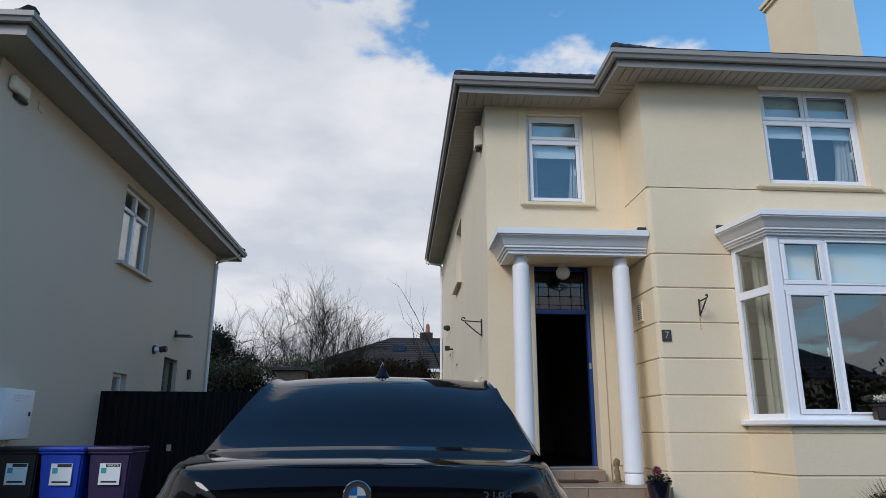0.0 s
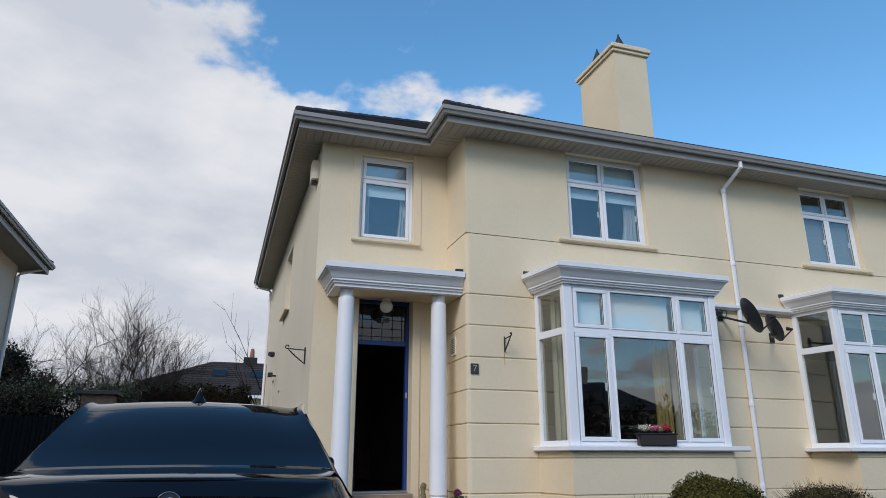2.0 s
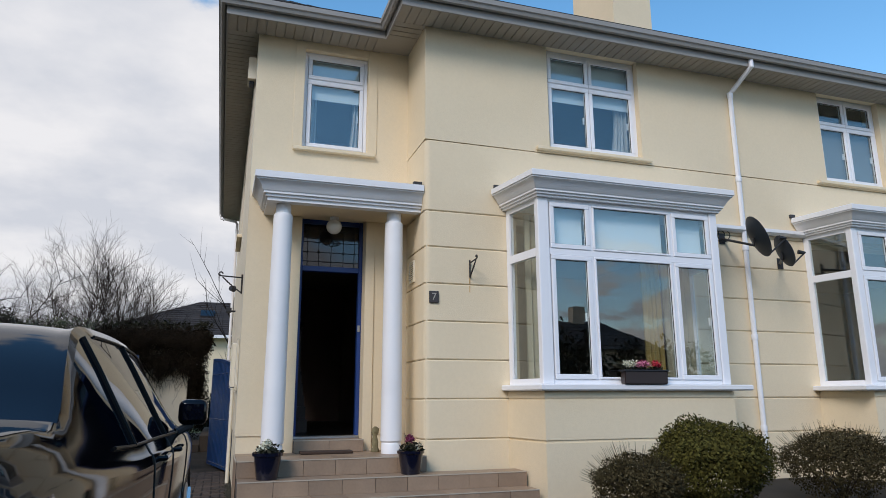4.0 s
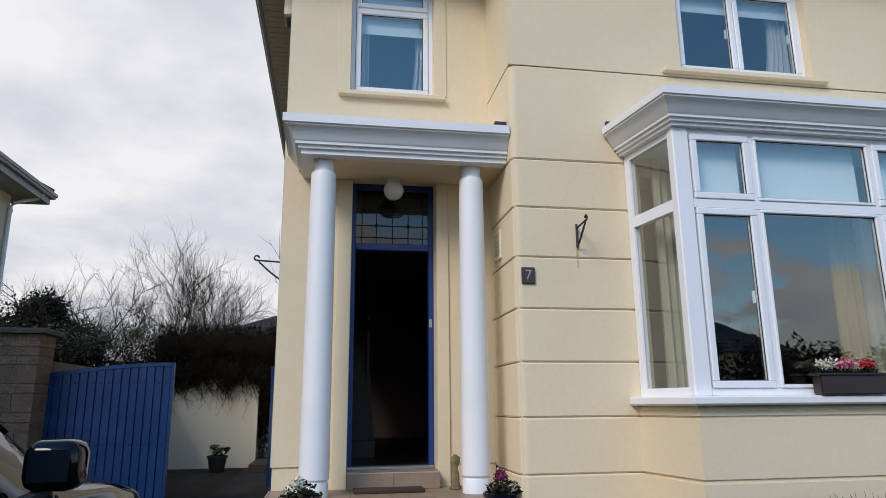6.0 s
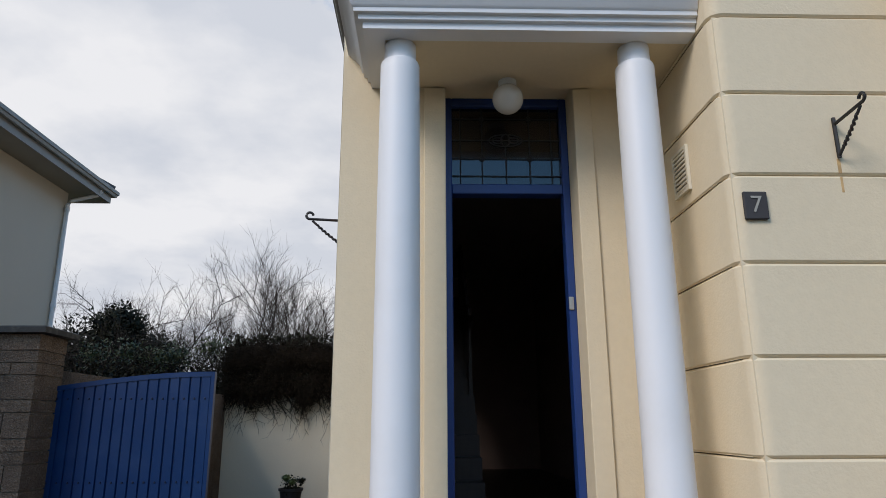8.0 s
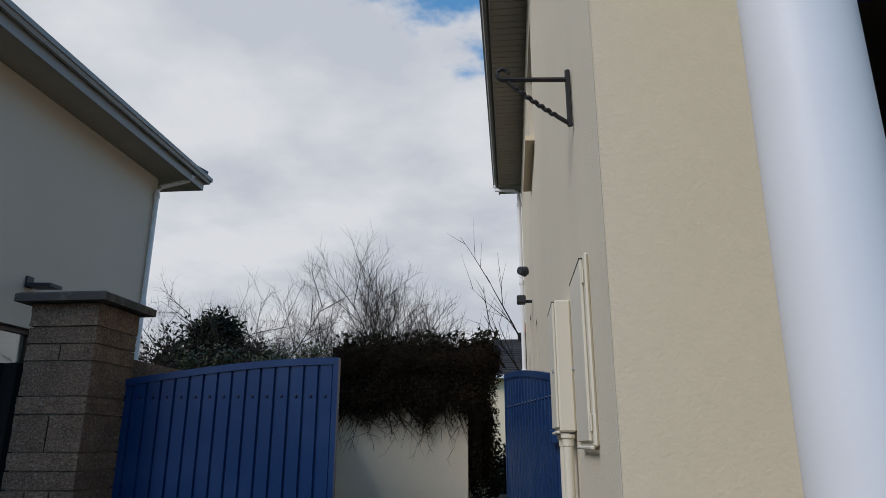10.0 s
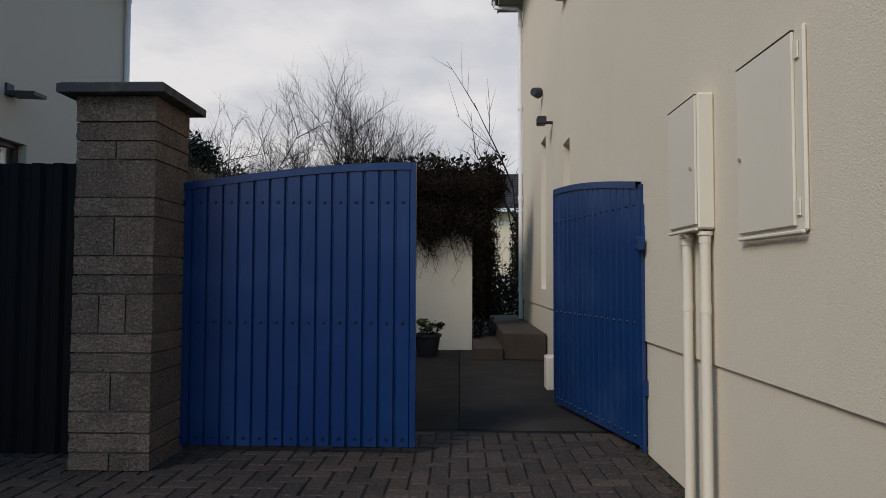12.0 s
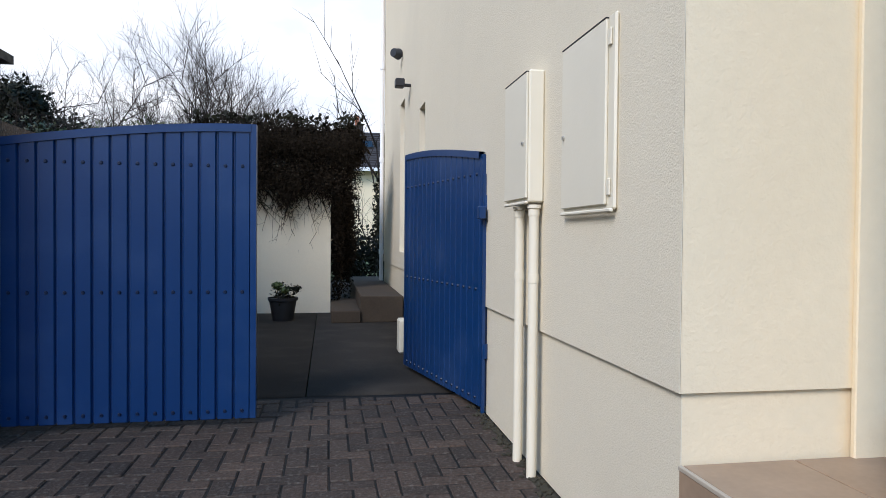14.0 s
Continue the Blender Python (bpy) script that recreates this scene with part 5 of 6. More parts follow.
part("body", tube(bmesh.new(), [(NX + 0.03, 15.1, 2.62), (NX + 0.12, 15.1, 2.62)], 0.05, 12), UPVC, spot)
part("shade", tube(bmesh.new(), [(NX + 0.121, 15.1, 2.62), (NX + 0.25, 15.1, 2.64)], 0.06, 12), BLACK_PLASTIC, spot)
small = thing("wall_socket", (NX + 0.03, 17.4, 2.3), "small dark outdoor socket on the neighbouring wall", "socket")
part("body", B(NX + 0.001, NX + 0.06, 17.35, 17.48, 2.2, 2.42, bevel=0.01), BLACK_PLASTIC, small)
cab = thing("meter_cabinet", (NX + 0.12, 10.6, 0), "white louvred meter cabinet on a cream post beside the wall", "meter box")
part("post", boxes((NX + 0.02, NX + 0.16, 9.95, 10.07, 0, 1.0), (NX + 0.02, NX + 0.10, 10.2, 10.28, 0, 1.0)), CREAM_PAINT, cab)
part("body", B(NX + 0.002, NX + 0.22, 9.92, 10.56, 1.0, 1.60, bevel=0.02, seg=2), WHITE_PAINT, cab)
for zz in (1.08, 1.46):
    for i in range(4):
        for j in range(3):
            part("louvre", B(NX + 0.218, NX + 0.228, 10.08 + 0.09 * i, 10.14 + 0.09 * i, zz + 0.03 * j, zz + 0.012 + 0.03 * j), WHITE_PAINT, cab)
part("lock", B(NX + 0.218, NX + 0.23, 10.46, 10.49, 1.28, 1.33), BLACK_PLASTIC, cab)


# ---- wheelie bins ----
def wheelie_bin(x, y, mat, label):
    ob = thing("wheelie_bin", (x, y, 0), label, "wheelie bin", "bins by the fence")
    bm = bmesh.new()
    lo = [(-0.20, -0.22), (0.20, -0.22), (0.20, 0.2), (-0.20, 0.2)]
    hi = [(-0.24, -0.27), (0.24, -0.27), (0.24, 0.25), (-0.24, 0.25)]
    vb = [bm.verts.new((x + a, y + b, 0.06)) for a, b in lo]
    vt = [bm.verts.new((x + a, y + b, 0.86)) for a, b in hi]
    bm.faces.new(vb[::-1])
    bm.faces.new(vt)
    for i in range(4):
        bm.faces.new((vb[i], vb[(i + 1) % 4], vt[(i + 1) % 4], vt[i]))
    bmesh.ops.bevel(bm, geom=[e for e in bm.edges], offset=0.02, segments=2, affect="EDGES")
    part("body", bm, mat, ob)
    part("rim", B(x - 0.26, x + 0.26, y - 0.29, y + 0.27, 0.845, 0.875, bevel=0.01), mat, ob)
    part("lid", B(x - 0.265, x + 0.265, y - 0.30, y + 0.28, 0.878, 0.925, bevel=0.018, seg=2), mat, ob)
    part("handle", tube(bmesh.new(), [(x - 0.2, y + 0.31, 0.88), (x + 0.2, y + 0.31, 0.88)], 0.015, 8), mat, ob)
    for sx in (-0.22, 0.22):
        part("wheel", tube(bmesh.new(), [(x + sx - 0.025, y + 0.2, 0.10), (x + sx + 0.025, y + 0.2, 0.10)], 0.10, 18), RUBBER, ob)
    stick = part("sticker", B(x - 0.10, x + 0.14, y - 0.272, y - 0.262, 0.50, 0.74), PLATE, ob, "white printed collection sticker")
    part("print", boxes((x - 0.03, x + 0.13, y - 0.274, y - 0.2722, 0.70, 0.735), (x - 0.07, x + 0.11, y - 0.274, y - 0.2722, 0.525, 0.545)), INK, stick)
    part("emblem", boxes((x - 0.08, x - 0.02, y - 0.274, y - 0.2722, 0.63, 0.69)), material("teal_print", (0.05, 0.32, 0.34), 0.5), stick)
    return ob


wheelie_bin(-3.68, 10.3, BIN_BROWN, "dark brown wheelie bin with a white sticker")
wheelie_bin(-3.15, 10.25, BIN_BLUE, "bright blue wheelie bin with a white sticker")
b3 = wheelie_bin(-2.62, 10.3, BIN_PURPLE, "dark purple waste wheelie bin with a white sticker")
text_mesh("lettering", "WASTE", 0.04, pose(-2.57, 10.3 - 0.2745, 0.717, 90), PLATE, b3, 0.0005)


# ---- parked saloon car ----
def spline(values, n):
    """Catmull-Rom through rows of numbers, n steps a span."""
    v = np.array(values, float)
    out = []
    for i in range(len(v) - 1):
        p0, p1, p2, p3 = v[max(i - 1, 0)], v[i], v[i + 1], v[min(i + 2, len(v) - 1)]
        for k in range(n):
            t = k / n
            out.append(0.5 * (2 * p1 + (p2 - p0) * t + (2 * p0 - 5 * p1 + 4 * p2 - p3) * t * t + (3 * p1 - p0 - 3 * p2 + p3) * t ** 3))
    out.append(v[-1])
    return np.array(out)


def saloon_car(at, heading, size):
    car = thing("car", at, "black four-door saloon car parked on the driveway", "car")
    L = car.location
    # y from the tail, underside, sill half width, belt half width, belt height, roof-rail half width, rail height, crown height
    stations = [(0.00, 0.32, 0.62, 0.635, 0.90, 0.565, 1.015, 1.035), (0.05, 0.29, 0.70, 0.69, 0.925, 0.605, 1.032, 1.052), (0.16, 0.27, 0.77, 0.745, 0.945, 0.645, 1.045, 1.066), (0.42, 0.25, 0.82, 0.79, 0.965, 0.68, 1.058, 1.080),
                (0.64, 0.23, 0.84, 0.815, 0.97, 0.70, 1.065, 1.088), (1.00, 0.22, 0.86, 0.845, 0.965, 0.635, 1.262, 1.302), (1.30, 0.21, 0.875, 0.87, 0.955, 0.59, 1.378, 1.420), (1.75, 0.20, 0.88, 0.895, 0.955, 0.595, 1.400, 1.442), (2.30, 0.20, 0.88, 0.90, 0.945, 0.60, 1.398, 1.440),
                (2.72, 0.20, 0.88, 0.90, 0.935, 0.61, 1.362, 1.408), (3.08, 0.21, 0.88, 0.90, 0.93, 0.645, 1.205, 1.248), (3.48, 0.22, 0.88, 0.898, 0.92, 0.68, 1.005, 1.035), (3.90, 0.24, 0.87, 0.89, 0.885, 0.65, 0.95, 0.985), (4.32, 0.27, 0.83, 0.845, 0.80, 0.58, 0.86, 0.89),
                (4.54, 0.30, 0.70, 0.715, 0.66, 0.46, 0.71, 0.735), (4.62, 0.38, 0.50, 0.53, 0.56, 0.36, 0.60, 0.61)]
    S = 4
    fine = spline(stations, S)
    rows = []
    for y, zb, ws, wb, zl, wr, zr, zc in fine:
        half = [(0, zb), (ws - 0.10, zb), (ws - 0.01, zb + 0.10), (ws + 0.012, 0.5 * (zb + zl) - 0.02), (wb + 0.004, zl - 0.13), (wb - 0.008, zl - 0.055), (wb - 0.045, zl), (wr + 0.012, zr - 0.012), (wr - 0.06, zr + 0.35 * (zc - zr)), (wr * 0.5, zr + 0.80 * (zc - zr)), (0, zc)]
        half = spline(half, 3)
        prof = [(x, z) for x, z in half] + [(-x, z) for x, z in half[::-1][1:]]
        rows.append([L + Vector((x * size, y * size, z * size)) for x, z in prof])
    n = len(rows[0])
    h = (n - 1) // 2                     # crown column; 3 columns a span of the half profile
    bmesh_sets = {}

    def sort(i, k):
        kk = k if k < h else n - 2 - k   # mirrored column
        span, y = kk // 3, fine[i][0]
        side = "r" if k < h else "l"
        if span == 6 and 0.95 <= y < 3.10:
            if 0.98 <= y < 1.28:
                return "quarter_" + side
            if 1.33 <= y < 2.05:
                return "rear_door_" + side
            if 2.15 <= y < 3.0:
                return "front_door_" + side
        if y < 0.34 and 10 <= kk <= 14:
            return "lamp_" + side
        if span >= 7 and (span > 7 or kk % 3 > 0):
            if 0.64 <= y < 1.32:
                return "rear_window"
            if 2.74 <= y < 3.45:
                return "windscreen"
        return "body"

    def tail_y(z):
        return -0.030 - 0.10 * max(0.0, z - 0.70) - 0.05 * max(0.0, min(1.0, (0.62 - z) * 5))

    for i in range(len(rows) - 1):
        for k in range(n - 1):
            bmesh_sets.setdefault(sort(i, k), []).append((i, k))
    for key, cells in bmesh_sets.items():
        bm, cache = bmesh.new(), {}

        def v(i, k):
            k = k % (n - 1) if k == n - 1 else k
            if (i, k) not in cache:
                cache[(i, k)] = bm.verts.new(rows[i][k])
            return cache[(i, k)]
        for i, k in cells:
            bm.faces.new((v(i, k), v(i, k + 1), v(i + 1, k + 1), v(i + 1, k)))
        if key == "body":
            # tail: rings that draw in, the upper part leaning back over the bumper
            ring, mid = [v(0, k) for k in range(n - 1)], Vector((0, 0, 0.66 * size))
            for f in (0.95, 0.86, 0.68, 0.45, 0.2):
                nxt = []
                for k in range(n - 1):
                    p = mid + (rows[0][k] - L - mid) * f
                    nxt.append(bm.verts.new(L + Vector((p.x, tail_y(p.z) * min(1, (1 - f) * 6), p.z))))
                for k in range(n - 1):
                    bm.faces.new((ring[k], ring[(k + 1) % (n - 1)], nxt[(k + 1) % (n - 1)], nxt[k]))
                ring = nxt
            bm.faces.new(ring)
            bm.faces.new([v(len(rows) - 1, k) for k in range(n - 1)][::-1])
        bmesh.ops.recalc_face_normals(bm, faces=bm.faces)
        if key == "body":
            body = part("body", bm, CAR_PAINT, car, "glossy black bodywork")
        else:
            c = sum((q.co for q in bm.verts), Vector()) / len(bm.verts) - L
            for f in bm.faces:
                if f.normal.dot(c - Vector((0, 2.2 * size, 0.6))) < 0:
                    f.normal_flip()
            if key.startswith("lamp"):
                part("tail_lamp", bm, TAIL_RED, car, "dark red tail lamp")
                continue
            nm = {"rear_window": "rear_window", "windscreen": "windscreen"}.get(key, "side_window")
            part(nm, bm, CAR_GLASS, car, "dark tinted glass")

    def at_y(y, half_index):
        """Point on the right skin at y, column in the fine half profile."""
        i = int(np.argmin(abs(fine[:, 0] - y)))
        return rows[i][half_index].copy()

    def strip(name, ys, col, r, mat, label="", both=True, push=0.004):
        for s in ((1, -1) if both else (1,)):
            pts = []
            for y in ys:
                p = at_y(y, col) - L
                pts.append(L + Vector(((p.x + push) * s, p.y, p.z + push * 0.5)))
            part(name, tube(bmesh.new(), pts, r, 6), mat, car, label)

    span = [fine[i][0] for i in range(len(fine)) if 0.98 <= fine[i][0] <= 3.1]
    strip("belt_trim", span, 18, 0.007, TRIM, "black window trim")
    strip("roof_trim", [f[0] for f in fine if 1.45 <= f[0] <= 3.2], 21, 0.006, TRIM)
    # glass pillars between the side windows
    for y in (1.31, 2.10):
        for s in (1, -1):
            i = int(np.argmin(abs(fine[:, 0] - y)))
            pts = [L + Vector((((rows[i][c] - L).x + 0.003) * s, (rows[i][c] - L).y, (rows[i][c] - L).z)) for c in (18, 19, 20, 21)]
            part("door_pillar", tube(bmesh.new(), pts, 0.012, 8), TRIM, car)
    # shut lines
    for y in (1.55, 2.12, 3.22):
        for s in (1, -1):
            i = int(np.argmin(abs(fine[:, 0] - y)))
            pts = [L + Vector((((rows[i][c] - L).x + 0.001) * s, (rows[i][c] - L).y, (rows[i][c] - L).z)) for c in range(6, 19)]
            part("shut_line", tube(bmesh.new(), pts, 0.0035, 5), INK, car)
    for y in (1.66, 2.28):
        for s in (1, -1):
            p = at_y(y, 15) - L
            c = L + Vector((p.x * s, p.y, p.z - 0.02))
            part("door_handle", tube(bmesh.new(), [c, c + Vector((0.03 * s, 0.02, 0)), c + Vector((0.03 * s, 0.19, 0.004)), c + Vector((0, 0.21, 0))], 0.013, 8), CAR_PAINT, car)
    for s in (1, -1):
        p = at_y(2.86, 18) - L
        base = L + Vector((p.x * s, p.y, p.z))
        bm = bmesh.new()
        box(bm, -0.085, 0.085, -0.06, 0.09, -0.078, 0.078, bevel=0.045, seg=4)
        bmesh.ops.transform(bm, matrix=Matrix.Translation(base + Vector((0.085 * s, 0.02, 0.115))), verts=bm.verts)
        m_ = part("wing_mirror", bm, CAR_PAINT, car, "black door mirror")
        part("mirror_arm", tube(bmesh.new(), [base, base + Vector((0.08 * s, 0.02, 0.04))], 0.025, 8), BLACK_PLASTIC, m_)
        part("mirror_glass", B(base.x + 0.09 * s - 0.06, base.x + 0.09 * s + 0.06, base.y - 0.044, base.y - 0.036, base.z + 0.07, base.z + 0.165), CAR_GLASS, m_)
    # wheels, each under a black ring standing in for the wheel well's shade
    for y in (0.84, 3.62):
        for s in (1, -1):
            x, c = 0.80 * size * s, L + Vector((0, y * size, 0.325 * size))
            wheel = part("wheel", tube(bmesh.new(), [c + Vector((x - 0.12 * s, 0, 0)), c + Vector((x + 0.075 * s, 0, 0)), c + Vector((x + 0.09 * s, 0, 0))], [0.318 * size, 0.318 * size, 0.29 * size], 28), RUBBER, car)
            part("rim", tube(bmesh.new(), [c + Vector((x + 0.0905 * s, 0, 0)), c + Vector((x + 0.097 * s, 0, 0))], [0.235 * size, 0.215 * size], 24), STEEL, wheel, "alloy wheel rim")
            for k in range(5):
                a = 2 * math.pi * k / 5
                part("spoke", tube(bmesh.new(), [c + Vector((x + 0.1 * s, 0, 0)), c + Vector((x + 0.1 * s, 0.2 * math.cos(a), 0.2 * math.sin(a)))], [0.03, 0.022], 6), CHROME, wheel)
            part("wheel_arch", tube(bmesh.new(), [c + Vector((x + 0.07 * s, 0.355 * size * math.cos(a), 0.355 * size * math.sin(a))) for a in np.linspace(-0.2, math.pi + 0.2, 25)], 0.028, 8), TRIM, car)
    # tail: lamps, badge, number plate, lettering, antenna
    for s in (1, -1):
        bm = bmesh.new()
        for z0, z1 in ((0.70, 0.755), (0.759, 0.81)):
            box(bm, min(0.50 * s, 0.62 * s), max(0.50 * s, 0.62 * s), tail_y(z1) - 0.012, 0.02, z0, z1, bevel=0.008)
        bmesh.ops.translate(bm, verts=bm.verts, vec=L)
        part("tail_lamp", bm, TAIL_RED, car, "dark red tail lamp")
    # boot lid seam and bumper crease
    part("boot_seam", tube(bmesh.new(), [L + Vector((x, tail_y(z) - 0.001, z)) for x, z in ((-0.54, 0.93), (-0.53, 0.72), (-0.46, 0.60), (0.46, 0.60), (0.53, 0.72), (0.54, 0.93))], 0.004, 5), INK, car)
    part("bumper_crease", tube(bmesh.new(), [L + Vector((x, tail_y(0.56) + 0.05 * x * x - 0.002, 0.57)) for x in np.linspace(-0.66, 0.66, 15).tolist()], 0.012, 6), CAR_PAINT, car)
    tail = L + Vector((0, tail_y(0.955) - 0.004, 0.955))
    ring = part("badge", tube(bmesh.new(), [tail + Vector((0, 0.02, 0)), tail + Vector((0, -0.008, 0))], 0.043, 28), INK, car, "round black-rimmed badge quartered in blue and white")
    part("badge_rim", tube(bmesh.new(), [tail + Vector((0.043 * math.cos(a), -0.008, 0.043 * math.sin(a))) for a in np.linspace(0, 2 * math.pi, 33)], 0.003, 6, cap=False), CHROME, ring)
    for q in range(4):
        bm = bmesh.new()
        vs = [bm.verts.new(tail + Vector((0, -0.0095, 0)))] + [bm.verts.new(tail + Vector((0.027 * math.cos(a), -0.0095, 0.027 * math.sin(a)))) for a in np.linspace(q * math.pi / 2, (q + 1) * math.pi / 2, 8)]
        f = bm.faces.new(vs)
        bmesh.ops.solidify(bm, geom=[f], thickness=0.001)
        part("badge_quarter", bm, PLATE if q % 2 == 0 else BADGE_BLUE, ring)
    text_mesh("model_lettering", "318d", 0.047, Matrix.Translation(L + Vector((0.45, tail_y(0.948) - 0.001, 0.948))) @ pose(0, 0, 0, 94, 0, 0), CHROME, car, 0.004)
    plate = part("number_plate", B(L.x - 0.26, L.x + 0.26, L.y - 0.06, L.y - 0.045, 0.66, 0.775, bevel=0.003), PLATE, car, "white rear number plate")
    text_mesh("county_lettering", "CILL CHAINNIGH", 0.022, Matrix.Translation(L + Vector((0, -0.0615, 0.76))) @ pose(0, 0, 0, 90), INK, plate, 0.0005)
    part("boot_lip", tube(bmesh.new(), [L + Vector((x, 0.01 + 0.12 * x * x, 1.037 - 0.075 * x * x)) for x in np.linspace(-0.58, 0.58, 21).tolist()], 0.011, 8), CAR_PAINT, car)
    fin = at_y(1.44, 30) if h >= 30 else at_y(1.44, h)
    bm = bmesh.new()
    secs = [(0.0, 0.05, 0.004), (0.015, 0.048, 0.035), (0.03, 0.034, 0.078), (0.045, 0.026, 0.088), (0.11, 0.034, 0.04), (0.18, 0.03, 0.0)]
    base_z = fin.z - 0.012
    grid = []
    for dy_, hw, hh in secs:
        grid.append([(fin.x - 0.045, fin.y - 0.05 + dy_, base_z), (fin.x - hw * 0.5, fin.y - 0.05 + dy_, base_z + hh * 0.6 + 0.004), (fin.x, fin.y - 0.05 + dy_, base_z + hh + 0.006), (fin.x + hw * 0.5, fin.y - 0.05 + dy_, base_z + hh * 0.6 + 0.004), (fin.x + 0.045, fin.y - 0.05 + dy_, base_z)])
    bm = grid_mesh(grid)
    bmesh.ops.recalc_face_normals(bm, faces=bm.faces)
    part("antenna_fin", bm, CAR_PAINT, car, "black shark-fin antenna")
    # dealer strip at the head of the rear glass: illegible, plain bars
    p = at_y(1.24, h)
    part("glass_sticker", boxes(*[(p.x - 0.17 + 0.0165 * k, p.x - 0.160 + 0.0165 * k, p.y - 0.012, p.y - 0.006, p.z + 0.004, p.z + 0.010) for k in range(21)]), NUMERAL, car, "pale lettering strip on the rear glass")
    # ink-black slab hung below the floor to darken the gap like shade
    part("shadow_pan", B(L.x - 0.7, L.x + 0.7, L.y + 0.4, L.y + 4.0, 0.16, 0.20), INK, car, "black underbody slab that serves as the shade below the car")
    car.rotation_euler = (0, 0, radians(heading))
    return car


saloon_car((0.65, 3.88, 0.0), -1.3, 1.0)


# ---- trees and shrubs ----
def grow(bm, start, direction, length, radius, level, rng, spread=0.55, lift=0.35, sides=5, twigs=3):
    """A bare limb with side limbs, each thinner than its parent."""
    n = 5 if level > 0 else 3
    pts, d = [Vector(start)], Vector(direction).normalized()
    for k in range(n):
        d = (d + Vector((rng.uniform(-1, 1), rng.uniform(-1, 1), rng.uniform(-0.5, 1) * lift)) * 0.05).normalized()
        pts.append(pts[-1] + d * (length / n))
    tube(bm, pts, [radius * (1 - 0.75 * k / n) for k in range(n + 1)], sides if level > 1 else 3, cap=False)
    if level == 0:
        return
    count = twigs + (1 if level > 1 else 0)
    for k in range(count):
        f = 0.20 + 0.8 * (k + rng.random()) / count
        i = min(int(f * n), n - 1)
        p = pts[i].lerp(pts[i + 1], f * n - i)
        a = rng.uniform(0, 2 * math.pi)
        side = d.cross(Vector((math.cos(a), math.sin(a), 0.3))).normalized()
        nd = (d * (1 - spread * 0.6) + side * spread + Vector((0, 0, lift * 0.6))).normalized()
        grow(bm, p, nd, length * rng.uniform(0.4, 0.68), radius * 0.52, level - 1, rng, spread, lift, sides, twigs)


def leaf_cloud(bm, centre, radii, count, size, rng, shell=0.55):
    """Loose small leaves filling an uneven blob."""
    c = Vector(centre)
    for _ in range(count):
        v = Vector((rng.gauss(0, 1), rng.gauss(0, 1), rng.gauss(0, 1))).normalized()
        w = 1 + 0.25 * noise.noise(v * 2.3 + c)
        r = (shell + (1 - shell) * rng.random()) * w
        p = c + Vector((v.x * radii[0], v.y * radii[1], v.z * radii[2])) * r
        a = Vector((rng.uniform(-1, 1), rng.uniform(-1, 1), rng.uniform(-1, 1))).normalized()
        b = a.cross(v + Vector((0.01, 0.02, 0.03))).normalized()
        s = size * rng.uniform(0.6, 1.3)
        bm.faces.new([bm.verts.new(q) for q in (p - a * s, p + b * s * 0.5, p + a * s, p - b * s * 0.5)])


def bare_tree(at, stems, height, seed, label, level=3, radius=0.09, twigs=3, spread=0.5):
    rng = random.Random(seed)
    ob = thing("tree", at, label, "tree")
    for dx, dy, h in stems:
        bm = bmesh.new()
        grow(bm, at, (dx, dy, 1), height * h, radius * h, level, rng, spread=spread, twigs=twigs)
        part("limb", bm, BARK, ob)
    return ob


bare_tree((-2.0, 29.0, 0), [(-0.42, 0.1, 0.86), (-0.20, -0.1, 1.02), (-0.10, 0.1, 0.86), (0.10, -0.05, 1.06), (0.30, 0.1, 0.92), (0.60, 0, 0.78)], 3.8, 5, "bare winter tree with several thin upright stems", level=4, radius=0.05, twigs=6, spread=0.55)
bare_tree((-4.4, 27.5, 0), [(-0.5, 0.2, 0.8), (-0.1, -0.2, 1.0), (0.4, 0.1, 0.9), (0.8, 0, 0.7)], 3.5, 11, "tangled bare winter tree", level=4, radius=0.05, twigs=6, spread=0.65)
bare_tree((-7.0, 26.5, 0), [(-0.4, 0.2, 0.9), (0.1, -0.2, 1.0), (0.5, 0.1, 0.9)], 3.3, 17, "tangled bare winter tree", level=4, radius=0.05, twigs=5, spread=0.65)
bare_tree((2.6, 31.0, 0), [(-0.35, 0.1, 0.9), (0.05, 0, 1.0), (0.3, 0, 0.9)], 2.3, 23, "slender bare tree behind the house", level=3, radius=0.035)
rng = random.Random(3)
ever = thing("evergreen_tree", (-5.2, 25.0, 0), "dark ivy-clad evergreen tree", "tree")
bm = bmesh.new()
grow(bm, (-5.2, 25.0, 0), (0, 0, 1), 2.6, 0.06, 3, rng)
part("trunk", bm, BARK, ever)
bm = bmesh.new()
for c, r in (((-5.6, 25, 2.4), (1.3, 0.9, 1.9)), ((-4.7, 25.2, 2.9), (0.9, 0.8, 0.9)), ((-6.6, 25.2, 2.9), (1.1, 0.9, 1.4)), ((-5.6, 25.0, 3.8), (0.8, 0.7, 0.7))):
    leaf_cloud(bm, c, r, 3800, 0.06, rng, 0.3)
    leaf_cloud(bm, c, [0.7 * q for q in r], 1300, 0.12, rng, 0.1)
part("crown", bm, LEAF, ever, smooth=False)
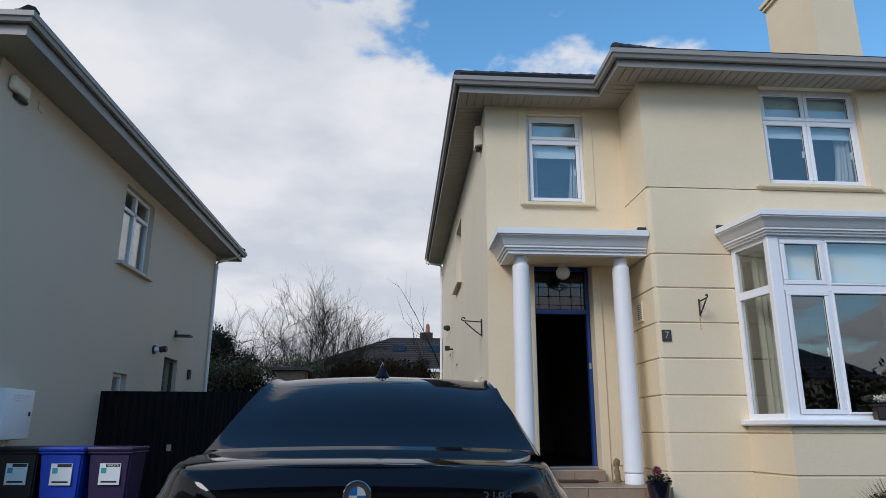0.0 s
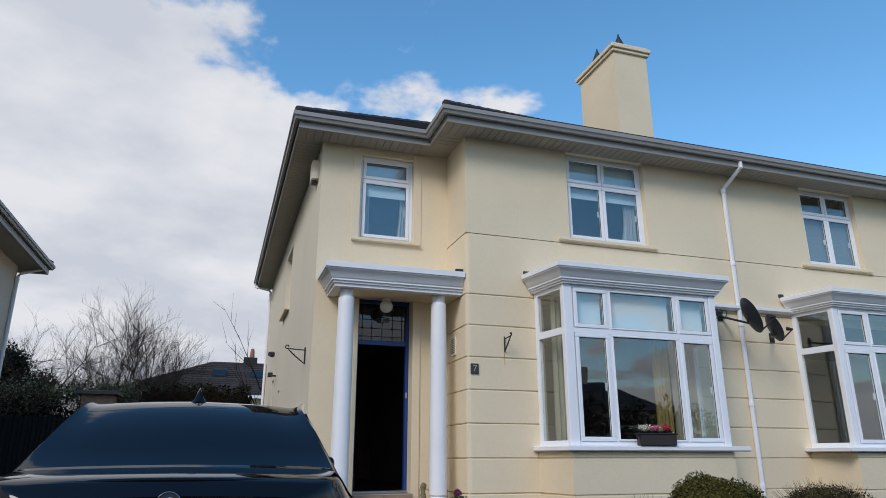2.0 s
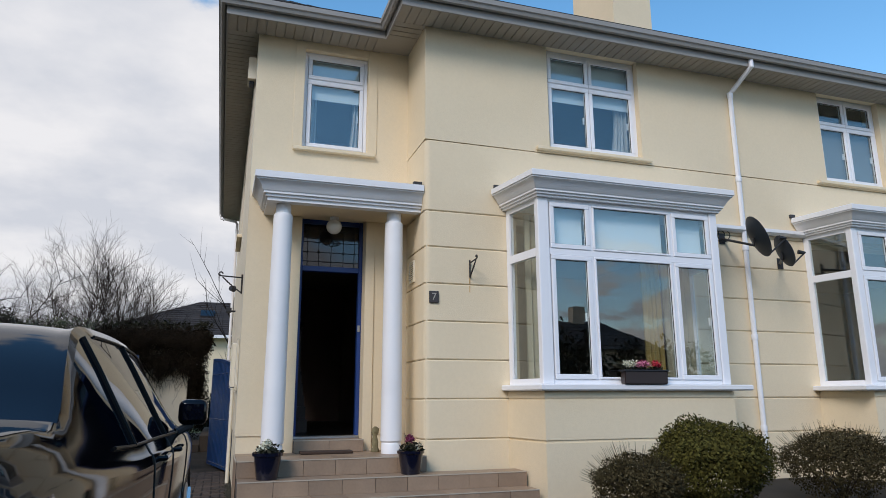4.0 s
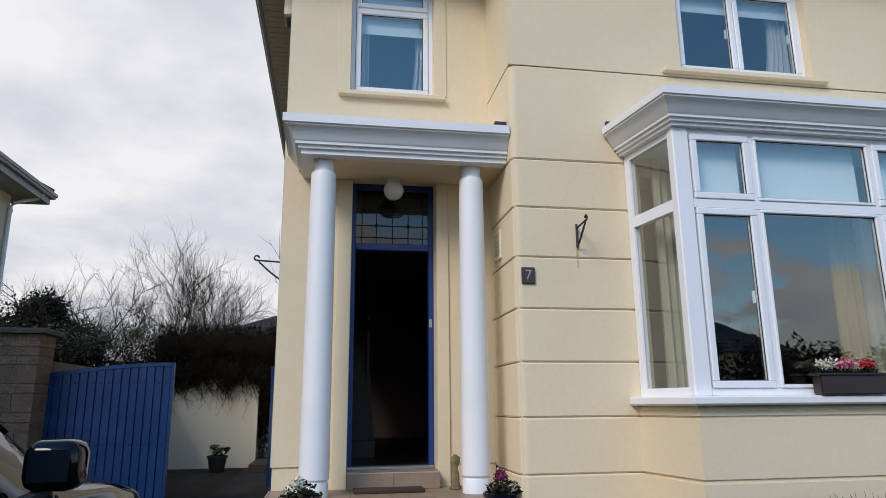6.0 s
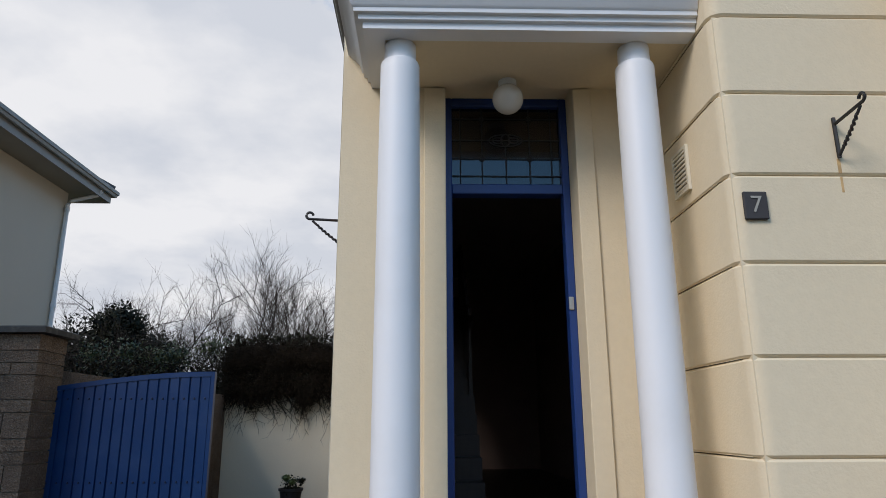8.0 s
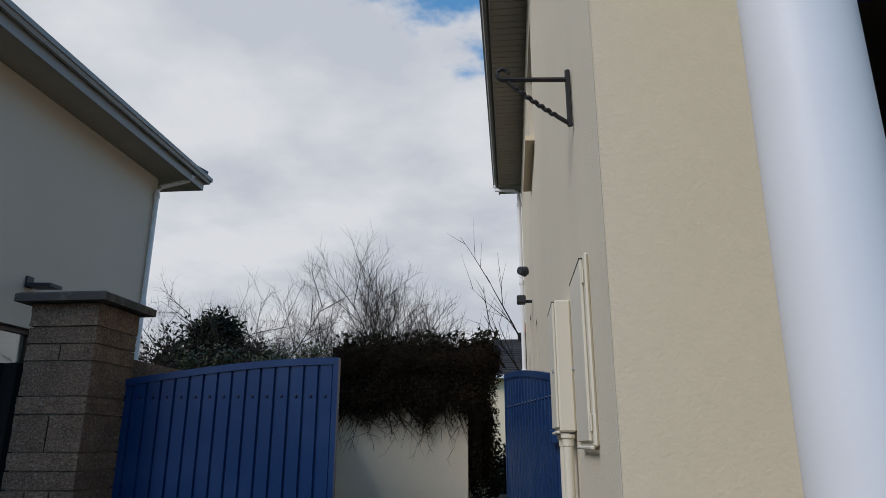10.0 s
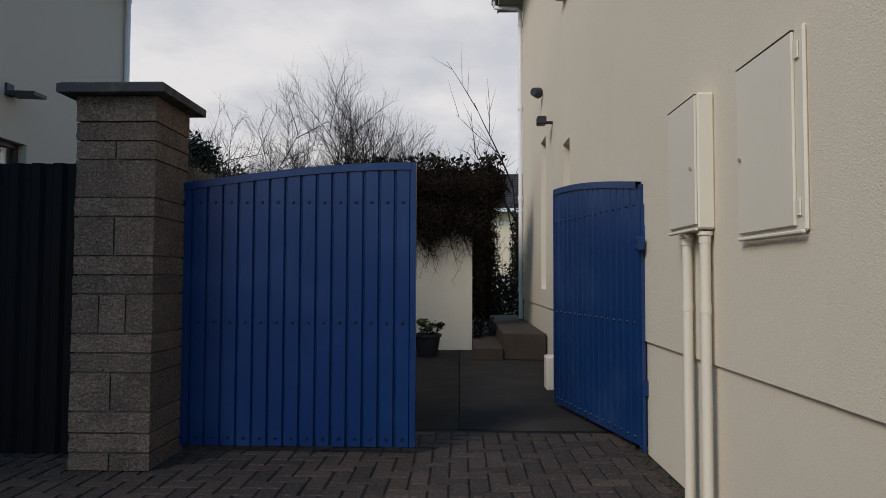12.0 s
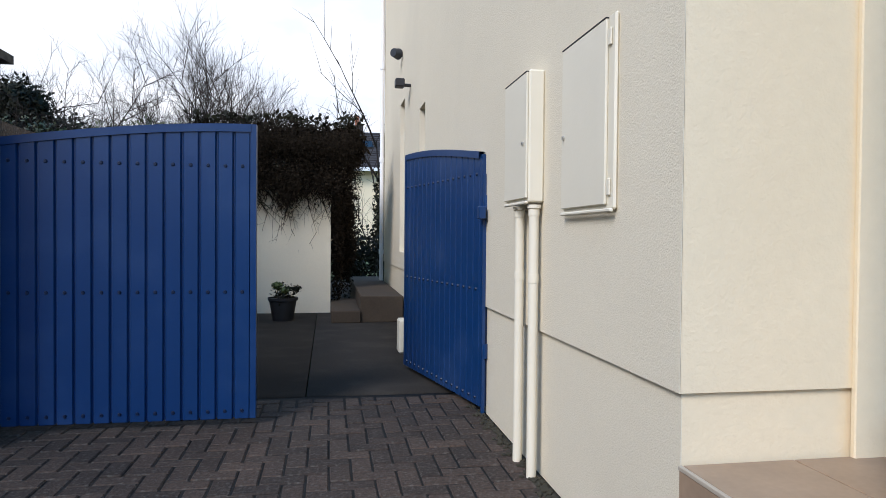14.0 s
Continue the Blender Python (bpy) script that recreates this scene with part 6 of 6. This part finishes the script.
# hedge over the boundary wall and behind the passage
hedge = tagged(new("hedge"), "dark overgrown hedge behind the boundary wall", "hedge", "", "stuff")
hedge.location = (-2.5, 22.5, 0)
bm = bmesh.new()
for k in range(14):
    leaf_cloud(bm, (-8.5 + 0.7 * k, 23.6 + rng.uniform(-0.3, 0.3), 1.5 + rng.uniform(-0.2, 0.25)), (0.75, 0.6, 1.55), 1700, 0.055, rng, 0.35)
    leaf_cloud(bm, (-8.5 + 0.7 * k, 23.7, 1.4), (0.6, 0.40, 1.25), 900, 0.12, rng, 0.1)
part("foliage", bm, LEAF, hedge, smooth=False)["kind"] = "stuff"
bm = bmesh.new()
for k in range(210):
    p = Vector((-8.3 + 8.2 * rng.random(), 23.6 + rng.uniform(-0.6, 0.6), rng.uniform(2.1, 2.75)))
    grow(bm, p, (rng.uniform(-1.1, 1.1), rng.uniform(-0.4, 0.4), 1), rng.uniform(0.5, 1.05), 0.010, 2, rng, 0.8, 0.15, 3, 4)
part("bare_twigs", bm, BARK, hedge, "tangle of bare twigs above the hedge", smooth=False)["kind"] = "stuff"
bm = bmesh.new()
for k in range(9):
    leaf_cloud(bm, (-4.9 + 0.62 * k, 22.6 + rng.uniform(-0.4, 0.4), 2.85 + rng.uniform(-0.2, 0.25)), (0.5, 0.5, 0.38), 420, 0.04, rng, 0.2)
part("light_foliage", bm, HEDGE_LEAF, hedge, "sparse green leaves on top", smooth=False)["kind"] = "stuff"
creeper = tagged(new("creeper"), "dark dry creeper hanging over the outbuilding wall", "climbing plant", "", "stuff")
creeper.location = (0.2, 18.8, 0)
bm = bmesh.new()
for k in range(16):
    x = -0.85 + 0.145 * k
    leaf_cloud(bm, (x, 18.85, 2.35 + rng.uniform(-0.1, 0.12)), (0.30, 0.33, 0.36), 3600, 0.016, rng, 0.1)
    leaf_cloud(bm, (x, 18.80, 1.98 + rng.uniform(-0.2, 0.16)), (rng.uniform(0.14, 0.26), 0.16, rng.uniform(0.30, 0.46)), 2300, 0.018, rng, 0.08)
for k in range(9):
    leaf_cloud(bm, (-0.75 + 0.26 * k, 18.98, 2.42), (0.28, 0.25, 0.26), 260, 0.11, rng, 0.1)
leaf_cloud(bm, (1.28, 19.3, 2.3), (0.30, 0.5, 0.42), 3400, 0.024, rng, 0.1)
leaf_cloud(bm, (1.30, 19.6, 1.3), (0.22, 0.4, 1.1), 7000, 0.026, rng, 0.2)
leaf_cloud(bm, (1.16, 19.15, 1.2), (0.14, 0.22, 1.2), 6000, 0.024, rng, 0.1)
part("foliage", bm, IVY_DRY, creeper, smooth=False)["kind"] = "stuff"
bm = bmesh.new()
for k in range(130):
    p = Vector((rng.uniform(-0.85, 1.05), 18.82, rng.uniform(1.65, 2.2)))
    grow(bm, p, (rng.uniform(-1.2, 1.2), rng.uniform(-0.15, 0.02), -1), rng.uniform(0.25, 0.6), 0.008, 2, rng, 0.8, -0.1, 3, 2)
part("hanging_stems", bm, IVY_DRY, creeper, smooth=False)["kind"] = "stuff"
bm = bmesh.new()
for k in range(70):
    p = Vector((rng.uniform(-0.85, 1.5), 19.0 + rng.uniform(-0.2, 0.5), 2.5))
    grow(bm, p, (rng.uniform(-0.5, 0.5), 0, 1), rng.uniform(0.2, 0.5), 0.006, 1, rng, 0.6, 0.3, 3, 3)
    leaf_cloud(bm, p + Vector((0, 0, 0.28)), (0.16, 0.16, 0.14), 9, 0.045, rng, 0.2)
part("top_shoots", bm, LEAF, creeper, smooth=False)["kind"] = "stuff"
tall = thing("ivy_tree", (2.35, 24.5, 0), "ivy-covered trunk and shrubs at the end of the passage", "tree")
bm = bmesh.new()
grow(bm, (2.3, 25.0, 0), (0, 0, 1), 3.4, 0.05, 3, rng)
part("trunk", bm, BARK, tall)
bm = bmesh.new()
leaf_cloud(bm, (2.3, 25, 1.4), (0.25, 0.25, 1.6), 1500, 0.06, rng, 0.4)
leaf_cloud(bm, (1.7, 24.2, 0.6), (0.7, 0.6, 0.75), 1800, 0.06, rng, 0.4)
leaf_cloud(bm, (1.5, 22.8, 0.45), (0.35, 0.4, 0.35), 500, 0.05, rng, 0.4)
part("ivy", bm, LEAF, tall, smooth=False)


def shrub(at, r, count, size, mat, label, seed, lumps=9, stems=False):
    rg = random.Random(seed)
    ob = thing("shrub", at, label, "shrub")
    a = Vector(at)
    bm = bmesh.new()
    for k in range(7):
        t = 2 * math.pi * k / 7
        grow(bm, a, (0.6 * math.cos(t), 0.6 * math.sin(t), 1), r[2] * 1.4, 0.012, 1, rg, sides=4)
    part("branches", bm, BARK, ob)
    bm = bmesh.new()
    leaf_cloud(bm, a + Vector((0, 0, r[2])), [0.86 * q for q in r], count, size, rg, 0.82)
    for k in range(lumps):
        v = Vector((rg.gauss(0, 1), rg.gauss(0, 1), abs(rg.gauss(0, 0.8)))).normalized()
        leaf_cloud(bm, a + Vector((v.x * r[0] * 0.62, v.y * r[1] * 0.62, r[2] + v.z * r[2] * 0.62)), [0.42 * q for q in r], count // (lumps + 2), size, rg, 0.6)
    if stems:
        for k in range(260):
            v = Vector((rg.gauss(0, 1), rg.gauss(0, 1), abs(rg.gauss(0, 1)))).normalized()
            p = a + Vector((v.x * r[0], v.y * r[1], r[2] + v.z * r[2])) * 1.0
            tube(bm, [p - v * 0.12, p + v * 0.03 + Vector((0, 0, rg.uniform(0.01, 0.06)))], [0.0022, 0.001], 3, cap=False)
    part("foliage", bm, mat, ob, smooth=False)
    return ob


shrub((6.44, 8.0, 0.0), (0.68, 0.62, 0.48), 15000, 0.018, BOXLEAF, "rounded clipped olive-green box shrub", 1)
shrub((8.32, 8.2, 0.0), (0.78, 0.6, 0.40), 9000, 0.016, HEATHER, "brownish twiggy rounded shrub", 2, stems=True)
shrub((5.46, 7.8, 0.0), (0.48, 0.46, 0.33), 7500, 0.015, HEATHER, "low grey-green twiggy shrub", 3, stems=True)
shrub((10.4, 8.3, 0.0), (0.6, 0.5, 0.34), 4500, 0.018, HEATHER, "brownish twiggy rounded shrub", 4, stems=True)


# ---- pots and planters ----
def flower_pot(at, r, h, mat, petals, label, seed, leaf_mat=LEAF, rise=0.08):
    rg = random.Random(seed)
    ob = thing("flower_pot", at, label, "flower pot")
    x, y, z = at
    part("pot", lathe(bmesh.new(), x, y, [(r * 0.68, z), (r * 0.70, z + 0.01), (r * 0.92, z + h * 0.86), (r * 1.02, z + h * 0.88), (r * 1.03, z + h), (r * 0.93, z + h), (r * 0.92, z + h - 0.03)], 28), mat, ob)
    part("soil", lathe(bmesh.new(), x, y, [(r * 0.9, z + h - 0.05), (r * 0.9, z + h - 0.022)], 20), SOIL, ob)
    bm = bmesh.new()
    leaf_cloud(bm, (x, y, z + h + 0.02), (r * 0.98, r * 0.98, rise), 190, 0.028, rg, 0.3)
    part("leaves", bm, leaf_mat, ob, smooth=False)
    for m_, cx, cz, k in petals:
        bm = bmesh.new()
        leaf_cloud(bm, (x + cx * r, y - 0.3 * r, z + h + cz), (r * 0.38, r * 0.4, 0.05), k, 0.022, rg, 0.3)
        part("flowers", bm, m_, ob, smooth=False)
    return ob


ZS = 0.30
flower_pot((2.32, 9.73, ZS), 0.155, 0.27, POT_BLUE, [(WHITE_PETAL, -0.1, 0.09, 80), (WHITE_PETAL, -0.45, 0.05, 35)], "navy glazed pot with white flowers on the step", 1)
flower_pot((3.865, 9.73, ZS), 0.15, 0.25, POT_BLUE, [(PURPLE_PETAL, -0.15, 0.13, 150), (WHITE_PETAL, 0.5, 0.04, 30)], "navy glazed pot with burgundy flowers on the step", 2)
flower_pot((0.46, 18.1, 0.0), 0.19, 0.30, BLACK_PLASTIC, [(LAUREL, -0.4, 0.16, 260), (LAUREL, 0.1, 0.10, 160), (LEAF, 0.9, 0.12, 160)], "black pot with yellow-green shrub by the outbuilding", 3, LEAF, 0.2)
planter = thing("window_box", (6.57, BAY_Y - 0.06, 1.267), "dark brown trough with pink, red and white flowers on the sill", "planter")
bm = prism(bmesh.new(), [(6.275, BAY_Y - 0.11), (6.865, BAY_Y - 0.11), (6.845, BAY_Y + 0.015), (6.295, BAY_Y + 0.015)], 1.267, 1.43)
bmesh.ops.bevel(bm, geom=list(bm.edges), offset=0.01, segments=2, affect="EDGES")
part("trough", bm, material("dark_brown_plastic", (0.035, 0.022, 0.018), 0.45, vary=0.05), planter)
part("rim", B(6.26, 6.88, BAY_Y - 0.122, BAY_Y + 0.018, 1.415, 1.435, bevel=0.006), BLACK_PLASTIC, planter)
rg = random.Random(8)
for m_, x, k in ((WHITE_PETAL, 6.36, 150), (WHITE_PETAL, 6.44, 60), (PINK_PETAL, 6.54, 130), (PINK_PETAL, 6.62, 50), (RED_PETAL, 6.75, 150)):
    bm = bmesh.new()
    leaf_cloud(bm, (x, BAY_Y - 0.05, 1.505), (0.075, 0.05, 0.05), k, 0.018, rg, 0.2)
    part("flowers", bm, m_, planter, smooth=False)
bm = bmesh.new()
for k in range(8):
    leaf_cloud(bm, (6.31 + 0.07 * k, BAY_Y - 0.05, 1.445), (0.05, 0.05, 0.03), 40, 0.022, rg, 0.2)
part("leaves", bm, LEAF, planter, smooth=False)

# stone ornament by the door: one plain weathered shape
orn = lathe(bmesh.new(), 3.655, 10.62, [(0.05, 0.475), (0.055, 0.485), (0.032, 0.53), (0.042, 0.60), (0.03, 0.66), (0.05, 0.70), (0.04, 0.75), (0.012, 0.775)], 16)
for v in orn.verts:
    v.co += Vector((noise.noise(v.co * 14), noise.noise(v.co * 14 + Vector((5, 0, 0))), 0)) * 0.03
tagged(part("garden_ornament", orn, STONE_ORNAMENT, None), "small mossy stone garden ornament beside the door", "ornament")
mat_ob = tagged(part("door_mat", B(2.74, 3.36, 10.46, 10.66, 0.475, 0.508, bevel=0.012, seg=2), MAT_BROWN, None), "worn brown coir door mat on the tiled landing", "door mat")

# ---- far houses ----
far = thing("far_house", (4, 47, 0), "distant house with a dark brown tiled roof and skylights", "house")
part("wall", B(-5.2, 14, 45.6, 54, 0, 4.9), RENDER, far)
bm = bmesh.new()
roof_face(bm, (-6.0, 45, 4.75), (14.5, 45, 4.75), (14.5, 50, 7.4), (0.2, 50, 7.4), 16)
roof_face(bm, (-6.0, 55, 4.75), (-6.0, 45, 4.75), (0.2, 50, 7.4), (0.2, 50.01, 7.4), 16)
bmesh.ops.recalc_face_normals(bm, faces=bm.faces)
part("roof", bm, BROWN_TILE, far, smooth=False)
part("fascia", B(-6.0, 14.5, 44.95, 45.05, 4.6, 4.78), WHITE_PAINT, far)
fch = part("chimney", B(2.2, 3.1, 49.6, 50.4, 7.2, 7.75), BROWN_TILE, far)
part("chimney_pot", lathe(bmesh.new(), 2.75, 50, [(0.16, 7.75), (0.14, 8.2), (0.10, 8.4)], 10), material("terracotta", (0.30, 0.12, 0.07), 0.9, vary=0.1), fch)
for x in (0.7, 3.1, 5.6):
    sk = part("skylight", prism(bmesh.new(), [(x - 0.42, 47.5), (x + 0.42, 47.5), (x + 0.42, 48.35), (x - 0.42, 48.35)], 0.0, 0.08), CAR_GLASS, far)
    for v in sk.data.vertices:
        v.co.z += 6.13 + 0.53 * (v.co.y + far.location.y - 47.5)
# houses across the road, which show in the windows
for x, w in ((-24, 12), (-7, 11), (9, 13), (28, 12)):
    ob = thing("opposite_house", (x, -30, 0), "plain rendered house across the road", "house", "houses across the road")
    part("wall", B(x - w / 2, x + w / 2, -36, -28, 0, 4.6), GREY_RENDER, ob)
    bm = bmesh.new()
    for a, b, c, d in (((x + w / 2 + .4, -27.5, 4.5), (x - w / 2 - .4, -27.5, 4.5), (x - w / 4, -32, 7), (x + w / 4, -32, 7)), ((x - w / 2 - .4, -27.5, 4.5), (x - w / 2 - .4, -36.5, 4.5), (x - w / 4, -32, 7), (x - w / 4, -31.99, 7)),
                       ((x + w / 2 + .4, -36.5, 4.5), (x + w / 2 + .4, -27.5, 4.5), (x + w / 4, -31.99, 7), (x + w / 4, -32, 7)), ((x - w / 2 - .4, -36.5, 4.5), (x + w / 2 + .4, -36.5, 4.5), (x + w / 4, -32, 7), (x - w / 4, -32, 7))):
        roof_face(bm, a, b, c, d, 8)
    bmesh.ops.recalc_face_normals(bm, faces=bm.faces)
    part("roof", bm, SLATE, ob, smooth=False)
    part("chimney", B(x + 0.5, x + 1.5, -32.4, -31.6, 6.6, 8.2), GREY_RENDER, ob)
rg = random.Random(21)
row = tagged(new("far_hedge"), "dark evergreen hedge and trees across the road", "hedge", "", "stuff")
row.location = (0, -19, 0)
bm = bmesh.new()
for k in range(26):
    leaf_cloud(bm, (-32 + 2.6 * k, -19 + rg.uniform(-1, 1), 1.8), (1.8, 1.0, rg.uniform(2.6, 4.0)), 1300, 0.2, rg, 0.5)
part("foliage", bm, LEAF, row, smooth=False)["kind"] = "stuff"


# ---- tiles of the steps ----
def shared_mesh(name, bm, mat):
    me = bpy.data.meshes.new(name)
    bm.to_mesh(me)
    bm.free()
    me.materials.append(mat)
    return me


steps = thing("entrance_steps", (3.5, 9.9, 0), "tan stone-tiled entrance steps with pale nosings", "steps")


def tile_row(x0, x1, n, y0, y1, z0, z1, vertical):
    """Tiles side by side along x on a tread (vertical False) or a riser."""
    w = (x1 - x0) / n
    if vertical:
        me = shared_mesh("tile", box(bmesh.new(), 0.002, w - 0.002, -0.010, 0, 0.002, z1 - z0 - 0.002, bevel=0.0015), TILE)
    else:
        me = shared_mesh("tile", box(bmesh.new(), 0.002, w - 0.002, 0.002, y1 - y0 - 0.002, -0.011, 0, bevel=0.0015), TILE)
    for k in range(n):
        ob = new("tile", me)
        ob.parent = steps
        ob.location = Vector((x0 + k * w, y0, z0 if vertical else z1)) - steps.location


F0, F1, F2 = YP - 0.11, YP - 0.43, YP - 0.75
tile_row(X0 + 0.01, XP - 0.005, 6, F0 + 0.33, F0 + 0.66, 0, 0.474, False)
tile_row(X0 + 0.01, XP - 0.005, 6, F0 + 0.66, F0 + 0.99, 0, 0.474, False)
tile_row(X0 + 0.01, XP - 0.005, 6, F0, F0 + 0.33, 0, 0.474, False)
tile_row(X0 + 0.01, XP - 0.005, 6, F0, F0, 0.30, 0.463, True)
tile_row(X0 + 0.02, 5.19, 9, F1, F0, 0, 0.30, False)
tile_row(X0 + 0.02, 5.19, 9, F1, F1, 0.14, 0.289, True)
tile_row(X0 + 0.05, 5.19, 9, F2, F1, 0, 0.142, False)
tile_row(X0 + 0.05, 5.19, 9, F2, F2, 0.0, 0.131, True)
tile_row(DOOR[0], DOOR[1], 2, YD - 0.13, YD - 0.13, 0.475, 0.612, True)
tile_row(DOOR[0], DOOR[1], 2, YD - 0.13, YD + 0.15, 0, 0.621, False)
part("nosing", boxes((X0 - 0.005, X0 + 0.008, F0, YD - 0.002, 0.4625, 0.4755), (X0 + 0.01, XP - 0.005, F0 - 0.014, F0 - 0.002, 0.463, 0.4755), (X0 + 0.02, 5.19, F1 - 0.014, F1 - 0.002, 0.289, 0.3015), (X0 + 0.05, 5.19, F2 - 0.014, F2 - 0.002, 0.131, 0.1435),
                     (DOOR[0], DOOR[1], YD - 0.144, YD - 0.132, 0.61, 0.6225), bevel=0.002), NOSING, steps, "pale metal nosing strip")
# left flank of the steps
me = shared_mesh("tile", box(bmesh.new(), -0.010, 0, 0.002, 0.325, 0.002, 0.461, bevel=0.0015), TILE)
for k in range(3):
    ob = new("tile", me)
    ob.parent = steps
    ob.location = Vector((X0 + 0.008, F0 + 0.33 * k, 0.0)) - steps.location

# ---- dirt and moss crumbs along the foot of the side wall ----
crumbs = tagged(new("dirt_crumbs"), "dark soil and moss crumbs along the foot of the side wall", "dirt", "", "stuff")
crumbs.location = (1.97, 11.5, 0)
bm, rg = bmesh.new(), random.Random(31)
for k in range(520):
    y = rg.uniform(9.4, 13.6) if k % 3 else rg.uniform(11.0, 13.2)
    r = rg.uniform(0.004, 0.013)
    m = Matrix.Translation((2.0 - abs(rg.gauss(0, 0.030)), y, r * 0.3)) @ Matrix.Rotation(rg.uniform(0, 6), 4, "Z") @ Matrix.Diagonal((r * 1.4, r, r * 0.8, 1))
    bmesh.ops.create_icosphere(bm, subdivisions=1, radius=1.0, matrix=m)
part("crumb_heap", bm, MOSS, crumbs)["kind"] = "stuff"

# ---- block paving in a right-angle herringbone ----
drive = thing("block_paving", (0.3, 8, 0), "weathered brown concrete block paving with dark sandy joints", "paving", "", "structure")
U = 0.104
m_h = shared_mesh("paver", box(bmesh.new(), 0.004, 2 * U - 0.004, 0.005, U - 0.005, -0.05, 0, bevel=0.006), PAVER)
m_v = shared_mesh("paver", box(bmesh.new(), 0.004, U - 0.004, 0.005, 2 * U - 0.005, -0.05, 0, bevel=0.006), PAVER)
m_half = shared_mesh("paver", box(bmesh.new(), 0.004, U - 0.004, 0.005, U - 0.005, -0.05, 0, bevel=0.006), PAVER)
count = 0
verts, faces = [], []
rg = random.Random(4)
gx0, gx1, gy0, gy1 = -4.05, 2.0, 2.0, 13.83
for j in range(int((gy1 - gy0) / U)):
    for i in range(int((gx1 - gx0) / U)):
        r = (i - j) % 4
        x, y = gx0 + i * U, gy0 + j * U
        z = rg.uniform(-0.004, 0.002)
        if r == 0:
            w, d, me = 2 * U, U, m_h
        elif r == 3:
            w, d, me = U, 2 * U, m_v
        else:
            continue
        # cut pieces along the wall and the far edge
        if x + w > X0 - 0.015 or y + d > gy1:
            w, d, me = U, U, m_half
        if x + w > X0 - 0.005 or y + d > gy1 + 0.01:
            continue
        if y > 11.6 and -0.85 < x < 1.95 and y < 13.5 and count < 300:
            ob = new("paver", me)
            ob.parent = drive
            ob.location = Vector((x, y, z)) - drive.location
            ob.rotation_euler = (rg.uniform(-0.01, 0.01), rg.uniform(-0.01, 0.01), rg.uniform(-0.008, 0.008))
            count += 1
        else:
            b = len(verts)
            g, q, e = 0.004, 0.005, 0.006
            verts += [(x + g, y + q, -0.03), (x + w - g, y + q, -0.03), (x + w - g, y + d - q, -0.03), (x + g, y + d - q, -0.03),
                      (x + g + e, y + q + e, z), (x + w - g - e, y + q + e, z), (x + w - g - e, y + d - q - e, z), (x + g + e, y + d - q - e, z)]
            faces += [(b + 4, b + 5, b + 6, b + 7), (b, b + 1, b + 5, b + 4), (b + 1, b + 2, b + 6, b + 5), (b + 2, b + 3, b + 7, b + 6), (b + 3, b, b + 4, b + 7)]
me = bpy.data.meshes.new("pavers")
me.from_pydata([Vector(v) - drive.location for v in verts], [], faces)
me.materials.append(PAVER)
ob = new("pavers", me)
ob.parent = drive
ob["kind"] = "stuff"
